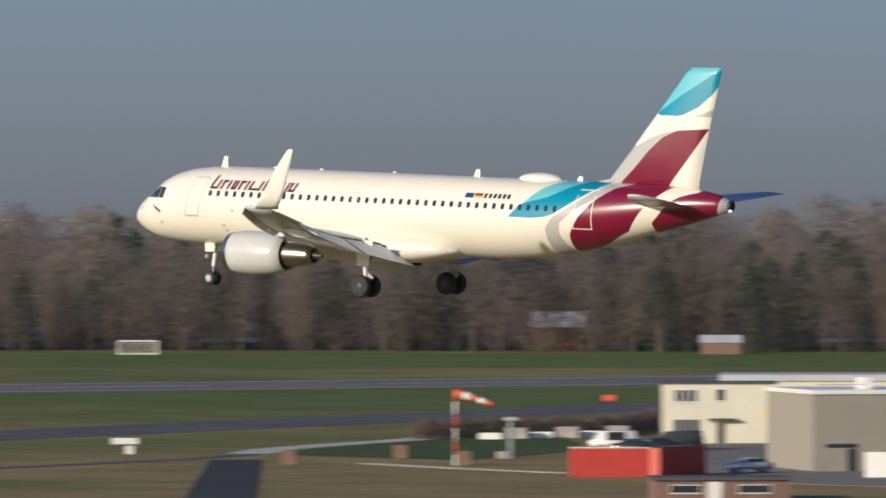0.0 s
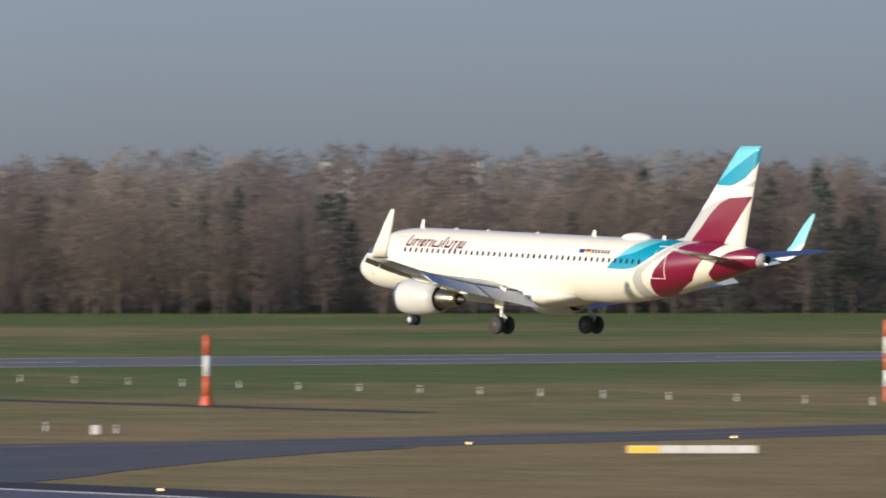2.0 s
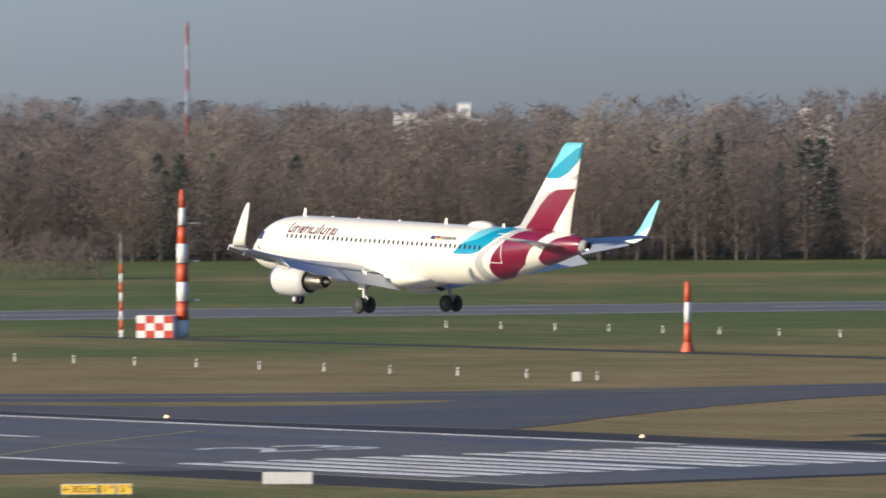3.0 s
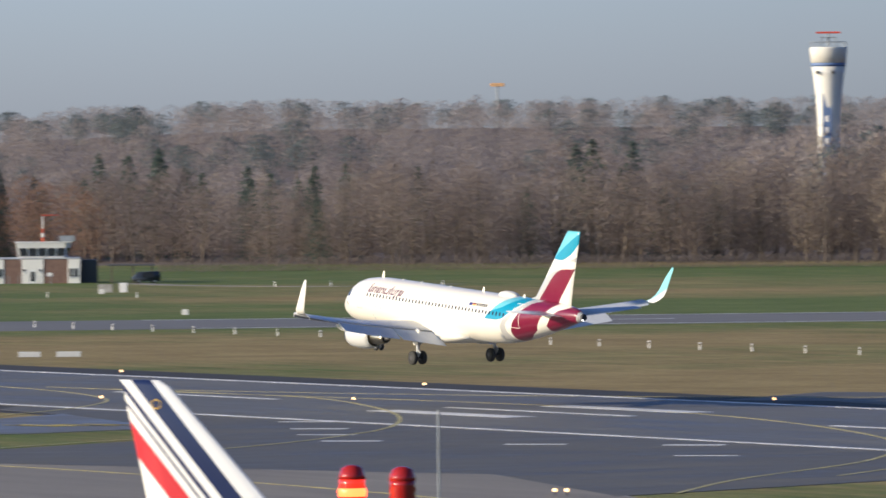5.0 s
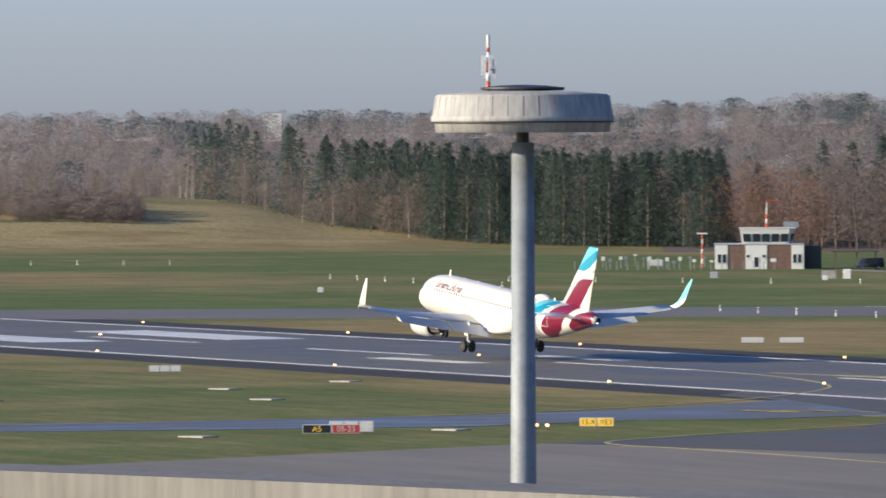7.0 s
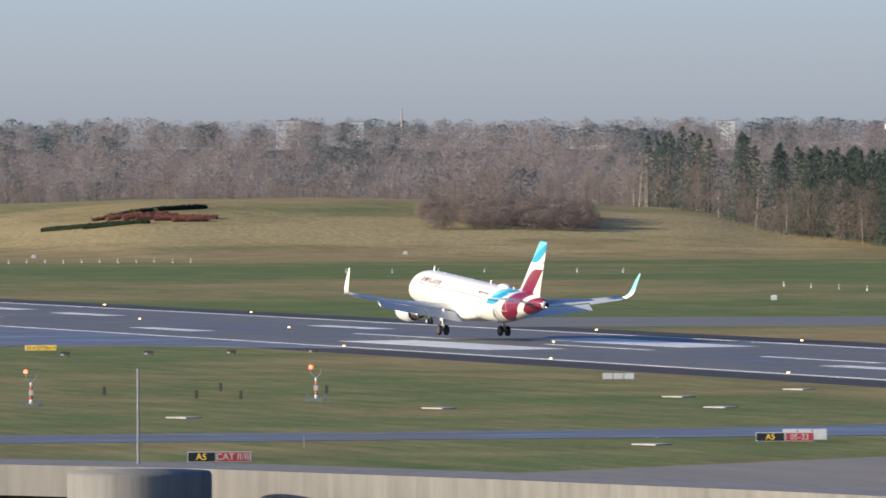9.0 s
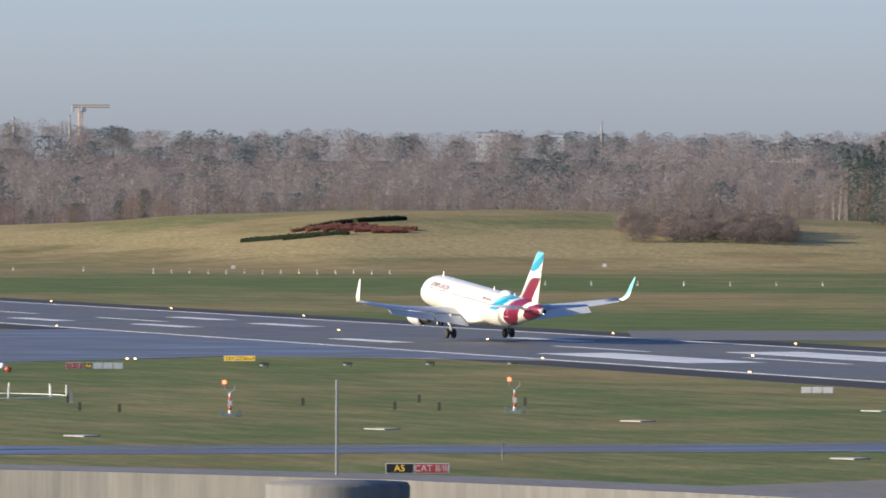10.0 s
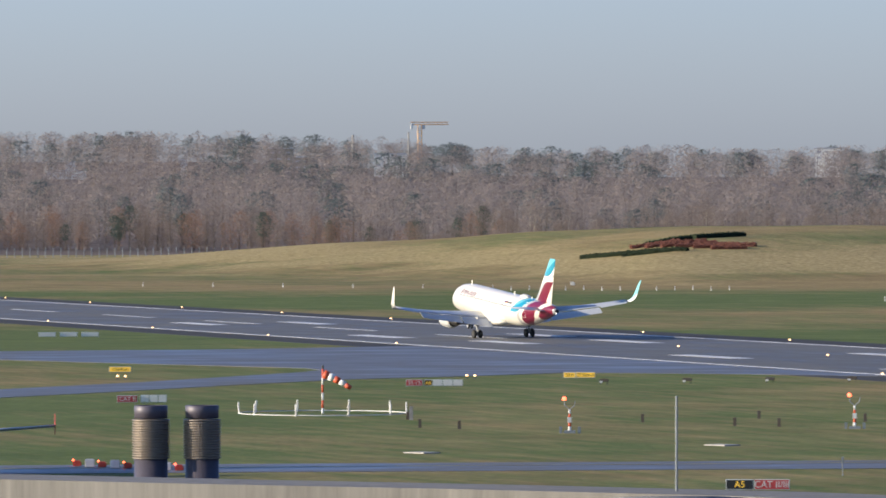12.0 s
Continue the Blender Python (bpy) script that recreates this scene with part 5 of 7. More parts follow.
for i in range(4):
    for j in range(3):
        if (i + j) % 2:
            part("painted_square", boxed(i * 1.05, i * 1.05 + 1.05, -0.012, -0.004, j * 0.84, j * 0.84 + 0.84), M_RED, r, "red square")
r = root("marker_pole", face(-1117, 658), "small red and white banded post", "pole")
banded(r, "band", 0, 0, -0.2, 3.3, 0.2, 0.2, 4, 1)
r = root("instrument_pole", face(-1231, 608), "thin red and white banded pole with a crossarm", "pole")
banded(r, "band", 0, 0, -0.2, 5.7, 0.17, 0.12, 7, 0)
part("crossarm", boxed(-0.9, 0.9, -0.1, 0.1, 5.7, 5.95, 0.03), M_WHITE, r)
r = root("radio_mast", face(-1351, 947), "tall thin red and white lattice radio mast above the trees", "mast")
for i in range(10):
    z0, z1 = i * 4.75, (i + 1) * 4.75
    bm = bmesh.new()
    for k in range(3):
        t0, t1 = 2.094 * k, 2.094 * (k + 1)
        w = 0.55 - 0.03 * i
        a, b = (w * math.cos(t0), w * math.sin(t0)), (w * math.cos(t1), w * math.sin(t1))
        bar((*a, z0), (*a, z1), 0.1, None, 5, bm)
        bar((*a, z0), (*b, z1), 0.06, None, 4, bm)
        bar((*b, z0), (*a, z1), 0.06, None, 4, bm)
    part("lattice_section", bm, M_ORANGE if i % 2 else M_WHITE, r, "red lattice" if i % 2 else "white lattice")


def anemometer(x, y):
    r = root("instrument_mast", face(x, y), "short red and white instrument mast with a forked head", "mast", "instrument masts")
    banded(r, "band", 0, 0, 0.2, 2.0, 0.13, 0.08, 5, 1)
    part("footing", boxed(-0.5, 0.5, -0.4, 0.4, -0.05, 0.22, 0.03), M_GALV, r, "grey steel footing")
    part("cabinet", boxed(-0.17, 0.17, -0.16, 0.1, 0.9, 1.35, 0.02), M_SIGNWHITE, r, "white and red instrument box")
    for s in (-1, 1):
        part("fork_arm", bar((0, 0, 2.0), (s * 0.42, 0, 2.35), 0.04), M_GALV, r)
        part("fork_tip", bar((s * 0.42, 0, 2.33), (s * 0.44, 0, 2.75), 0.05, 0.03), M_GALV, r)
    part("beacon", turned([(0.12, 2.75), (0.17, 2.85), (0.15, 3.02), (0.04, 3.08)], 12, Matrix.Translation((-0.46, 0, 0))), M_RED_LIT, r, "lit red lamp")
    for q in (-0.75, 0.8):
        part("guard", boxed(q - 0.12, q + 0.12, -0.1, 0.1, -0.05, 0.55, 0.02), M_GALV, r)


anemometer(-641.5, 211.5)
anemometer(-644, 238)


def approach_lamp(x, y):
    r = root("glide_lamp", face(x, y), "low brown glide-slope lamp box on legs", "lamp", "row of glide-slope lamps")
    part("housing", boxed(-0.45, 0.55, -0.35, 0.35, 0.3, 0.62, 0.06), M_BARK, r, "brown housing")
    part("lens", boxed(-0.42, -0.1, -0.42, -0.352, 0.2, 0.4, 0.02), M_SIGNWHITE, r, "white front lens")
    for q in (-0.3, 0.4):
        part("leg", bar((q, 0, -0.05), (q, 0, 0.32), 0.04, None, 6), M_DARK, r)


for k in range(4):
    approach_lamp(-794, 265.5 + 9.2 * k)
for x, y in ((-663, 246), (-668, 227), (-660, 204), (-655, 206), (-655, 231), (-652, 234), (-683, 210), (-674, 240)):
    e = part("junction_post", boxed(-0.14, 0.14, -0.12, 0.12, -0.1, 0.75, 0.03), M_BARK, None, "small brown junction post in the grass")
    e.matrix_world = face(x, y)
    tagged(e, category="post", group="junction posts")
e = part("junction_post", boxed(-0.17, 0.17, -0.15, 0.15, -0.1, 1.2, 0.03), M_CONCRETE, None, "pale concrete post in the grass")
e.matrix_world = face(-682, 210)
tagged(e, category="post")
r = root("taxi_post", face(-541, 199), "thin grey post with a small plate", "post")
part("shaft", bar((0, 0, -0.1), (0, 0, 1.3), 0.035), M_GALV, r)
part("plate", boxed(-0.09, 0.09, -0.03, 0.03, 0.95, 1.4, 0.01), M_GALV, r)


def windsock(x, y, h, length, turn, drop, bands, label):
    r = root("windsock", face(x, y), label, "windsock")
    banded(r, "pole_band", 0, 0, -0.2, h, 0.11, 0.09, 6, 1)
    part("top_lamp", turned([(0.05, h), (0.09, h + 0.1), (0.09, h + 0.3), (0.03, h + 0.36)], 10), M_DARK, r)
    d = Vector((math.cos(radians(turn)), math.sin(radians(turn)), -math.tan(radians(drop)))).normalized()
    a = Vector((0.1, 0, h - 0.45))
    for i in range(bands):
        s0, s1 = length * i / bands, length * (i + 1) / bands
        q0, q1 = 0.42 - 0.22 * i / bands, 0.42 - 0.22 * (i + 1) / bands
        sag = Vector((0, 0, -0.10 * (i / bands) ** 2 * length))
        sag2 = Vector((0, 0, -0.10 * ((i + 1) / bands) ** 2 * length))
        part("cloth_band", bar(a + d * s0 + sag, a + d * s1 + sag2, q0, q1, 14), M_ORANGE if i % 2 == 0 else M_WHITE, r, "red cloth" if i % 2 == 0 else "white cloth", True)
    return r


windsock(-703, 208, 4.1, 2.7, -8, 22, 5, "faded red and white windsock on a banded pole")
windsock(-450, 608, 7.3, 3.6, -5, 12, 5, "bright red and white windsock on a banded pole")
# ring of white pegs and a low chain round the windsock
for k in range(10):
    t = 2 * math.pi * k / 10
    e = part("ring_peg", turned([(0.09, -0.1), (0.08, 1.05), (0.04, 1.1)], 8), M_SIGNWHITE, None, "white peg of the ring round the windsock")
    e.matrix_world = pose(-703 + 8.2 * math.cos(t), 208 + 7.6 * math.sin(t), 0, 3 * math.sin(k * 3), 4 * math.cos(k * 5), 0)
    tagged(e, category="post", group="ring of white pegs")
bm = bmesh.new()
for k in range(40):
    t0, t1 = 2 * math.pi * k / 40, 2 * math.pi * (k + 1) / 40
    bar((-703 + 8.2 * math.cos(t0), 208 + 7.6 * math.sin(t0), 0.08), (-703 + 8.2 * math.cos(t1), 208 + 7.6 * math.sin(t1), 0.08), 0.045, None, 5, bm)
tagged(part("white_ring", bm, M_SIGNWHITE, None, "low white ring painted round the windsock"), category="ring")
# red lamps and white boards that close the taxiway
for k in range(9):
    x, y = -579 + 1.4 * k, 152.2 + 0.6 * k
    if k % 2 == 0:
        r = root("barrier_lamp", face(x, y), "red barrier marker with a lit lamp", "marker", "taxiway closure markers")
        part("body", boxed(-0.32, 0.32, -0.25, 0.25, -0.05, 0.45, 0.1), M_RED, r, "red body")
        part("lamp", turned([(0.07, 0.42), (0.09, 0.5), (0.03, 0.56)], 10, Matrix.Translation((-0.3, 0, 0))), M_RED_LIT, r, "lit red lamp")
    else:
        r = root("barrier_board", face(x, y), "white leaning barrier board", "marker", "taxiway closure markers")
        part("board", boxed(-0.35, 0.35, -0.2, 0.2, -0.05, 0.6, 0.05), M_SIGNWHITE, r)


# ---- buildings and vehicles
M_CREAM_WALL = surface("cream_render", (0.62, 0.58, 0.46), 0.8, vary=0.07, scale=0.4, fine=3)
M_TAUPE = surface("taupe_cladding", (0.30, 0.27, 0.22), 0.7, vary=0.06, scale=0.3)
M_ROOF = surface("grey_roof_sheet", (0.45, 0.46, 0.48), 0.5, vary=0.1, scale=0.3)
M_DARKROOF = surface("dark_roof_felt", (0.07, 0.07, 0.075), 0.8, vary=0.2)
M_BRICK = surface("brown_brick", (0.19, 0.115, 0.09), 0.85, vary=0.25, scale=1.5, fine=9, bump=0.3)
M_PANEL = surface("pale_panel", (0.78, 0.76, 0.70), 0.6, vary=0.06)
M_LAWN = surface("lawn_grass", (0.062, 0.095, 0.026), 0.9, vary=0.3, scale=0.2, fine=2.5, bump=0.5, spec=0.15)
M_PALE = surface("pale_path_concrete", (0.46, 0.44, 0.40), 0.85, vary=0.2, scale=0.3, fine=3)
M_CONTAINER = surface("red_container_steel", (0.50, 0.055, 0.04), 0.45, vary=0.12, scale=0.8)
M_CAR_DARK = surface("dark_car_paint", (0.03, 0.035, 0.045), 0.2, vary=0.1)
M_CAR_SILVER = surface("silver_car_paint", (0.50, 0.52, 0.54), 0.25, 0.4, vary=0.06)
M_TOWER = surface("pale_tower_concrete", (0.62, 0.60, 0.54), 0.75, vary=0.1, scale=0.15, fine=1.5)
M_BLUEPANEL = surface("blue_banner", (0.10, 0.16, 0.30), 0.6, vary=0.1)
M_RUSTHEDGE = twig_material("rust_hedge_leaves", (0.20, 0.085, 0.065), (0.31, 0.145, 0.11))
M_GREENHEDGE = twig_material("dark_hedge_leaves", (0.035, 0.048, 0.032), (0.07, 0.09, 0.055))


def pane(parent, x0, x1, z0, z1, y, deep=0.06, mat=None):
    """A window: frame, glass set back in it, sill."""
    w = part("window", boxed(x0 - 0.06, x1 + 0.06, y - 0.03, y + deep, z0 - 0.06, z1 + 0.06), mat or M_WHITE, parent)
    part("glass", boxed(x0, x1, y - 0.036, y - 0.031, z0, z1), M_GLASS, w, "dark glass")
    part("sill", boxed(x0 - 0.1, x1 + 0.1, y - 0.12, y - 0.031, z0 - 0.12, z0 - 0.06), M_GREY, w)


def car(m, paint, label, van=False):
    r = root("car", m, label, "car")
    bm = bmesh.new()
    prof = [(-2.1, 0.35), (-2.15, 0.75), (-1.9, 0.95), (-1.1, 1.0), (-0.45, 1.42), (0.9, 1.46), (1.7, 1.05), (2.1, 0.95), (2.15, 0.4)]
    if van:
        prof = [(-2.3, 0.4), (-2.4, 0.9), (-1.9, 1.15), (-1.3, 1.9), (2.2, 2.0), (2.4, 1.2), (2.4, 0.4)]
    rows = []
    for y, k in ((-0.86, 0.94), (-0.78, 1.0), (0.78, 1.0), (0.86, 0.94)):
        rows.append([bm.verts.new((x * (0.98 if abs(y) > 0.8 else 1), y, 0.35 + (z - 0.35) * k)) for x, z in prof])
    for a, b in zip(rows, rows[1:]):
        for i in range(len(prof)):
            j = (i + 1) % len(prof)
            bm.faces.new((a[i], a[j], b[j], b[i]))
    bm.faces.new(rows[0]), bm.faces.new(list(reversed(rows[-1])))
    bmesh.ops.recalc_face_normals(bm, faces=bm.faces)
    part("car_body", bm, paint, r, "", True)
    top = 1.85 if van else 1.36
    for s in (-1, 1):
        part("side_glass", boxed(-0.75, 1.2, s * 0.862 - 0.006, s * 0.862 + 0.006, 1.02, top, 0.004), M_GLASS, r, "dark side windows")
        part("headlight", boxed(-2.16, -2.05, s * 0.6 - 0.16, s * 0.6 + 0.16, 0.62, 0.78, 0.02), M_SIGNWHITE, r, "pale headlight")
        part("tail_lamp", boxed(2.08, 2.17, s * 0.65 - 0.12, s * 0.65 + 0.12, 0.65, 0.85, 0.02), M_RED, r, "red tail lamp")
        for x in (-1.35, 1.35):
            w = part("wheel", turned([(0.2, -0.1), (0.3, -0.1), (0.33, -0.05), (0.33, 0.05), (0.3, 0.1), (0.2, 0.1)], 16, Matrix.Translation((x, s * 0.78, 0.33)) @ pose(0, 0, 0, 90, 0, 0)), M_TYRE, r, "black tyre")
            part("rim", turned([(0.04, -0.11), (0.2, -0.1), (0.2, 0.1), (0.04, 0.11)], 12, Matrix.Translation((x, s * 0.78, 0.33)) @ pose(0, 0, 0, 90, 0, 0)), M_STEEL, w, "steel rim")
    part("windscreen", boxed(-0.98, -0.92, -0.65, 0.65, 1.08, 1.2), M_GLASS, r)
    return r


def yard():
    sheet("yard", [(-404, 583), (-424, 600), (-452, 640), (-479, 690), (-460, 715), (-400, 700), (-340, 620), (-350, 570)], 0.03, M_APRON, "grey concrete yard between the buildings")
    sheet("lawn", [(-486, 628), (-497, 645), (-505, 664), (-512, 684), (-509, 706), (-490, 684), (-471, 656), (-460, 623)], 0.028, M_LAWN, "short dark green lawn inside the path")
    ribbon("path", [(-520, 700), (-514, 688), (-508, 666), (-501, 645), (-492, 630)], 2.2, 0.034, M_PALE, "pale curved concrete path")
    ribbon("path", [(-462, 610), (-444, 601), (-427, 595)], 1.0, 0.034, M_PALE, "pale concrete path by the lawn")
    ribbon("track", [(-478, 560), (-482, 590), (-486, 616), (-492, 630), (-500, 642)], 1.6, 0.03, M_TAXI, "narrow grey track through the grass")
    sheet("pit_cover", [(-481, 610), (-477, 613), (-406.5, 521.5), (-411.5, 518.5)], 0.05, M_SHOULDER, "dark asphalt ramp in the grass")
    # cream two-storey house
    r = root("office_building", face(-483, 689), "cream two-storey flat-roofed office building", "building")
    part("wall", boxed(0, 12.0, 0, 9, -0.2, 6.2, 0.03), M_CREAM_WALL, r)
    part("roof", boxed(-0.12, 12.15, -0.12, 9.1, 6.2, 6.42, 0.02), M_DARKROOF, r, "dark flat roof edge")
    for k in range(4):
        pane(r, 1.35 + k * 0.62, 1.85 + k * 0.62, 4.4, 5.6, -0.01)
    pane(r, 5.75, 6.6, 4.5, 5.65, -0.01)
    for k in range(3):
        pane(r, 1.3 + k * 0.95, 2.1 + k * 0.95, 1.3, 2.5, -0.01)
    part("door", boxed(5.8, 6.6, -0.06, -0.01, 0.0, 2.1, 0.01), M_DARK, r, "dark entrance door")
    part("canopy", boxed(4.9, 7.8, -0.9, -0.005, 2.4, 2.62, 0.02), M_DARKROOF, r, "dark entrance canopy")
    part("wall_lamp", boxed(10.4, 11.0, -0.07, -0.005, 2.9, 3.1), M_YELLOW, r, "small yellow plate")
    # hall behind
    r = root("hangar", face(-574, 832), "long low pale hall with a grey sheet roof", "building")
    part("wall", boxed(0, 46, 0, 18, -0.2, 3.6), M_CREAM_WALL, r)
    bm = boxed(-0.3, 46.3, -0.3, 18.3, 3.6, 4.4)
    part("roof", bm, M_ROOF, r, "pale grey roof")
    for k in range(9):
        pane(r, 7 + k * 4.4, 10.2 + k * 4.4, 0.8, 2.6, -0.01)
    # glazed link between house and hall
    r = root("glass_hall", face(-462, 700), "low hall with dark glazing and a pale upper band", "building")
    part("wall", boxed(0, 8.5, 0, 8, -0.2, 5.3), M_CREAM_WALL, r)
    for k in range(3):
        part("glass_panel", boxed(0.3 + 2.7 * k, 2.85 + 2.7 * k, -0.05, -0.01, 0.1, 2.7), M_GLASS, r, "dark glass panel")
    part("roof", boxed(-0.1, 8.6, -0.1, 8.1, 5.3, 5.5), M_ROOF, r)
    # big taupe hall
    r = root("warehouse", face(-412, 612, turn=14), "large taupe clad warehouse with a white eaves band", "building")
    part("wall", boxed(0, 26, 0, 18, -0.2, 7.1), M_TAUPE, r)
    part("eaves_band", boxed(-0.2, 26.2, -0.2, 18.2, 7.1, 7.5, 0.03), M_WHITE, r, "white eaves band")
    part("window_band", boxed(1.2, 4.2, -0.06, -0.01, 2.2, 2.55), M_GLASS, r, "dark window band")
    part("door", boxed(3.2, 4.1, -0.06, -0.012, 0.0, 2.1), M_DARK, r, "dark steel door")
    for k in range(8):
        part("cladding_joint", boxed(k * 3.2 + 0.4, k * 3.2 + 0.46, -0.03, -0.004, 0.1, 7.0), M_TAUPE, r)
    part("roof_vent", boxed(5.3, 6.4, 3, 5, 7.5, 8.6, 0.05), M_WHITE, r, "white roof vent")
    part("rail", bar((0.5, 0.4, 8.0), (5.0, 0.4, 8.0), 0.03), M_GALV, r)
    # van box by the door
    e = part("white_box_trailer", boxed(0, 3.0, -2.6, -0.8, 0.0, 2.3, 0.05), M_WHITE, None, "white box trailer beside the warehouse door")
    e.matrix_world = face(-399, 601)
    tagged(e, category="trailer")
    # containers
    for (x, y), turn, length, lab in (((-420, 585), 4, 7.3, "bright red steel shipping container"), ((-413.6, 589.6), 62, 9.0, "dark red steel shipping container in shade")):
        r = root("shipping_container", face(x, y, turn=turn), lab, "container", "red containers")
        part("container_body", boxed(0, length, 0, 2.44, 0.0, 2.6, 0.03), M_CONTAINER, r)
        n = int(length / 0.28)
        for k in range(n):
            part("corrugation", boxed(0.14 + k * 0.28, 0.26 + k * 0.28, -0.035, -0.003, 0.12, 2.48), M_CONTAINER, r)
        for q in (0.0, length - 0.12):
            part("corner_post", boxed(q, q + 0.12, -0.045, -0.004, 0.0, 2.6), M_CONTAINER, r)
        part("roof_tarp", boxed(-0.02, length + 0.02, -0.03, 2.46, 2.6, 2.68, 0.02), M_SIGNWHITE if turn < 10 else M_DARKROOF, r, "pale roof cover" if turn < 10 else "dark roof")
    # low brick hut
    r = root("brick_hut", face(-377, 537, turn=6), "low brown brick hut with a flat roof", "building")
    part("wall", boxed(0, 11, 0, 6, -0.2, 1.6), M_BRICK, r)
    part("roof", boxed(-0.25, 11.2, -0.25, 6.2, 1.6, 1.88, 0.03), M_DARKROOF, r, "dark flat roof")
    pane(r, 1.2, 3.6, 0.6, 1.2, -0.01)
    pane(r, 6.8, 9.4, 0.6, 1.2, -0.01)
    part("door", boxed(4.2, 5.4, -0.05, -0.01, 0.0, 1.5), M_SIGNWHITE, r, "pale door")
    # vehicles
    car(face(-463, 655, turn=5), M_CAR_DARK, "dark car parked behind the containers")
    car(face(-466.1, 668, turn=-15), M_CAR_DARK, "dark van parked behind the containers", True)
    car(face(-464, 661, turn=20), M_CAR_DARK, "black car parked behind the containers")
    car(face(-471.4, 663.8, turn=8), M_WHITE, "white van parked behind the containers", True)
    car(face(-414.2, 604.8, turn=25), M_CAR_SILVER, "silver car parked in the yard")
    car(face(-469, 695, turn=70), M_CAR_DARK, "dark car in front of the glass hall")
    # lamp post, sight boards, junk along the old wall
    r = root("yard_lamp", face(-461, 632), "grey lamp post with a flat head on the lawn", "lamp")
    part("post", bar((0, 0, -0.1), (0, 0, 3.8), 0.28, 0.24), M_GALV, r)
    part("head", boxed(-0.7, 0.7, -0.4, 0.4, 3.7, 4.05, 0.05), M_CONCRETE, r)
    part("base_box", boxed(-1.4, -0.35, -0.4, 0.4, 0, 0.7, 0.04), M_CONCRETE, r)
    for k, (x, y) in enumerate(((-452, 612), (-466, 603), (-470, 626))):
        e = part("brick_pillar", boxed(-0.7, 0.7, -0.5, 0.5, -0.1, 1.3, 0.04), M_BRICK, None, "short brown brick pillar on the lawn")
        e.matrix_world = face(x, y)
        tagged(e, category="pillar")
    rnd = random.Random(3)
    spots = []
    for k in range(150):
        t = k / 149
        x, y = (lerp(-514, -506, t * 2), lerp(687, 711, t * 2)) if t < .5 else (lerp(-506, -521, t * 2 - 1), lerp(711, 744, t * 2 - 1))
        spots.append(("rust" if k % 4 == 0 else "bush", x + rnd.uniform(-.6, .6), y + rnd.uniform(-.6, .6), rnd.uniform(1.4, 2.3), 1.3))
    wood("scrub", spots, "low brown leafless scrub along the yard")
    for k in range(6):
        e = part("stacked_block", boxed(-1.2, 1.2, -0.5, 0.5, -0.1, 0.7 + 0.5 * (k % 2), 0.06), M_CONCRETE if k % 2 else M_PANEL, None, "pale stacked block beside the scrub")
        e.matrix_world = face(-507.5 + 0.8 * k, 692 + 3.6 * k)
        tagged(e, category="block")
    # orange marker on the far grass
    e = part("marker_cart", boxed(-0.9, 0.9, -0.5, 0.5, 0, 0.8, 0.1), M_ORANGE, None, "orange and yellow marker cart on the grass")
    e.matrix_world = face(-617, 868)
    tagged(e, category="cart")
    # white goal frame
    r = root("ball_goal", face(-946, 1172), "white ball goal with netting on the far grass", "goal")
    for x in (0, 7.2):
        part("goal_post", bar((x, 0, -0.1), (x, 0, 2.6), 0.16), M_WHITE, r)
        part("stay", bar((x, 0, 2.6), (x, 1.6, 0), 0.09), M_WHITE, r)
    part("crossbar", bar((0, 0, 2.55), (7.2, 0, 2.55), 0.16), M_WHITE, r)
    part("ground_bar", bar((0, 1.6, 0.1), (7.2, 1.6, 0.1), 0.12), M_WHITE, r)
    bm = bmesh.new()
    for k in range(15):
        bar((k * 0.5, 0, 2.5), (k * 0.5, 1.6, 0.05), 0.03, None, 4, bm)
    for k in range(6):
        bar((0, 0.27 * k, 2.5 - 0.42 * k), (7.2, 0.27 * k, 2.5 - 0.42 * k), 0.03, None, 4, bm)
    part("net", bm, M_SIGNWHITE, r, "white netting")
    # pale sheds under the wood
    for x, y, w, h in ((*polar(35.95, 1556), 10, 7.6), (*polar(34.75, 1508), 7.5, 3.6), (-980, 1240, 14, 2.2), (-905, 1345, 20, 1.6), (-1040, 1200, 9, 2.0)):
        r = root("shed", face(x, y), "pale low shed at the edge of the wood", "shed", "sheds under the wood")
        part("wall", boxed(0, w, 0, 5, -0.2, h * 0.6), M_BRICK, r)
        bm = bmesh.new()
        v = [bm.verts.new(q) for q in ((-0.2, -0.2, h * 0.6), (w + 0.2, -0.2, h * 0.6), (w + 0.2, 5.2, h * 0.6), (-0.2, 5.2, h * 0.6), (-0.2, 2.5, h), (w + 0.2, 2.5, h))]
        for q in ((0, 1, 5, 4), (2, 3, 4, 5), (0, 4, 3), (1, 2, 5), (3, 2, 1, 0)):
            bm.faces.new([v[i] for i in q])
        part("roof", bm, M_ROOF, r, "pale roof")


yard()


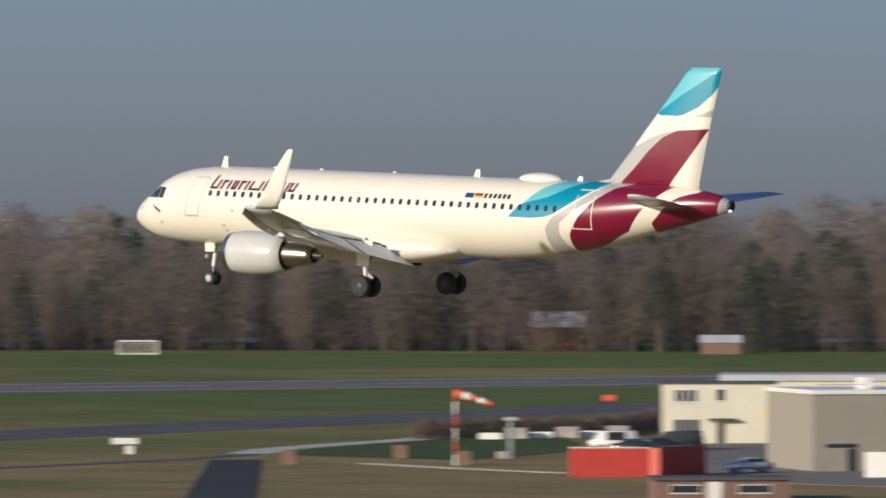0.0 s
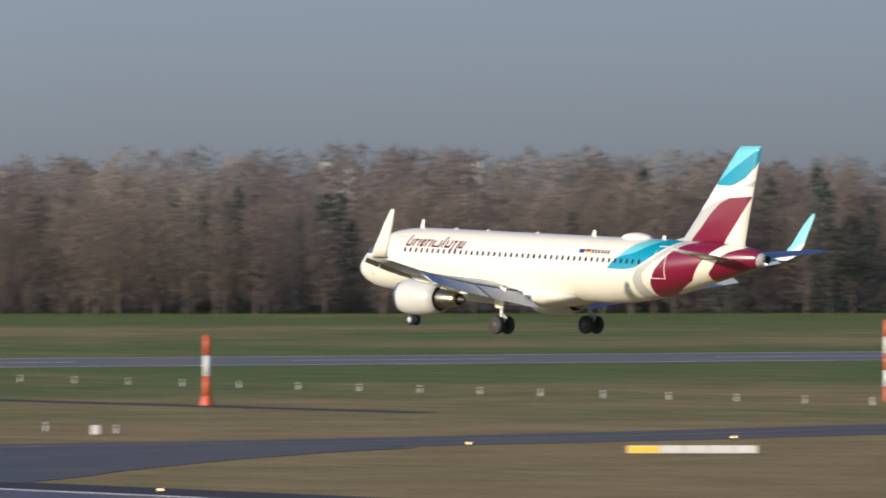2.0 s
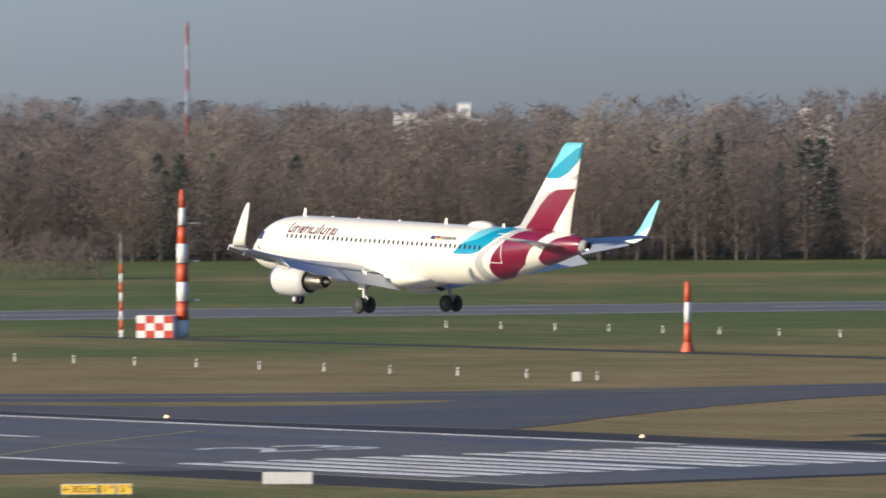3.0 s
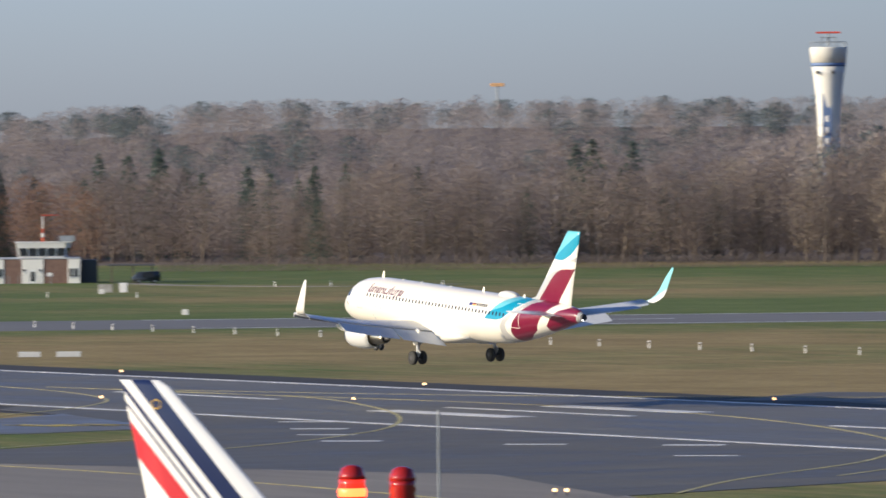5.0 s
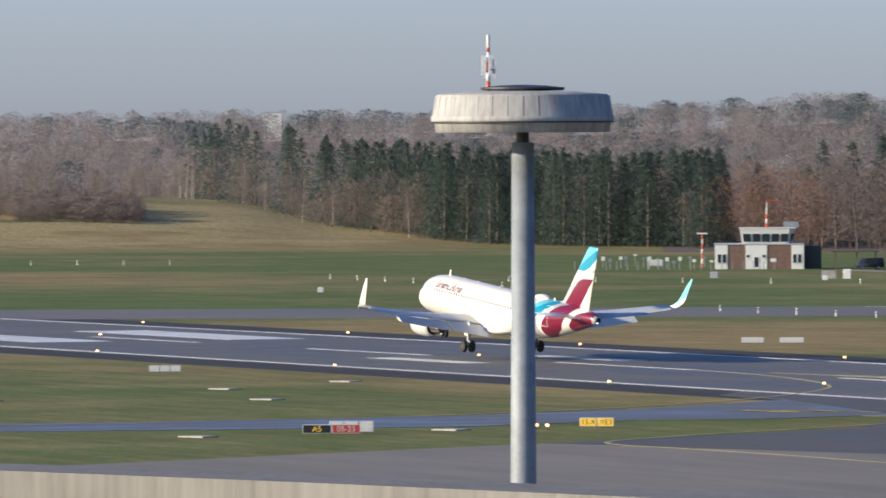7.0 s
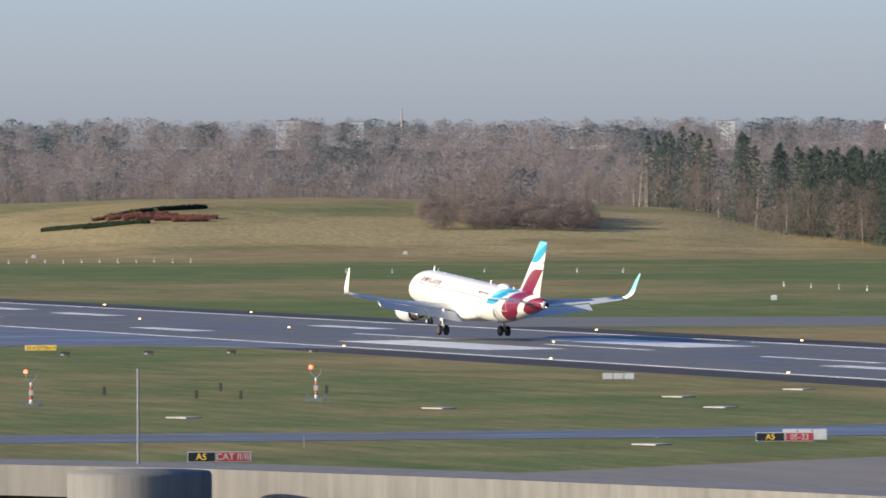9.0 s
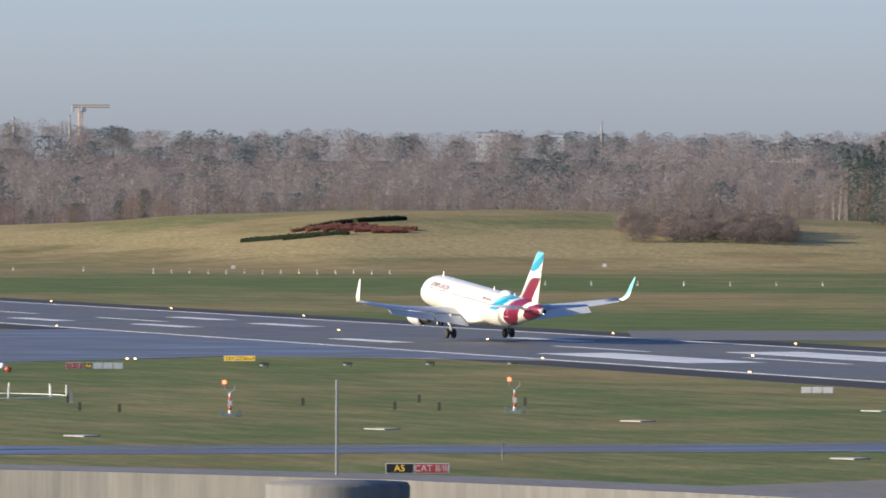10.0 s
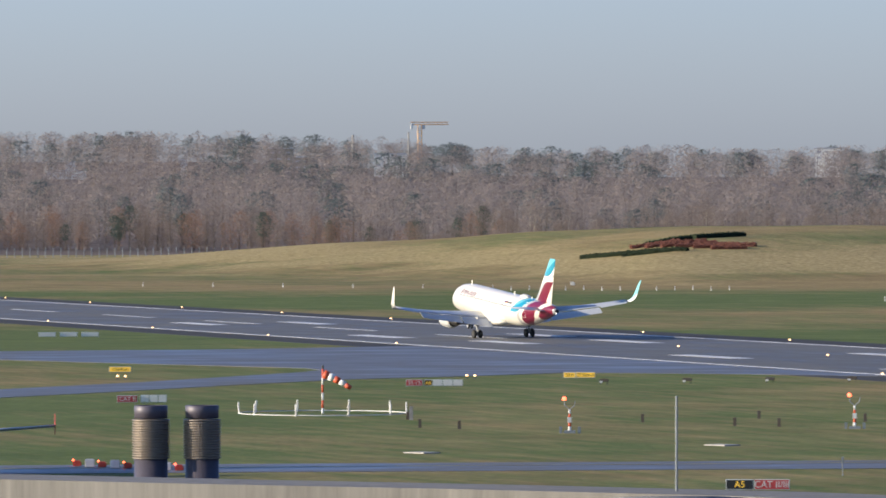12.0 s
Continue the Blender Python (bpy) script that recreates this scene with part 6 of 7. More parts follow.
def crash_station():
    """Low brick building with a glazed lookout on its roof."""
    r = root("lookout_building", face(-1212, 601), "low brick and white panelled building with a glazed lookout", "building")
    part("brick_wall", boxed(0, 15.0, 0.02, 9, -0.2, 4.1), M_BRICK, r, "brown brick wall")
    for x0, x1 in ((0, 2.15), (5.15, 8.8), (12.9, 15.0)):
        part("wall_panel", boxed(x0, x1, -0.06, 0.015, -0.1, 4.05, 0.01), M_PANEL, r, "white wall panel")
    for x in (0.45, 1.3, 13.15, 14.0):
        pane(r, x, x + 0.6, 1.1, 2.5, -0.07)
    part("door", boxed(6.5, 7.5, -0.1, -0.065, 0.0, 2.3, 0.01), M_WHITE, r, "white glazed door")
    part("door_glass", boxed(6.65, 7.35, -0.108, -0.102, 0.35, 2.0), M_GLASS, r)
    for x in (5.3, 8.0):
        pane(r, x, x + 0.55, 2.0, 2.4, -0.07)
    part("plate", boxed(9.4, 10.3, -0.02, 0.016, 1.2, 1.8), M_WHITE, r)
    part("roof_edge", boxed(-0.1, 15.1, -0.12, 9.1, 4.1, 4.32, 0.02), M_GREY, r, "grey roof edge")
    # lookout: walls lean out upwards
    bm = bmesh.new()
    lo = [(4.6, 1.2), (12.4, 1.2), (13.0, 3.0), (13.0, 6.6), (4.6, 6.6)]
    hi = [(4.2, 0.7), (12.6, 0.7), (13.6, 2.9), (13.6, 6.9), (4.2, 6.9)]
    a = [bm.verts.new((x, y, 4.32)) for x, y in lo]
    b = [bm.verts.new((x, y, 6.85)) for x, y in hi]
    for i in range(5):
        j = (i + 1) % 5
        bm.faces.new((a[i], a[j], b[j], b[i]))
    bm.faces.new(list(reversed(a))), bm.faces.new(b)
    bmesh.ops.recalc_face_normals(bm, faces=bm.faces)
    part("lookout", bm, M_PANEL, r, "white lookout with leaning walls")
    for k in range(5):
        x0, x1 = 4.85 + k * 1.55, 6.15 + k * 1.55
        bm = bmesh.new()
        v = [bm.verts.new(q) for q in ((x0, 1.02, 4.6), (x1, 1.02, 4.6), (x1 + (k - 2) * 0.06, 0.78, 5.95), (x0 + (k - 2) * 0.06, 0.78, 5.95))]
        bm.faces.new(v)
        part("lookout_window", bm, M_GLASS, r, "dark leaning lookout pane")
    bm = bmesh.new()
    v = [bm.verts.new(q) for q in ((12.62, 1.6, 4.6), (13.02, 2.9, 4.6), (13.45, 2.85, 5.95), (12.8, 1.3, 5.95))]
    bm.faces.new(v)
    part("lookout_window", bm, M_GLASS, r, "dark leaning lookout pane")
    part("lookout_roof", boxed(4.1, 13.7, 0.6, 7.0, 6.85, 7.0, 0.02), M_PANEL, r)
    part("roof_unit", boxed(11.6, 14.2, 2.5, 5.0, 7.0, 8.0, 0.04), M_GALV, r, "grey roof plant")
    banded(r, "mast_band", 8.75, 2.0, 7.0, 9.2, 0.2, 0.18, 3, 0)
    part("mast_tip", bar((8.75, 2.0, 9.2), (8.75, 2.0, 11.4), 0.11, 0.08), M_WHITE, r)
    part("wind_vane", bar((8.6, 2.0, 11.45), (11.6, 2.0, 11.5), 0.13, 0.05), M_RED, r, "red wind vane")
    # annex is given a near-black colour for the shade on it
    part("annex", boxed(15.05, 18.0, 3.0, 8.0, -0.1, 3.9), M_DARK, r, "annex with its shade put into the dark colour")
    # carport
    r = root("carport", face(-1200, 617.5), "dark timber carport with a flat roof", "carport")
    for x in (0.0, 3.6, 6.8):
        for y in (0, 4):
            part("post", boxed(x, x + 0.25, y, y + 0.25, -0.1, 2.9), M_BARK, r)
    part("roof", boxed(-0.6, 7.4, -0.5, 4.6, 2.9, 3.15, 0.02), M_DARKROOF, r, "dark flat roof")
    car(face(-1194, 621, turn=10), M_CAR_DARK, "black off-road car parked under the carport", True)
    ribbon("drive", [(-1195, 618), (-1160, 612), (-1130, 628), (-1140, 650)], 2.5, 0.03, M_APRON, "pale drive beside the lookout building")
    # boxes before it and the instrument garden beside it
    for x, y, w, h, mat in ((-1118, 573, 2.3, 1.3, M_CONCRETE), (-1116.5, 576, 1.2, 1.5, M_WHITE), (-1133, 561, 1.2, 1.0, M_GREY)):
        e = part("equipment_box", boxed(0, w, 0, 0.9, -0.1, h, 0.03), mat, None, "pale equipment box on the grass")
        e.matrix_world = face(x, y)
        tagged(e, category="box", group="equipment boxes")
    rnd = random.Random(9)
    for k in range(24):
        x, y = polar(63.25 + k * 0.055 + rnd.uniform(0, .03), 1370 + rnd.uniform(-18, 25))
        r = root("weather_instrument", face(x, y), "small pale weather instrument on a post", "instrument", "weather instruments")
        h = rnd.uniform(0.9, 1.7)
        part("post", bar((0, 0, -0.1), (0, 0, h), 0.07, None, 8), M_GALV, r)
        part("head", boxed(-0.3, 0.3, -0.25, 0.25, h, h + rnd.uniform(.25, .7), 0.04), M_SIGNWHITE if k % 2 else M_GALV, r)
    r = root("weather_screen", face(*polar(64.05, 1372)), "white louvred weather screen", "instrument")
    part("screen_box", boxed(-1.3, 1.3, -0.6, 0.6, 0.3, 1.35, 0.03), M_WHITE, r)
    for k in range(5):
        part("louvre", boxed(-1.25, 1.25, -0.66, -0.605, 0.4 + 0.18 * k, 0.5 + 0.18 * k), M_SIGNWHITE, r)
    for x in (-1.1, 1.1):
        part("leg", bar((x, 0, -0.1), (x, 0, 0.32), 0.06, None, 6), M_WHITE, r)
    # fence of thin posts
    for k in range(20):
        x, y = polar(63.2 + k * 0.075, 1345)
        e = part("fence_post", bar((0, 0, -0.1), (0, 0, 1.5), 0.06, None, 6), M_GALV, None, "thin grey garden fence post")
        e.matrix_world = face(x, y)
        tagged(e, category="post", group="garden fence posts")


crash_station()


def control_tower():
    r = root("control_tower", face(-1435.5, 909.8), "pale concrete tower widening towards its top, above the trees", "tower")
    part("shaft", turned([(2.9, -0.5), (2.4, 10), (2.25, 20), (2.4, 28), (2.75, 33), (3.3, 37.5), (3.6, 39.2)], 32), M_TOWER, r, "", True)
    part("window_band", turned([(3.62, 39.2), (3.72, 40.0)], 32), M_BLUEPANEL, r, "dark window band", True)
    part("crown", turned([(3.74, 40.0), (3.95, 43.0), (3.95, 43.3), (3.6, 43.3)], 32), M_TOWER, r, "", True)
    bm = bmesh.new()
    for k in range(24):
        t0, t1 = 2 * math.pi * k / 24, 2 * math.pi * (k + 1) / 24
        bar((3.8 * math.cos(t0), 3.8 * math.sin(t0), 43.3), (3.8 * math.cos(t0), 3.8 * math.sin(t0), 44.4), 0.05, None, 4, bm)
        bar((3.8 * math.cos(t0), 3.8 * math.sin(t0), 44.4), (3.8 * math.cos(t1), 3.8 * math.sin(t1), 44.4), 0.05, None, 4, bm)
    part("railing", bm, M_GALV, r, "thin roof railing")
    for x, y in ((-1.7, -1), (1.7, -1), (-1.7, 1.5), (1.7, 1.5)):
        part("scaffold_leg", bar((x, y, 43.3), (x * 0.8, y * 0.8, 45.4), 0.1, None, 6), M_GALV, r)
    part("scaffold_deck", boxed(-1.7, 1.7, -1.2, 1.6, 45.3, 45.45), M_GALV, r)
    part("radar_stem", bar((0, 0, 43.3), (0, 0, 46.2), 0.25, 0.2), M_GALV, r)
    part("radar_aerial", boxed(-2.6, 2.6, -0.25, 0.25, 46.2, 46.6, 0.08), M_RED, r, "red radar aerial")
    part("banner", boxed(-1.35, 0.55, -2.56, -2.40, 12.0, 33.5, 0.02), M_BLUEPANEL, r, "tall blue banner")
    for k in range(6):
        part("banner_mark", boxed(-0.8, -0.1, -2.585, -2.565, 15.5 + 2.4 * k, 16.8 + 2.4 * k), M_SIGNWHITE, r, "pale bar")
    for t in (-0.6, 0.25):
        part("port", boxed(t * 4 - 0.3, t * 4 + 0.3, -3.36, -2.9, 37.6, 38.3), M_DARK, r)
    # bushes stand for dark fence and hedge shadow line at the far field edge
    wood("field_hedge", [("bush", *polar(62.4 - 0.07 * k, 1470 + (k % 4) * 3), 2.4, 1.3) for k in range(80)], "low hedge along the far field edge, its bushes also standing for its shadow line")


control_tower()


M_JIB = surface("pale_orange_paint", (0.62, 0.36, 0.17), 0.5, vary=0.15)


def site_crane(x, y, top, jib, turn, label):
    r = root("tower_crane", face(x, y, turn=turn), label, "crane")
    z0, tail = 0.0, min(12, jib * 0.3)
    bm = bmesh.new()
    for k in range(4):
        a, b = ((-1, -1), (1, -1), (1, 1), (-1, 1))[k], ((1, -1), (1, 1), (-1, 1), (-1, -1))[k]
        bar((*a, z0), (*a, top), 0.22, None, 5, bm)
        for i in range(int(top / 3)):
            bar((*a, i * 3), (*b, i * 3 + 3), 0.12, None, 4, bm)
    part("crane_mast", bm, M_JIB, r, "pale orange lattice mast")
    bm = bmesh.new()
    n = int((jib + tail) / 2.5)
    for i in range(n):
        x0, x1 = -tail + i * 2.5, -tail + (i + 1) * 2.5
        for yy in (-0.7, 0.7):
            bar((x0, yy, top), (x1, yy, top), 0.2, None, 4, bm)
        bar((x0, 0, top + 1.3), (x1, 0, top + 1.3), 0.2, None, 4, bm)
        bar((x0, -0.7, top), ((x0 + x1) / 2, 0, top + 1.3), 0.12, None, 4, bm)
        bar(((x0 + x1) / 2, 0, top + 1.3), (x1, 0.7, top), 0.12, None, 4, bm)
    part("jib", bm, M_JIB, r, "pale orange lattice jib")
    part("counterweight", boxed(-tail, -tail * 0.75, -1, 1, top - 2.2, top + 0.6, 0.1), M_PANEL, r, "pale counterweight")
    part("cab", boxed(0.9, 2.8, -1, 1, top - 2.4, top - 0.3, 0.1), M_WHITE, r, "white cab")


site_crane(-1816, 1861, 40 - ground_z(-1816, 1861), 44, 6, "orange tower crane above the distant wood")
site_crane(-4108 * 0.98, 1270 * 0.98, 51.5 - ground_z(-4025, 1245), 16, 4, "small yellow tower crane on the horizon")


def far_house(a, d, w, z0, h, label, steps=1, dark=False):
    """A distant block: walls, roof, rows of windows."""
    x, y = polar(a, d)
    g = ground_z(x, y)
    r = root("apartment_block", face(x, y), label, "building", "distant buildings")
    for s in range(steps):
        u0, u1 = w * s / steps, w * (s + 1) / steps - 0.3
        hh = z0 - g + h * (1 - 0.3 * (s % 2))
        part("wall", boxed(u0, u1, 0, 12, -3, hh), M_TAUPE if dark else M_PANEL, r)
        part("roof", boxed(u0 - 0.2, u1 + 0.2, -0.2, 12.2, hh, hh + 0.5), M_ROOF, r)
        n = max(1, int((u1 - u0) / 4))
        for k in range(n):
            for q in range(2):
                part("window", boxed(u0 + 1 + k * 4, u0 + 3.2 + k * 4, -0.08, -0.01, hh - 2.3 - 3.2 * q, hh - 1.3 - 3.2 * q), M_GREY, r)


for a, d, w, z0, h, lab, st, dk in (
        (53.5, 2300, 27, 25, 6.3, "white flat-roofed block above the distant trees", 4, False), (53.04, 2320, 4, 24, 10.2, "pale stair tower above the distant trees", 1, False),
        (50.6, 2350, 11, 25, 7.3, "white block above the distant trees", 2, False), (49.6, 2380, 7, 25, 7.5, "white block above the distant trees", 1, False),
        (46.0, 2300, 10, 25, 6.5, "white block above the distant trees", 1, False),
        (70.0, 4300, 14, 30, 13.5, "white block on the horizon", 1, False), (69.5, 4350, 10, 30, 13, "white block on the horizon", 1, False),
        (67.9, 4300, 22, 30, 10, "white block on the horizon", 2, False), (66.85, 4200, 10, 30, 12.5, "red and white block on the horizon", 1, False),
        (75.51, 3500, 19, 22, 12.6, "cream stepped building among distant trees", 4, False), (74.53, 3600, 3, 22, 13.8, "pale slender chimney tower", 1, False),
        (73.91, 4000, 26, 28, 14.5, "long grey block with roof plant on the horizon", 2, True), (73.15, 3800, 16, 28, 11, "pale yellow shed roof among trees", 1, False)):
    far_house(a, d, w, z0 - (4.5 if a > 66 else 0), h, lab, st, dk)
for a, d, h, lab in ((73.3, 3900, 44, "thin dark chimney on the horizon"), (72.9, 3950, 45.5, "thin grey mast on the horizon"), (69.1, 4200, 44.5, "thin red and white mast on the horizon")):
    x, y = polar(a, d)
    e = part("chimney", turned([(0.6, 0), (0.35, h - ground_z(x, y)), (0.6, h + 0.4 - ground_z(x, y))], 12), M_CONCRETE, None, lab)
    e.matrix_world = face(x, y)
    tagged(e, category="chimney")
x, y = polar(60.0, 4400)
r = root("radar_dish", face(x, y), "small orange radar aerial above the wooded ridge", "radar")
part("stem", bar((0, 0, -1), (0, 0, 58.6 - ground_z(x, y)), 0.7, 0.5), M_GALV, r)
part("aerial", boxed(-3.9, 3.9, -0.7, 0.7, 58.4 - ground_z(x, y), 60.3 - ground_z(x, y), 0.25), M_JIB, r, "orange aerial")


# ---- clipped hedges on the mound, planted as a figure
def hedge(p, q, wide, high, mat, label):
    middle = Vector((-1680, 578))
    p, q = middle + (Vector(p) - middle) * 0.76, middle + (Vector(q) - middle) * 0.76
    wide, high = wide * 0.85, high * 0.8
    n = max(3, int((q - p).length / 1.2))
    side = Vector((-(q - p).y, (q - p).x)).normalized() * wide / 2
    rnd = random.Random(int(p.x * 7 + q.y * 3))
    bm = bmesh.new()
    rows = []
    for i in range(n + 1):
        c = p + (q - p) * i / n
        z = ground_z(c.x, c.y)
        row = []
        for s, h in ((-1, -0.3), (-1.05, high * 0.6), (-0.8, high), (0, high * 1.05), (0.8, high), (1.05, high * 0.6), (1, -0.3)):
            w = c + side * s * rnd.uniform(.85, 1.1)
            row.append(bm.verts.new((w.x, w.y, z + h * rnd.uniform(.88, 1.1))))
        rows.append(row)
    for a, b in zip(rows, rows[1:]):
        for i in range(6):
            bm.faces.new((a[i], a[i + 1], b[i + 1], b[i]))
    bm.faces.new(list(reversed(rows[0]))), bm.faces.new(rows[-1])
    # leaf tufts standing out of the clipped faces
    for k in range(n * 26):
        c = p + (q - p) * rnd.random() + side * rnd.uniform(-1.05, 1.05)
        z = ground_z(c.x, c.y) + high * rnd.uniform(0.2, 1.05)
        v = Vector((c.x, c.y, z))
        d = Vector((rnd.gauss(0, 1), rnd.gauss(0, 1), rnd.gauss(0.5, 1))).normalized() * 0.4
        e = d.orthogonal() * 0.5
        bm.faces.new([bm.verts.new(v - e), bm.verts.new(v + e), bm.verts.new(v + d)])
    tagged(part("hedge", bm, mat, None, label), category="hedge", group="figure of clipped hedges")


G_LAB, R_LAB = "long clipped dark green hedge on the mound", "clipped rust-brown hedge on the mound"
hedge((-1674, 548), (-1656, 568), 2.4, 1.0, M_GREENHEDGE, G_LAB)
hedge((-1660, 556), (-1649, 572), 2.2, 0.9, M_GREENHEDGE, G_LAB)
hedge((-1690, 573), (-1700, 590), 2.4, 1.0, M_GREENHEDGE, G_LAB)
hedge((-1702, 592), (-1712, 611), 2.4, 1.1, M_GREENHEDGE, G_LAB)
for (x0, y0), (x1, y1) in (((-1689, 568), (-1686, 582)), ((-1681, 570), (-1679, 588)), ((-1673, 572), (-1670, 588)), ((-1666, 574), (-1661, 592)), ((-1659, 577), (-1655, 590)), ((-1663, 586), (-1658, 596)), ((-1652, 580), (-1649, 590))):
    hedge((x0, y0), (x1, y1), 3.0, 0.9, M_RUSTHEDGE, R_LAB)
# thicket on the mound, round bush on the field
rnd = random.Random(12)
wood("mound_thicket", [("bush", *polar(rnd.uniform(67.75, 68.95), rnd.uniform(1735, 1795)), rnd.uniform(3.0, 4.6), 1.5) for k in range(130)], "dark leafless thicket on the mound")
for k in range(9):
    x, y = polar(55.6 + 0.09 * k, 1318 + (k % 3) * 6)
    plant("bush", k, x, y, 7.4 - abs(k - 4) * 0.5, k * 40, "wide rounded leafless bush standing on the grass", "bush", 0.75, "clump of round bushes")
# fence posts at the foot of the far wood
for k in range(36):
    x, y = polar(76.1 - 0.055 * k, 2110)
    e = part("fence_post", bar((0, 0, -0.2), (0, 0, 2.6), 0.10, None, 6), M_GALV, None, "thin grey field fence post before the wood")
    e.matrix_world = face(x, y)
    tagged(e, category="post", group="field fence posts")


# ---- foreground: lamp mast, parked tail, roof edge, beacons, flues
def lamp_mast():
    x, y = polar(64.995, 200)
    r = root("apron_light_mast", face(x, y), "tall grey steel apron mast with a wide drum-shaped head", "mast")
    part("pole", turned([(0.62, -0.1), (0.60, 0.4), (0.36, 0.5), (0.325, 12.5), (0.275, 21.2)], 28), M_GALV, r, "galvanised pole", True)
    part("neck", turned([(0.16, 21.15), (0.16, 21.5)], 20), M_DARK, r)
    head = part("head_drum", turned([(0.3, 21.46), (2.17, 21.45), (2.2, 21.68), (2.26, 21.70), (2.29, 21.74), (2.29, 21.84), (2.25, 21.86), (2.17, 22.36), (2.1, 22.40), (1.3, 22.47), (0.3, 22.5)], 64), M_DRUM, r, "weathered sheet-metal drum", True)
    part("rim_groove", turned([(2.215, 21.685), (2.305, 21.695), (2.305, 21.72), (2.215, 21.73)], 64), M_DARK, head, "dark rim groove")
    part("top_lid", turned([(1.0, 22.5), (1.05, 22.53), (1.05, 22.57), (0.6, 22.62), (0.1, 22.64)], 40), M_DARK, head, "dark lid")
    for k in range(36):
        o = part("drum_seam", boxed(-0.005, 0.005, -0.009, 0.009, -0.24, 0.24), M_DRUM, head)
        o.matrix_local = pose(0, 0, 0, 0, 0, k * 10) @ Matrix.Translation((2.212, 0, 22.11)) @ pose(0, 0, 0, 0, -9.1, 0)



def streaked(name, lo, hi):
    m, nt, b = nodes_of(name)
    s = cloud(nt, coords(nt, (6, 6, 0.35)), 1.5, 5, 0.7)
    g = cloud(nt, coords(nt), 1.2, 4)
    k = calc(nt, "ADD", calc(nt, "MULTIPLY", s, 0.65), calc(nt, "MULTIPLY", g, 0.35))
    nt.links.new(ramp(nt, k, [(0.3, lo), (0.68, hi)]), b.inputs["Base Color"])
    b.inputs["Roughness"].default_value = 0.8
    relief(nt, b, s, 0.25, 0.01)
    return m


M_DRUM = streaked("streaked_zinc", (0.22, 0.21, 0.195), (0.52, 0.505, 0.47))
M_WALL = streaked("streaked_concrete", (0.105, 0.099, 0.09), (0.225, 0.213, 0.192))
lamp_mast()


def cell_mast():
    x, y = polar(65.24, 4300)
    r = root("cell_mast", face(x, y), "tall red and white cell mast with white panel aerials", "mast")
    g = ground_z(x, y)
    banded(r, "band", 0, 0, -1, 76 - g, 1.5, 0.8, 10, 1)
    for k in range(9):
        t = 2 * math.pi * k / 9
        cx, cy = 3.5 * math.cos(t), 3.5 * math.sin(t)
        part("panel_aerial", boxed(cx - 0.5, cx + 0.5, cy - 0.35, cy + 0.35, 56.5 - g + 1.8 * (k % 3), 67 - g + 1.8 * (k % 2), 0.08), M_WHITE, r, "white panel aerial")
    part("ring", turned([(3.7, 61 - g), (3.7, 61.6 - g)], 20), M_GALV, r)
    part("tip", turned([(0.85, 73 - g), (0.85, 80 - g)], 12), M_SIGNWHITE, r)


cell_mast()


def stripes_material():
    m, nt, b = nodes_of("striped_fin_paint")
    c = nt.nodes.new("ShaderNodeTexCoord")
    sep = nt.nodes.new("ShaderNodeSeparateXYZ")
    nt.links.new(c.outputs["Object"], sep.inputs[0])
    # distance behind the leading edge
    s = calc(nt, "SUBTRACT", calc(nt, "ADD", sep.outputs[0], 17.71), calc(nt, "ADD", calc(nt, "MULTIPLY", calc(nt, "SUBTRACT", sep.outputs[2], 6.2), 0.815), 29.95))
    W, N, R = (0.78, 0.77, 0.74), (0.012, 0.022, 0.075), (0.55, 0.035, 0.045)
    f = calc(nt, "DIVIDE", s, 6.0)
    col = ramp(nt, f, [(0.0, W), (0.95 / 6, N), (1.85 / 6, W), (2.3 / 6, N), (2.55 / 6, W), (2.78 / 6, N), (2.9 / 6, W), (3.28 / 6, R), (4.2 / 6, W)], "CONSTANT")
    nt.links.new(col, b.inputs["Base Color"])
    b.inputs["Roughness"].default_value = 0.3
    return m


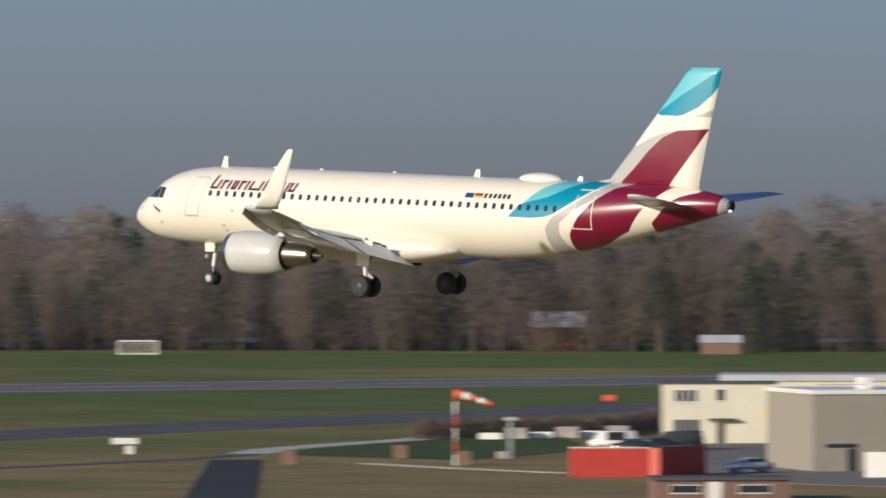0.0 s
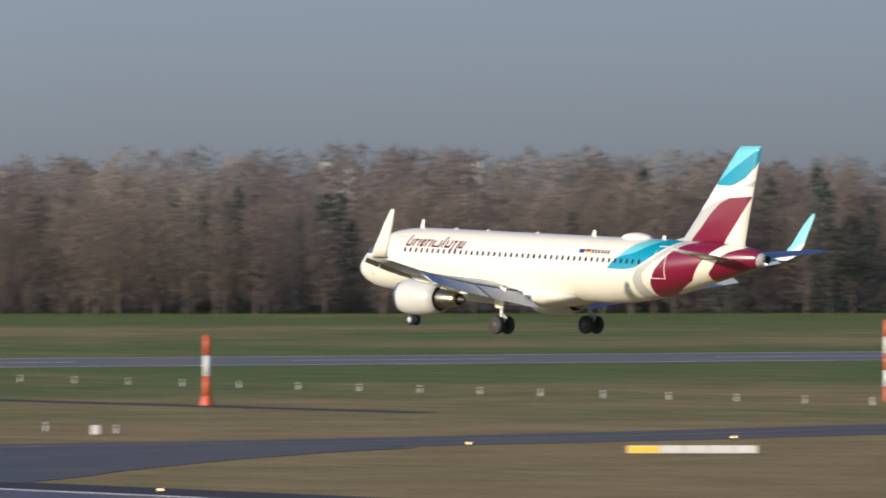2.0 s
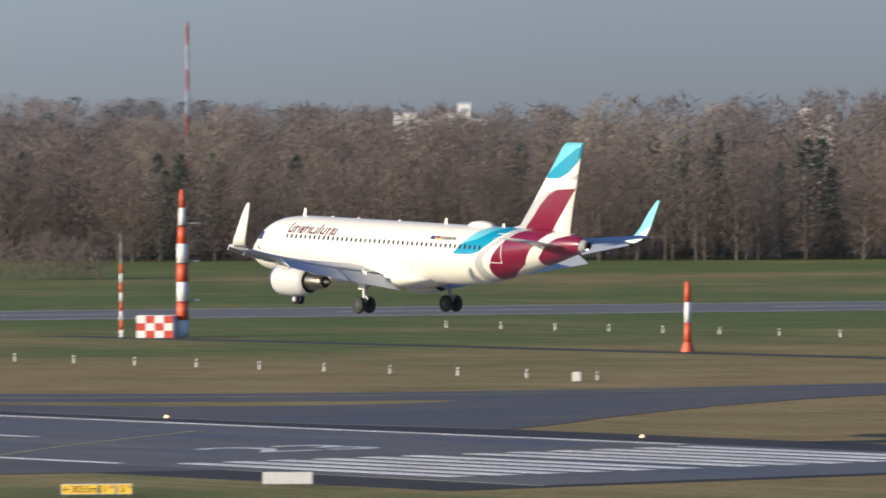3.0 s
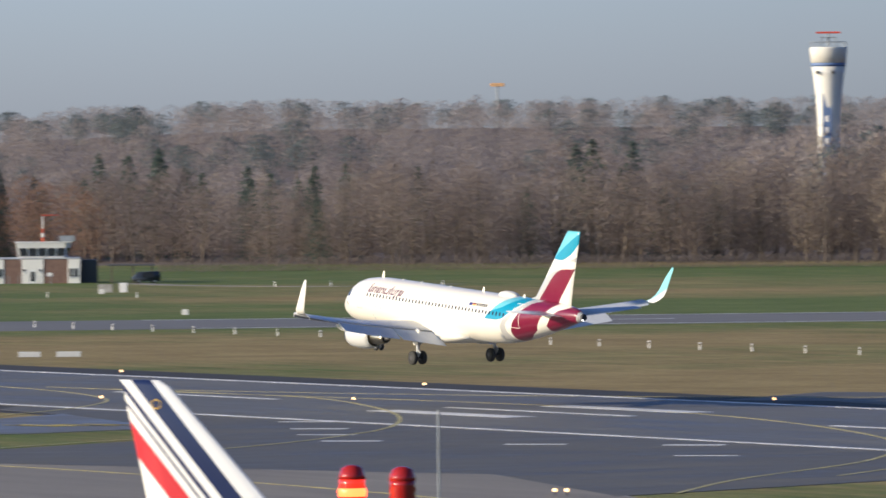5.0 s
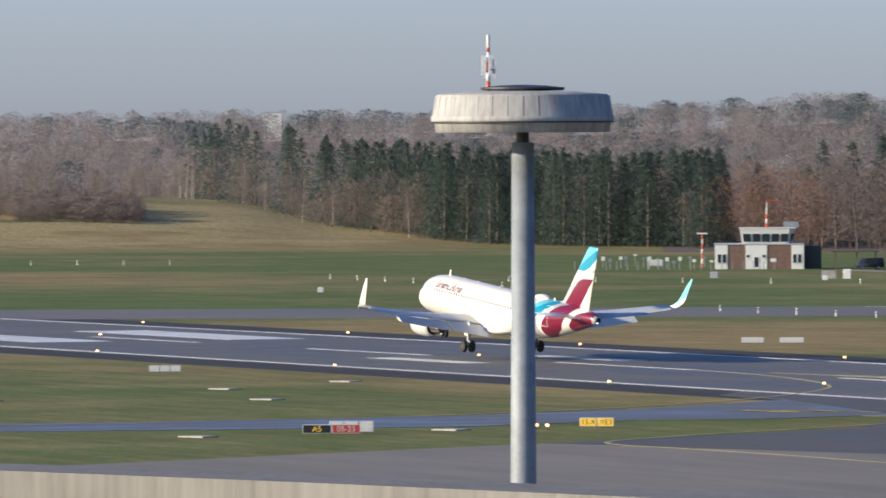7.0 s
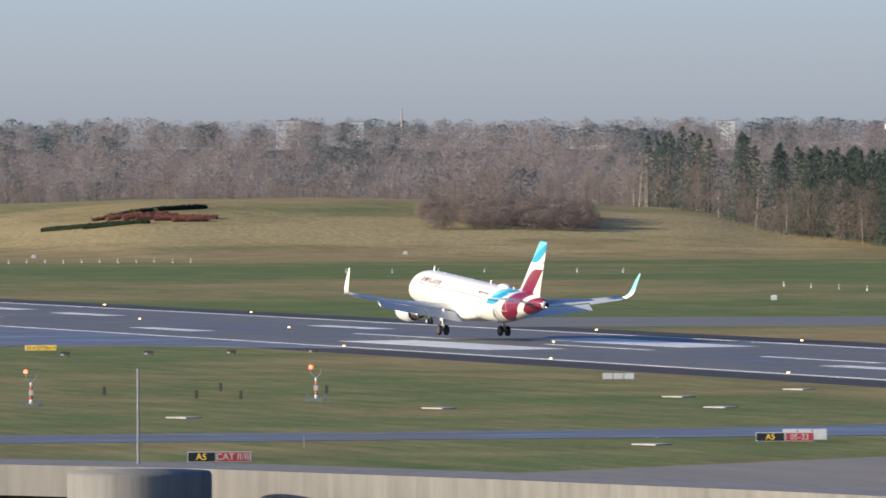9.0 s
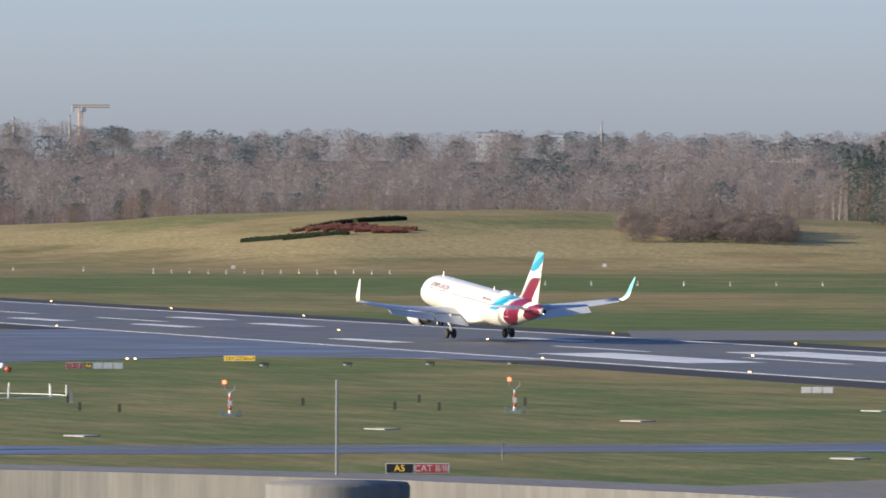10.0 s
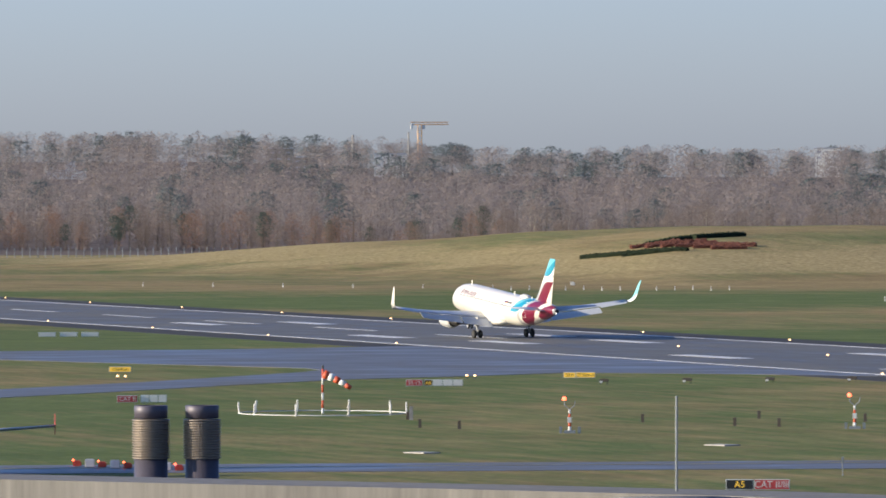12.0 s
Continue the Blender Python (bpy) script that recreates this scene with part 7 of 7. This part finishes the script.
def parked_plane(m, label, fin_mat, fin=True, wing=False):
    """An airliner at its stand: only what stands up behind the roof edge is seen of it."""
    r = root("parked_airliner", m, label, "airplane")
    bm = bmesh.new()
    loops = []
    for xa, zt, zb, w in STATIONS:
        loops.append([bm.verts.new((xa - 17.71, w * math.cos(2 * math.pi * i / 28), (zt + zb) / 2 + (zt - zb) / 2 * math.sin(2 * math.pi * i / 28))) for i in range(28)])
    for a, b in zip(loops, loops[1:]):
        for i in range(28):
            bm.faces.new((a[i], b[i], b[(i + 1) % 28], a[(i + 1) % 28]))
    bm.faces.new(loops[0]), bm.faces.new(list(reversed(loops[-1])))
    bmesh.ops.recalc_face_normals(bm, faces=bm.faces)
    part("fuselage", bm, M_PLAIN, r, "", True)
    ax = Vector((0, 1, 0))
    part("fin", foil3([(at(28.6, 0, 6.1), at(35.55, 0, 5.9), 0.25), (at(30.1, 0, 6.42), at(35.6, 0, 6.5), 0.50), (at(34.65, 0, 11.5), at(36.72, 0, 11.55), 0.24), (at(35.1, 0, 11.76), at(36.81, 0, 11.78), 0.10)], ax), fin_mat, r, "fin", True)
    for side in (-1, 1):
        part("wing", foil3([(Vector((wing_at(y)[0] - 17.71, side * y, wing_at(y)[2] - 0.004 * y * y)), Vector((wing_at(y)[1] - 17.71, side * y, wing_at(y)[2] - 0.2 - 0.004 * y * y)), 0.5 - 0.02 * y) for y in (1.5, 6.4, 12.5, 16.9)], Vector((0, 0, 1))), M_WING, r, "grey wing", True)
        zt = wing_at(16.9)[2] - 1.15
        part("wing_fence", foil3([(Vector((20.0 - 17.71, side * 16.95, zt - 0.6)), Vector((20.9 - 17.71, side * 16.95, zt - 0.7)), 0.05), (Vector((19.7 - 17.71, side * 16.95, zt)), Vector((21.3 - 17.71, side * 16.95, zt)), 0.1), (Vector((20.6 - 17.71, side * 16.95, zt + 0.75)), Vector((21.5 - 17.71, side * 16.95, zt + 0.85)), 0.05)], Vector((0, 1, 0))), M_RED, r, "red wing tip fence")
        part("main_gear", bar(at(17.5, -side * 3.6, 2.9), at(17.71, -side * 3.795, 0.5), 0.15), M_GREY, r)
        part("wheel", turned([(0.3, -0.6), (0.58, -0.5), (0.58, 0.5), (0.3, 0.6)], 20, Matrix.Translation((0, side * 3.795, 0.58)) @ pose(0, 0, 0, 90, 0, 0)), M_TYRE, r, "black tyres")
    part("nose_gear", bar(at(5.1, 0, 2.3), at(5.0, 0, 0.35), 0.11), M_WHITE, r)
    part("nose_wheel", turned([(0.2, -0.3), (0.38, -0.25), (0.38, 0.25), (0.2, 0.3)], 18, Matrix.Translation((5.0 - 17.71, 0, 0.38)) @ pose(0, 0, 0, 90, 0, 0)), M_TYRE, r)
    return r


# the striped tail: its fin tip stands at (-298, 155), nose away to the right
TAIL_TURN = 62.55 + 180 - 18
tail_off = pose(0, 0, 0, 0, 0, TAIL_TURN) @ Vector((36.0 - 17.71, 0, 0))
TAIL_AT = pose(-297.65 - tail_off.x, 155.95 - tail_off.y, 0.04, 0, 0, TAIL_TURN)
af = parked_plane(TAIL_AT, "taxiing airliner with a white fin in red and navy stripes", stripes_material())
fin_ring = bmesh.new()
for k in range(12):
    t = 2 * math.pi * k / 12
    for s in (-1, 1):
        bmesh.ops.create_cube(fin_ring, size=0.045, matrix=Matrix.Translation((35.2 - 17.71 + 0.19 * math.cos(t), s * 0.155, 10.75 + 0.19 * math.sin(t))))
part("star_ring", fin_ring, M_YELLOW, af, "ring of small yellow dots")
# another one whose wing tip shows at the field's edge
w_tip = pose(0, 0, 0, 0, 0, 75.9 + 90) @ Vector((20.5 - 17.71, -16.95, 0))
tx, ty = polar(75.43, 579)
parked_plane(pose(tx - w_tip.x, ty - w_tip.y, 0.04, 0, 0, 75.9 + 90), "parked airliner with red wing tip fences", M_PLAIN)


def roof_edge():
    line = [(-30.0, 28.6), (-38.0, 26.6), (-45.25, 24.31), (-50.5, 22.6), (-53.1, 21.6), (-55.9, 20.3), (-58.0, 18.7), (-59.6, 17.2), (-61.58, 15.56), (-64.5, 12.0), (-66.5, 8.0)]
    zt = 18.85
    far, near = [], []
    for i, p in enumerate(line):
        a, b = Vector(line[max(0, i - 1)]), Vector(line[min(len(line) - 1, i + 1)])
        d = (b - a).normalized()
        n = Vector((d.y, -d.x))
        if n.dot(Vector(p)) > 0:
            n = -n
        far.append(Vector(p))
        near.append(Vector(p) + n * 0.95)
    def band(name, p, q, z0, z1, mat, label):
        bm = bmesh.new()
        rows = [[bm.verts.new((a.x, a.y, z0)), bm.verts.new((a.x, a.y, z1)), bm.verts.new((b.x, b.y, z1)), bm.verts.new((b.x, b.y, z0))] for a, b in zip(p, q)]
        for a, b in zip(rows, rows[1:]):
            for i in range(4):
                j = (i + 1) % 4
                bm.faces.new((a[i], a[j], b[j], b[i]))
        bm.faces.new(rows[0]), bm.faces.new(list(reversed(rows[-1])))
        bmesh.ops.recalc_face_normals(bm, faces=bm.faces)
        es = [e for e in bm.edges if abs(e.verts[0].co.z - z1) < 1e-4 and abs(e.verts[1].co.z - z1) < 1e-4 and not e.is_boundary]
        return tagged(part(name, bm, mat, None, label), kind="structure")
    band("parapet", far, near, 18.62, zt, M_WALL, "weathered concrete roof parapet with streaks")
    inner = [a + (b - a) * 0.12 for a, b in zip(far, near)]
    outer = [a + (b - a) * 0.55 for a, b in zip(far, near)]
    # dark wall stands for the ramp opening, its shade put into the colour
    band("parapet_shade_wall", inner, outer, -0.2, 18.615, M_SHOULDER, "wall under the parapet, shade of the ramp opening put into its colour")
    # round column head in front of it
    c = Vector(polar(70.98, 57.6))
    r = root("ramp_column", Matrix.Translation((c.x, c.y, 0)), "round weathered concrete column head at the roof edge", "column")
    part("column_head", turned([(0.50, 17.2), (0.52, 18.0), (0.52, 18.85), (0.505, 18.875)], 40), M_WALL, r, "", True)
    part("column_shaft", turned([(0.5, -0.1), (0.5, 17.19)], 32), M_WALL, r, "", True)
    # thin rods
    for a, d, top in ((70.99, 59.6, 19.56), (60.44, 60.0, 19.24)):
        x, y = polar(a, d)
        e = part("lightning_rod", bar((0, 0, 16.4), (0.004, 0, top), 0.012, 0.009), M_GALV, None, "thin pale lightning rod standing up behind the roof edge")
        e.matrix_world = pose(x, y, 0)
        tagged(e, category="rod")
    # hidden flat roof that carries beacons and flues
    pts = [polar(a, 59.5 if a > 62 else 56.5) for a in range(56, 82, 2)] + [polar(a, 92) for a in range(80, 54, -2)]
    sheet("flat_roof", [(x, y) for x, y in pts], 16.4, M_DARKROOF, "flat felted roof behind the parapet", 16.4)


roof_edge()


def obstruction_light(a, d, top, lit):
    x, y = polar(a, d)
    r = root("obstruction_light", face(x, y, 0), "red obstruction beacon, lit" if lit else "red obstruction beacon, unlit", "beacon", "pair of red beacons")
    rr = 0.132
    part("pole", bar((0, 0, 16.38), (0, 0, top - 0.62), 0.05), M_GALV, r)
    part("base", turned([(0.09, top - 0.64), (rr, top - 0.6), (rr, top - 0.5)], 24), M_DARK, r)
    rings = []
    for k in range(9):
        z = top - 0.5 + 0.36 * k / 8
        rings.append((rr * (0.93 if k % 2 else 1.02), z))
    part("lens", turned(rings, 28), M_RED_GLOW if lit else M_RED_LENS, r, "ribbed red lens", True)
    part("dome", turned([(rr * 1.03, top - 0.14), (rr * 0.98, top - 0.1), (rr * 0.8, top - 0.03), (rr * 0.4, top), (0.01, top + 0.004)], 28), M_RED_LENS, r, "red dome", True)
    if lit:
        for z in (top - 0.27, top - 0.38):
            part("glow_ring", turned([(rr * 1.03, z - 0.042), (rr * 1.07, z - 0.02), (rr * 1.07, z + 0.02), (rr * 1.03, z + 0.042)], 28), M_BEACON, r, "glowing lens ring", True)


M_BEACON = surface("glowing_beacon", (0.6, 0.05, 0.02), 0.3, glow=(1.0, 0.12, 0.03, 3.4))
M_RED_GLOW = surface("glowing_red_lens", (0.4, 0.015, 0.012), 0.2, glow=(1.0, 0.03, 0.012, 0.8))
obstruction_light(61.06, 80.0, 18.06, True)
obstruction_light(60.70, 80.0, 18.04, False)


def flue(a, d, top):
    x, y = polar(a, d)
    r = root("exhaust_flue", face(x, y, 0), "dark ribbed exhaust flue behind the roof edge", "chimney", "pair of exhaust flues")
    part("cap", turned([(0.155, top - 0.12), (0.158, top - 0.005), (0.15, top), (0.13, top), (0.125, top - 0.1)], 32), M_FLUE, r, "plain dark cap", True)
    rings = []
    for k in range(16):
        z = top - 0.5 + 0.375 * k / 16
        rings += [(0.158, z), (0.178, z + 0.006), (0.178, z + 0.015), (0.158, z + 0.021)]
    part("bellows", turned(rings, 36), M_FLUE_RIB, r, "ribbed metal bellows")
    part("pipe", turned([(0.157, 16.38), (0.157, top - 0.5)], 32), M_FLUE, r, "", True)


M_FLUE = surface("dark_flue_paint", (0.09, 0.08, 0.10), 0.5, 0.2, vary=0.2)
M_FLUE_RIB = surface("ribbed_flue_metal", (0.24, 0.20, 0.165), 0.45, 0.35, vary=0.25)
flue(74.745, 75.0, 19.07)
flue(74.38, 75.0, 19.07)


# ---- what moves
FLIGHT = [
    (0.0, -248.5, 331.7, 18.44, 0.87, 2.32, 1.22),
    (0.5, -280.2, 331.6, 17.15, -0.31, 2.18, 1.3),
    (1.0, -314.5, 331.4, 15.66, -0.47, 1.8, 1.54),
    (1.5, -346.3, 331.4, 14.25, -0.43, 1.96, 1.43),
    (2.0, -380.7, 331.2, 12.85, -0.56, 1.79, 1.26),
    (2.5, -412.5, 331.2, 11.44, -0.84, 1.73, 1.26),
    (2.7, -425.9, 331.2, 10.83, -0.68, 1.78, 1.03),
    (4.3, -533.3, 331.8, 5.94, 1.93, 2.79, 0.98),
    (4.5, -546.9, 331.8, 5.33, 1.5, 3.3, 1.2),
    (5.0, -581.7, 331.7, 3.83, 0.84, 3.76, 1.68),
    (5.5, -613.9, 331.6, 2.68, 0.32, 4.51, 2.0),
    (6.0, -648.6, 331.5, 1.85, -0.19, 5.14, 2.4),
    (6.5, -680.7, 331.4, 1.2, -0.67, 5.22, 2.51),
    (7.0, -715.1, 331.2, 0.81, -0.71, 5.52, 2.25),
    (7.5, -747.2, 331.1, 0.67, -1.83, 5.45, 2.31),
    (9.3, -863.8, 331.1, 0.61, -1.14, 4.54, 2.01),
    (9.5, -876.5, 331.2, 0.57, -0.76, 4.99, 1.98),
    (10.0, -909.1, 331.4, 0.49, 0.2, 5.28, 2.42),
    (10.5, -940.1, 331.8, 0.38, 0.7, 5.1, 2.71),
    (11.0, -972.7, 332.0, 0.26, 1.69, 4.95, 3.04),
    (11.5, -1004.0, 332.4, 0.14, 1.97, 4.67, 3.34),
    (12.0, -1037.6, 332.6, 0.11, 1.05, 4.44, 3.38),
]


def motions():
    walk(PLANE, [(t, pose(x, y, z, bank, pitch, head)) for t, x, y, z, bank, pitch, head in FLIGHT])
    # the striped tail rolls slowly forward on the apron
    ahead = pose(0, 0, 0, 0, 0, TAIL_TURN) @ Vector((-1, 0, 0))
    walk(af, [(t, Matrix.Translation(ahead * 2.95 * (t - 5.48)) @ TAIL_AT) for t in (0.0, 3.0, 6.0, 9.0, 12.0)])


motions()
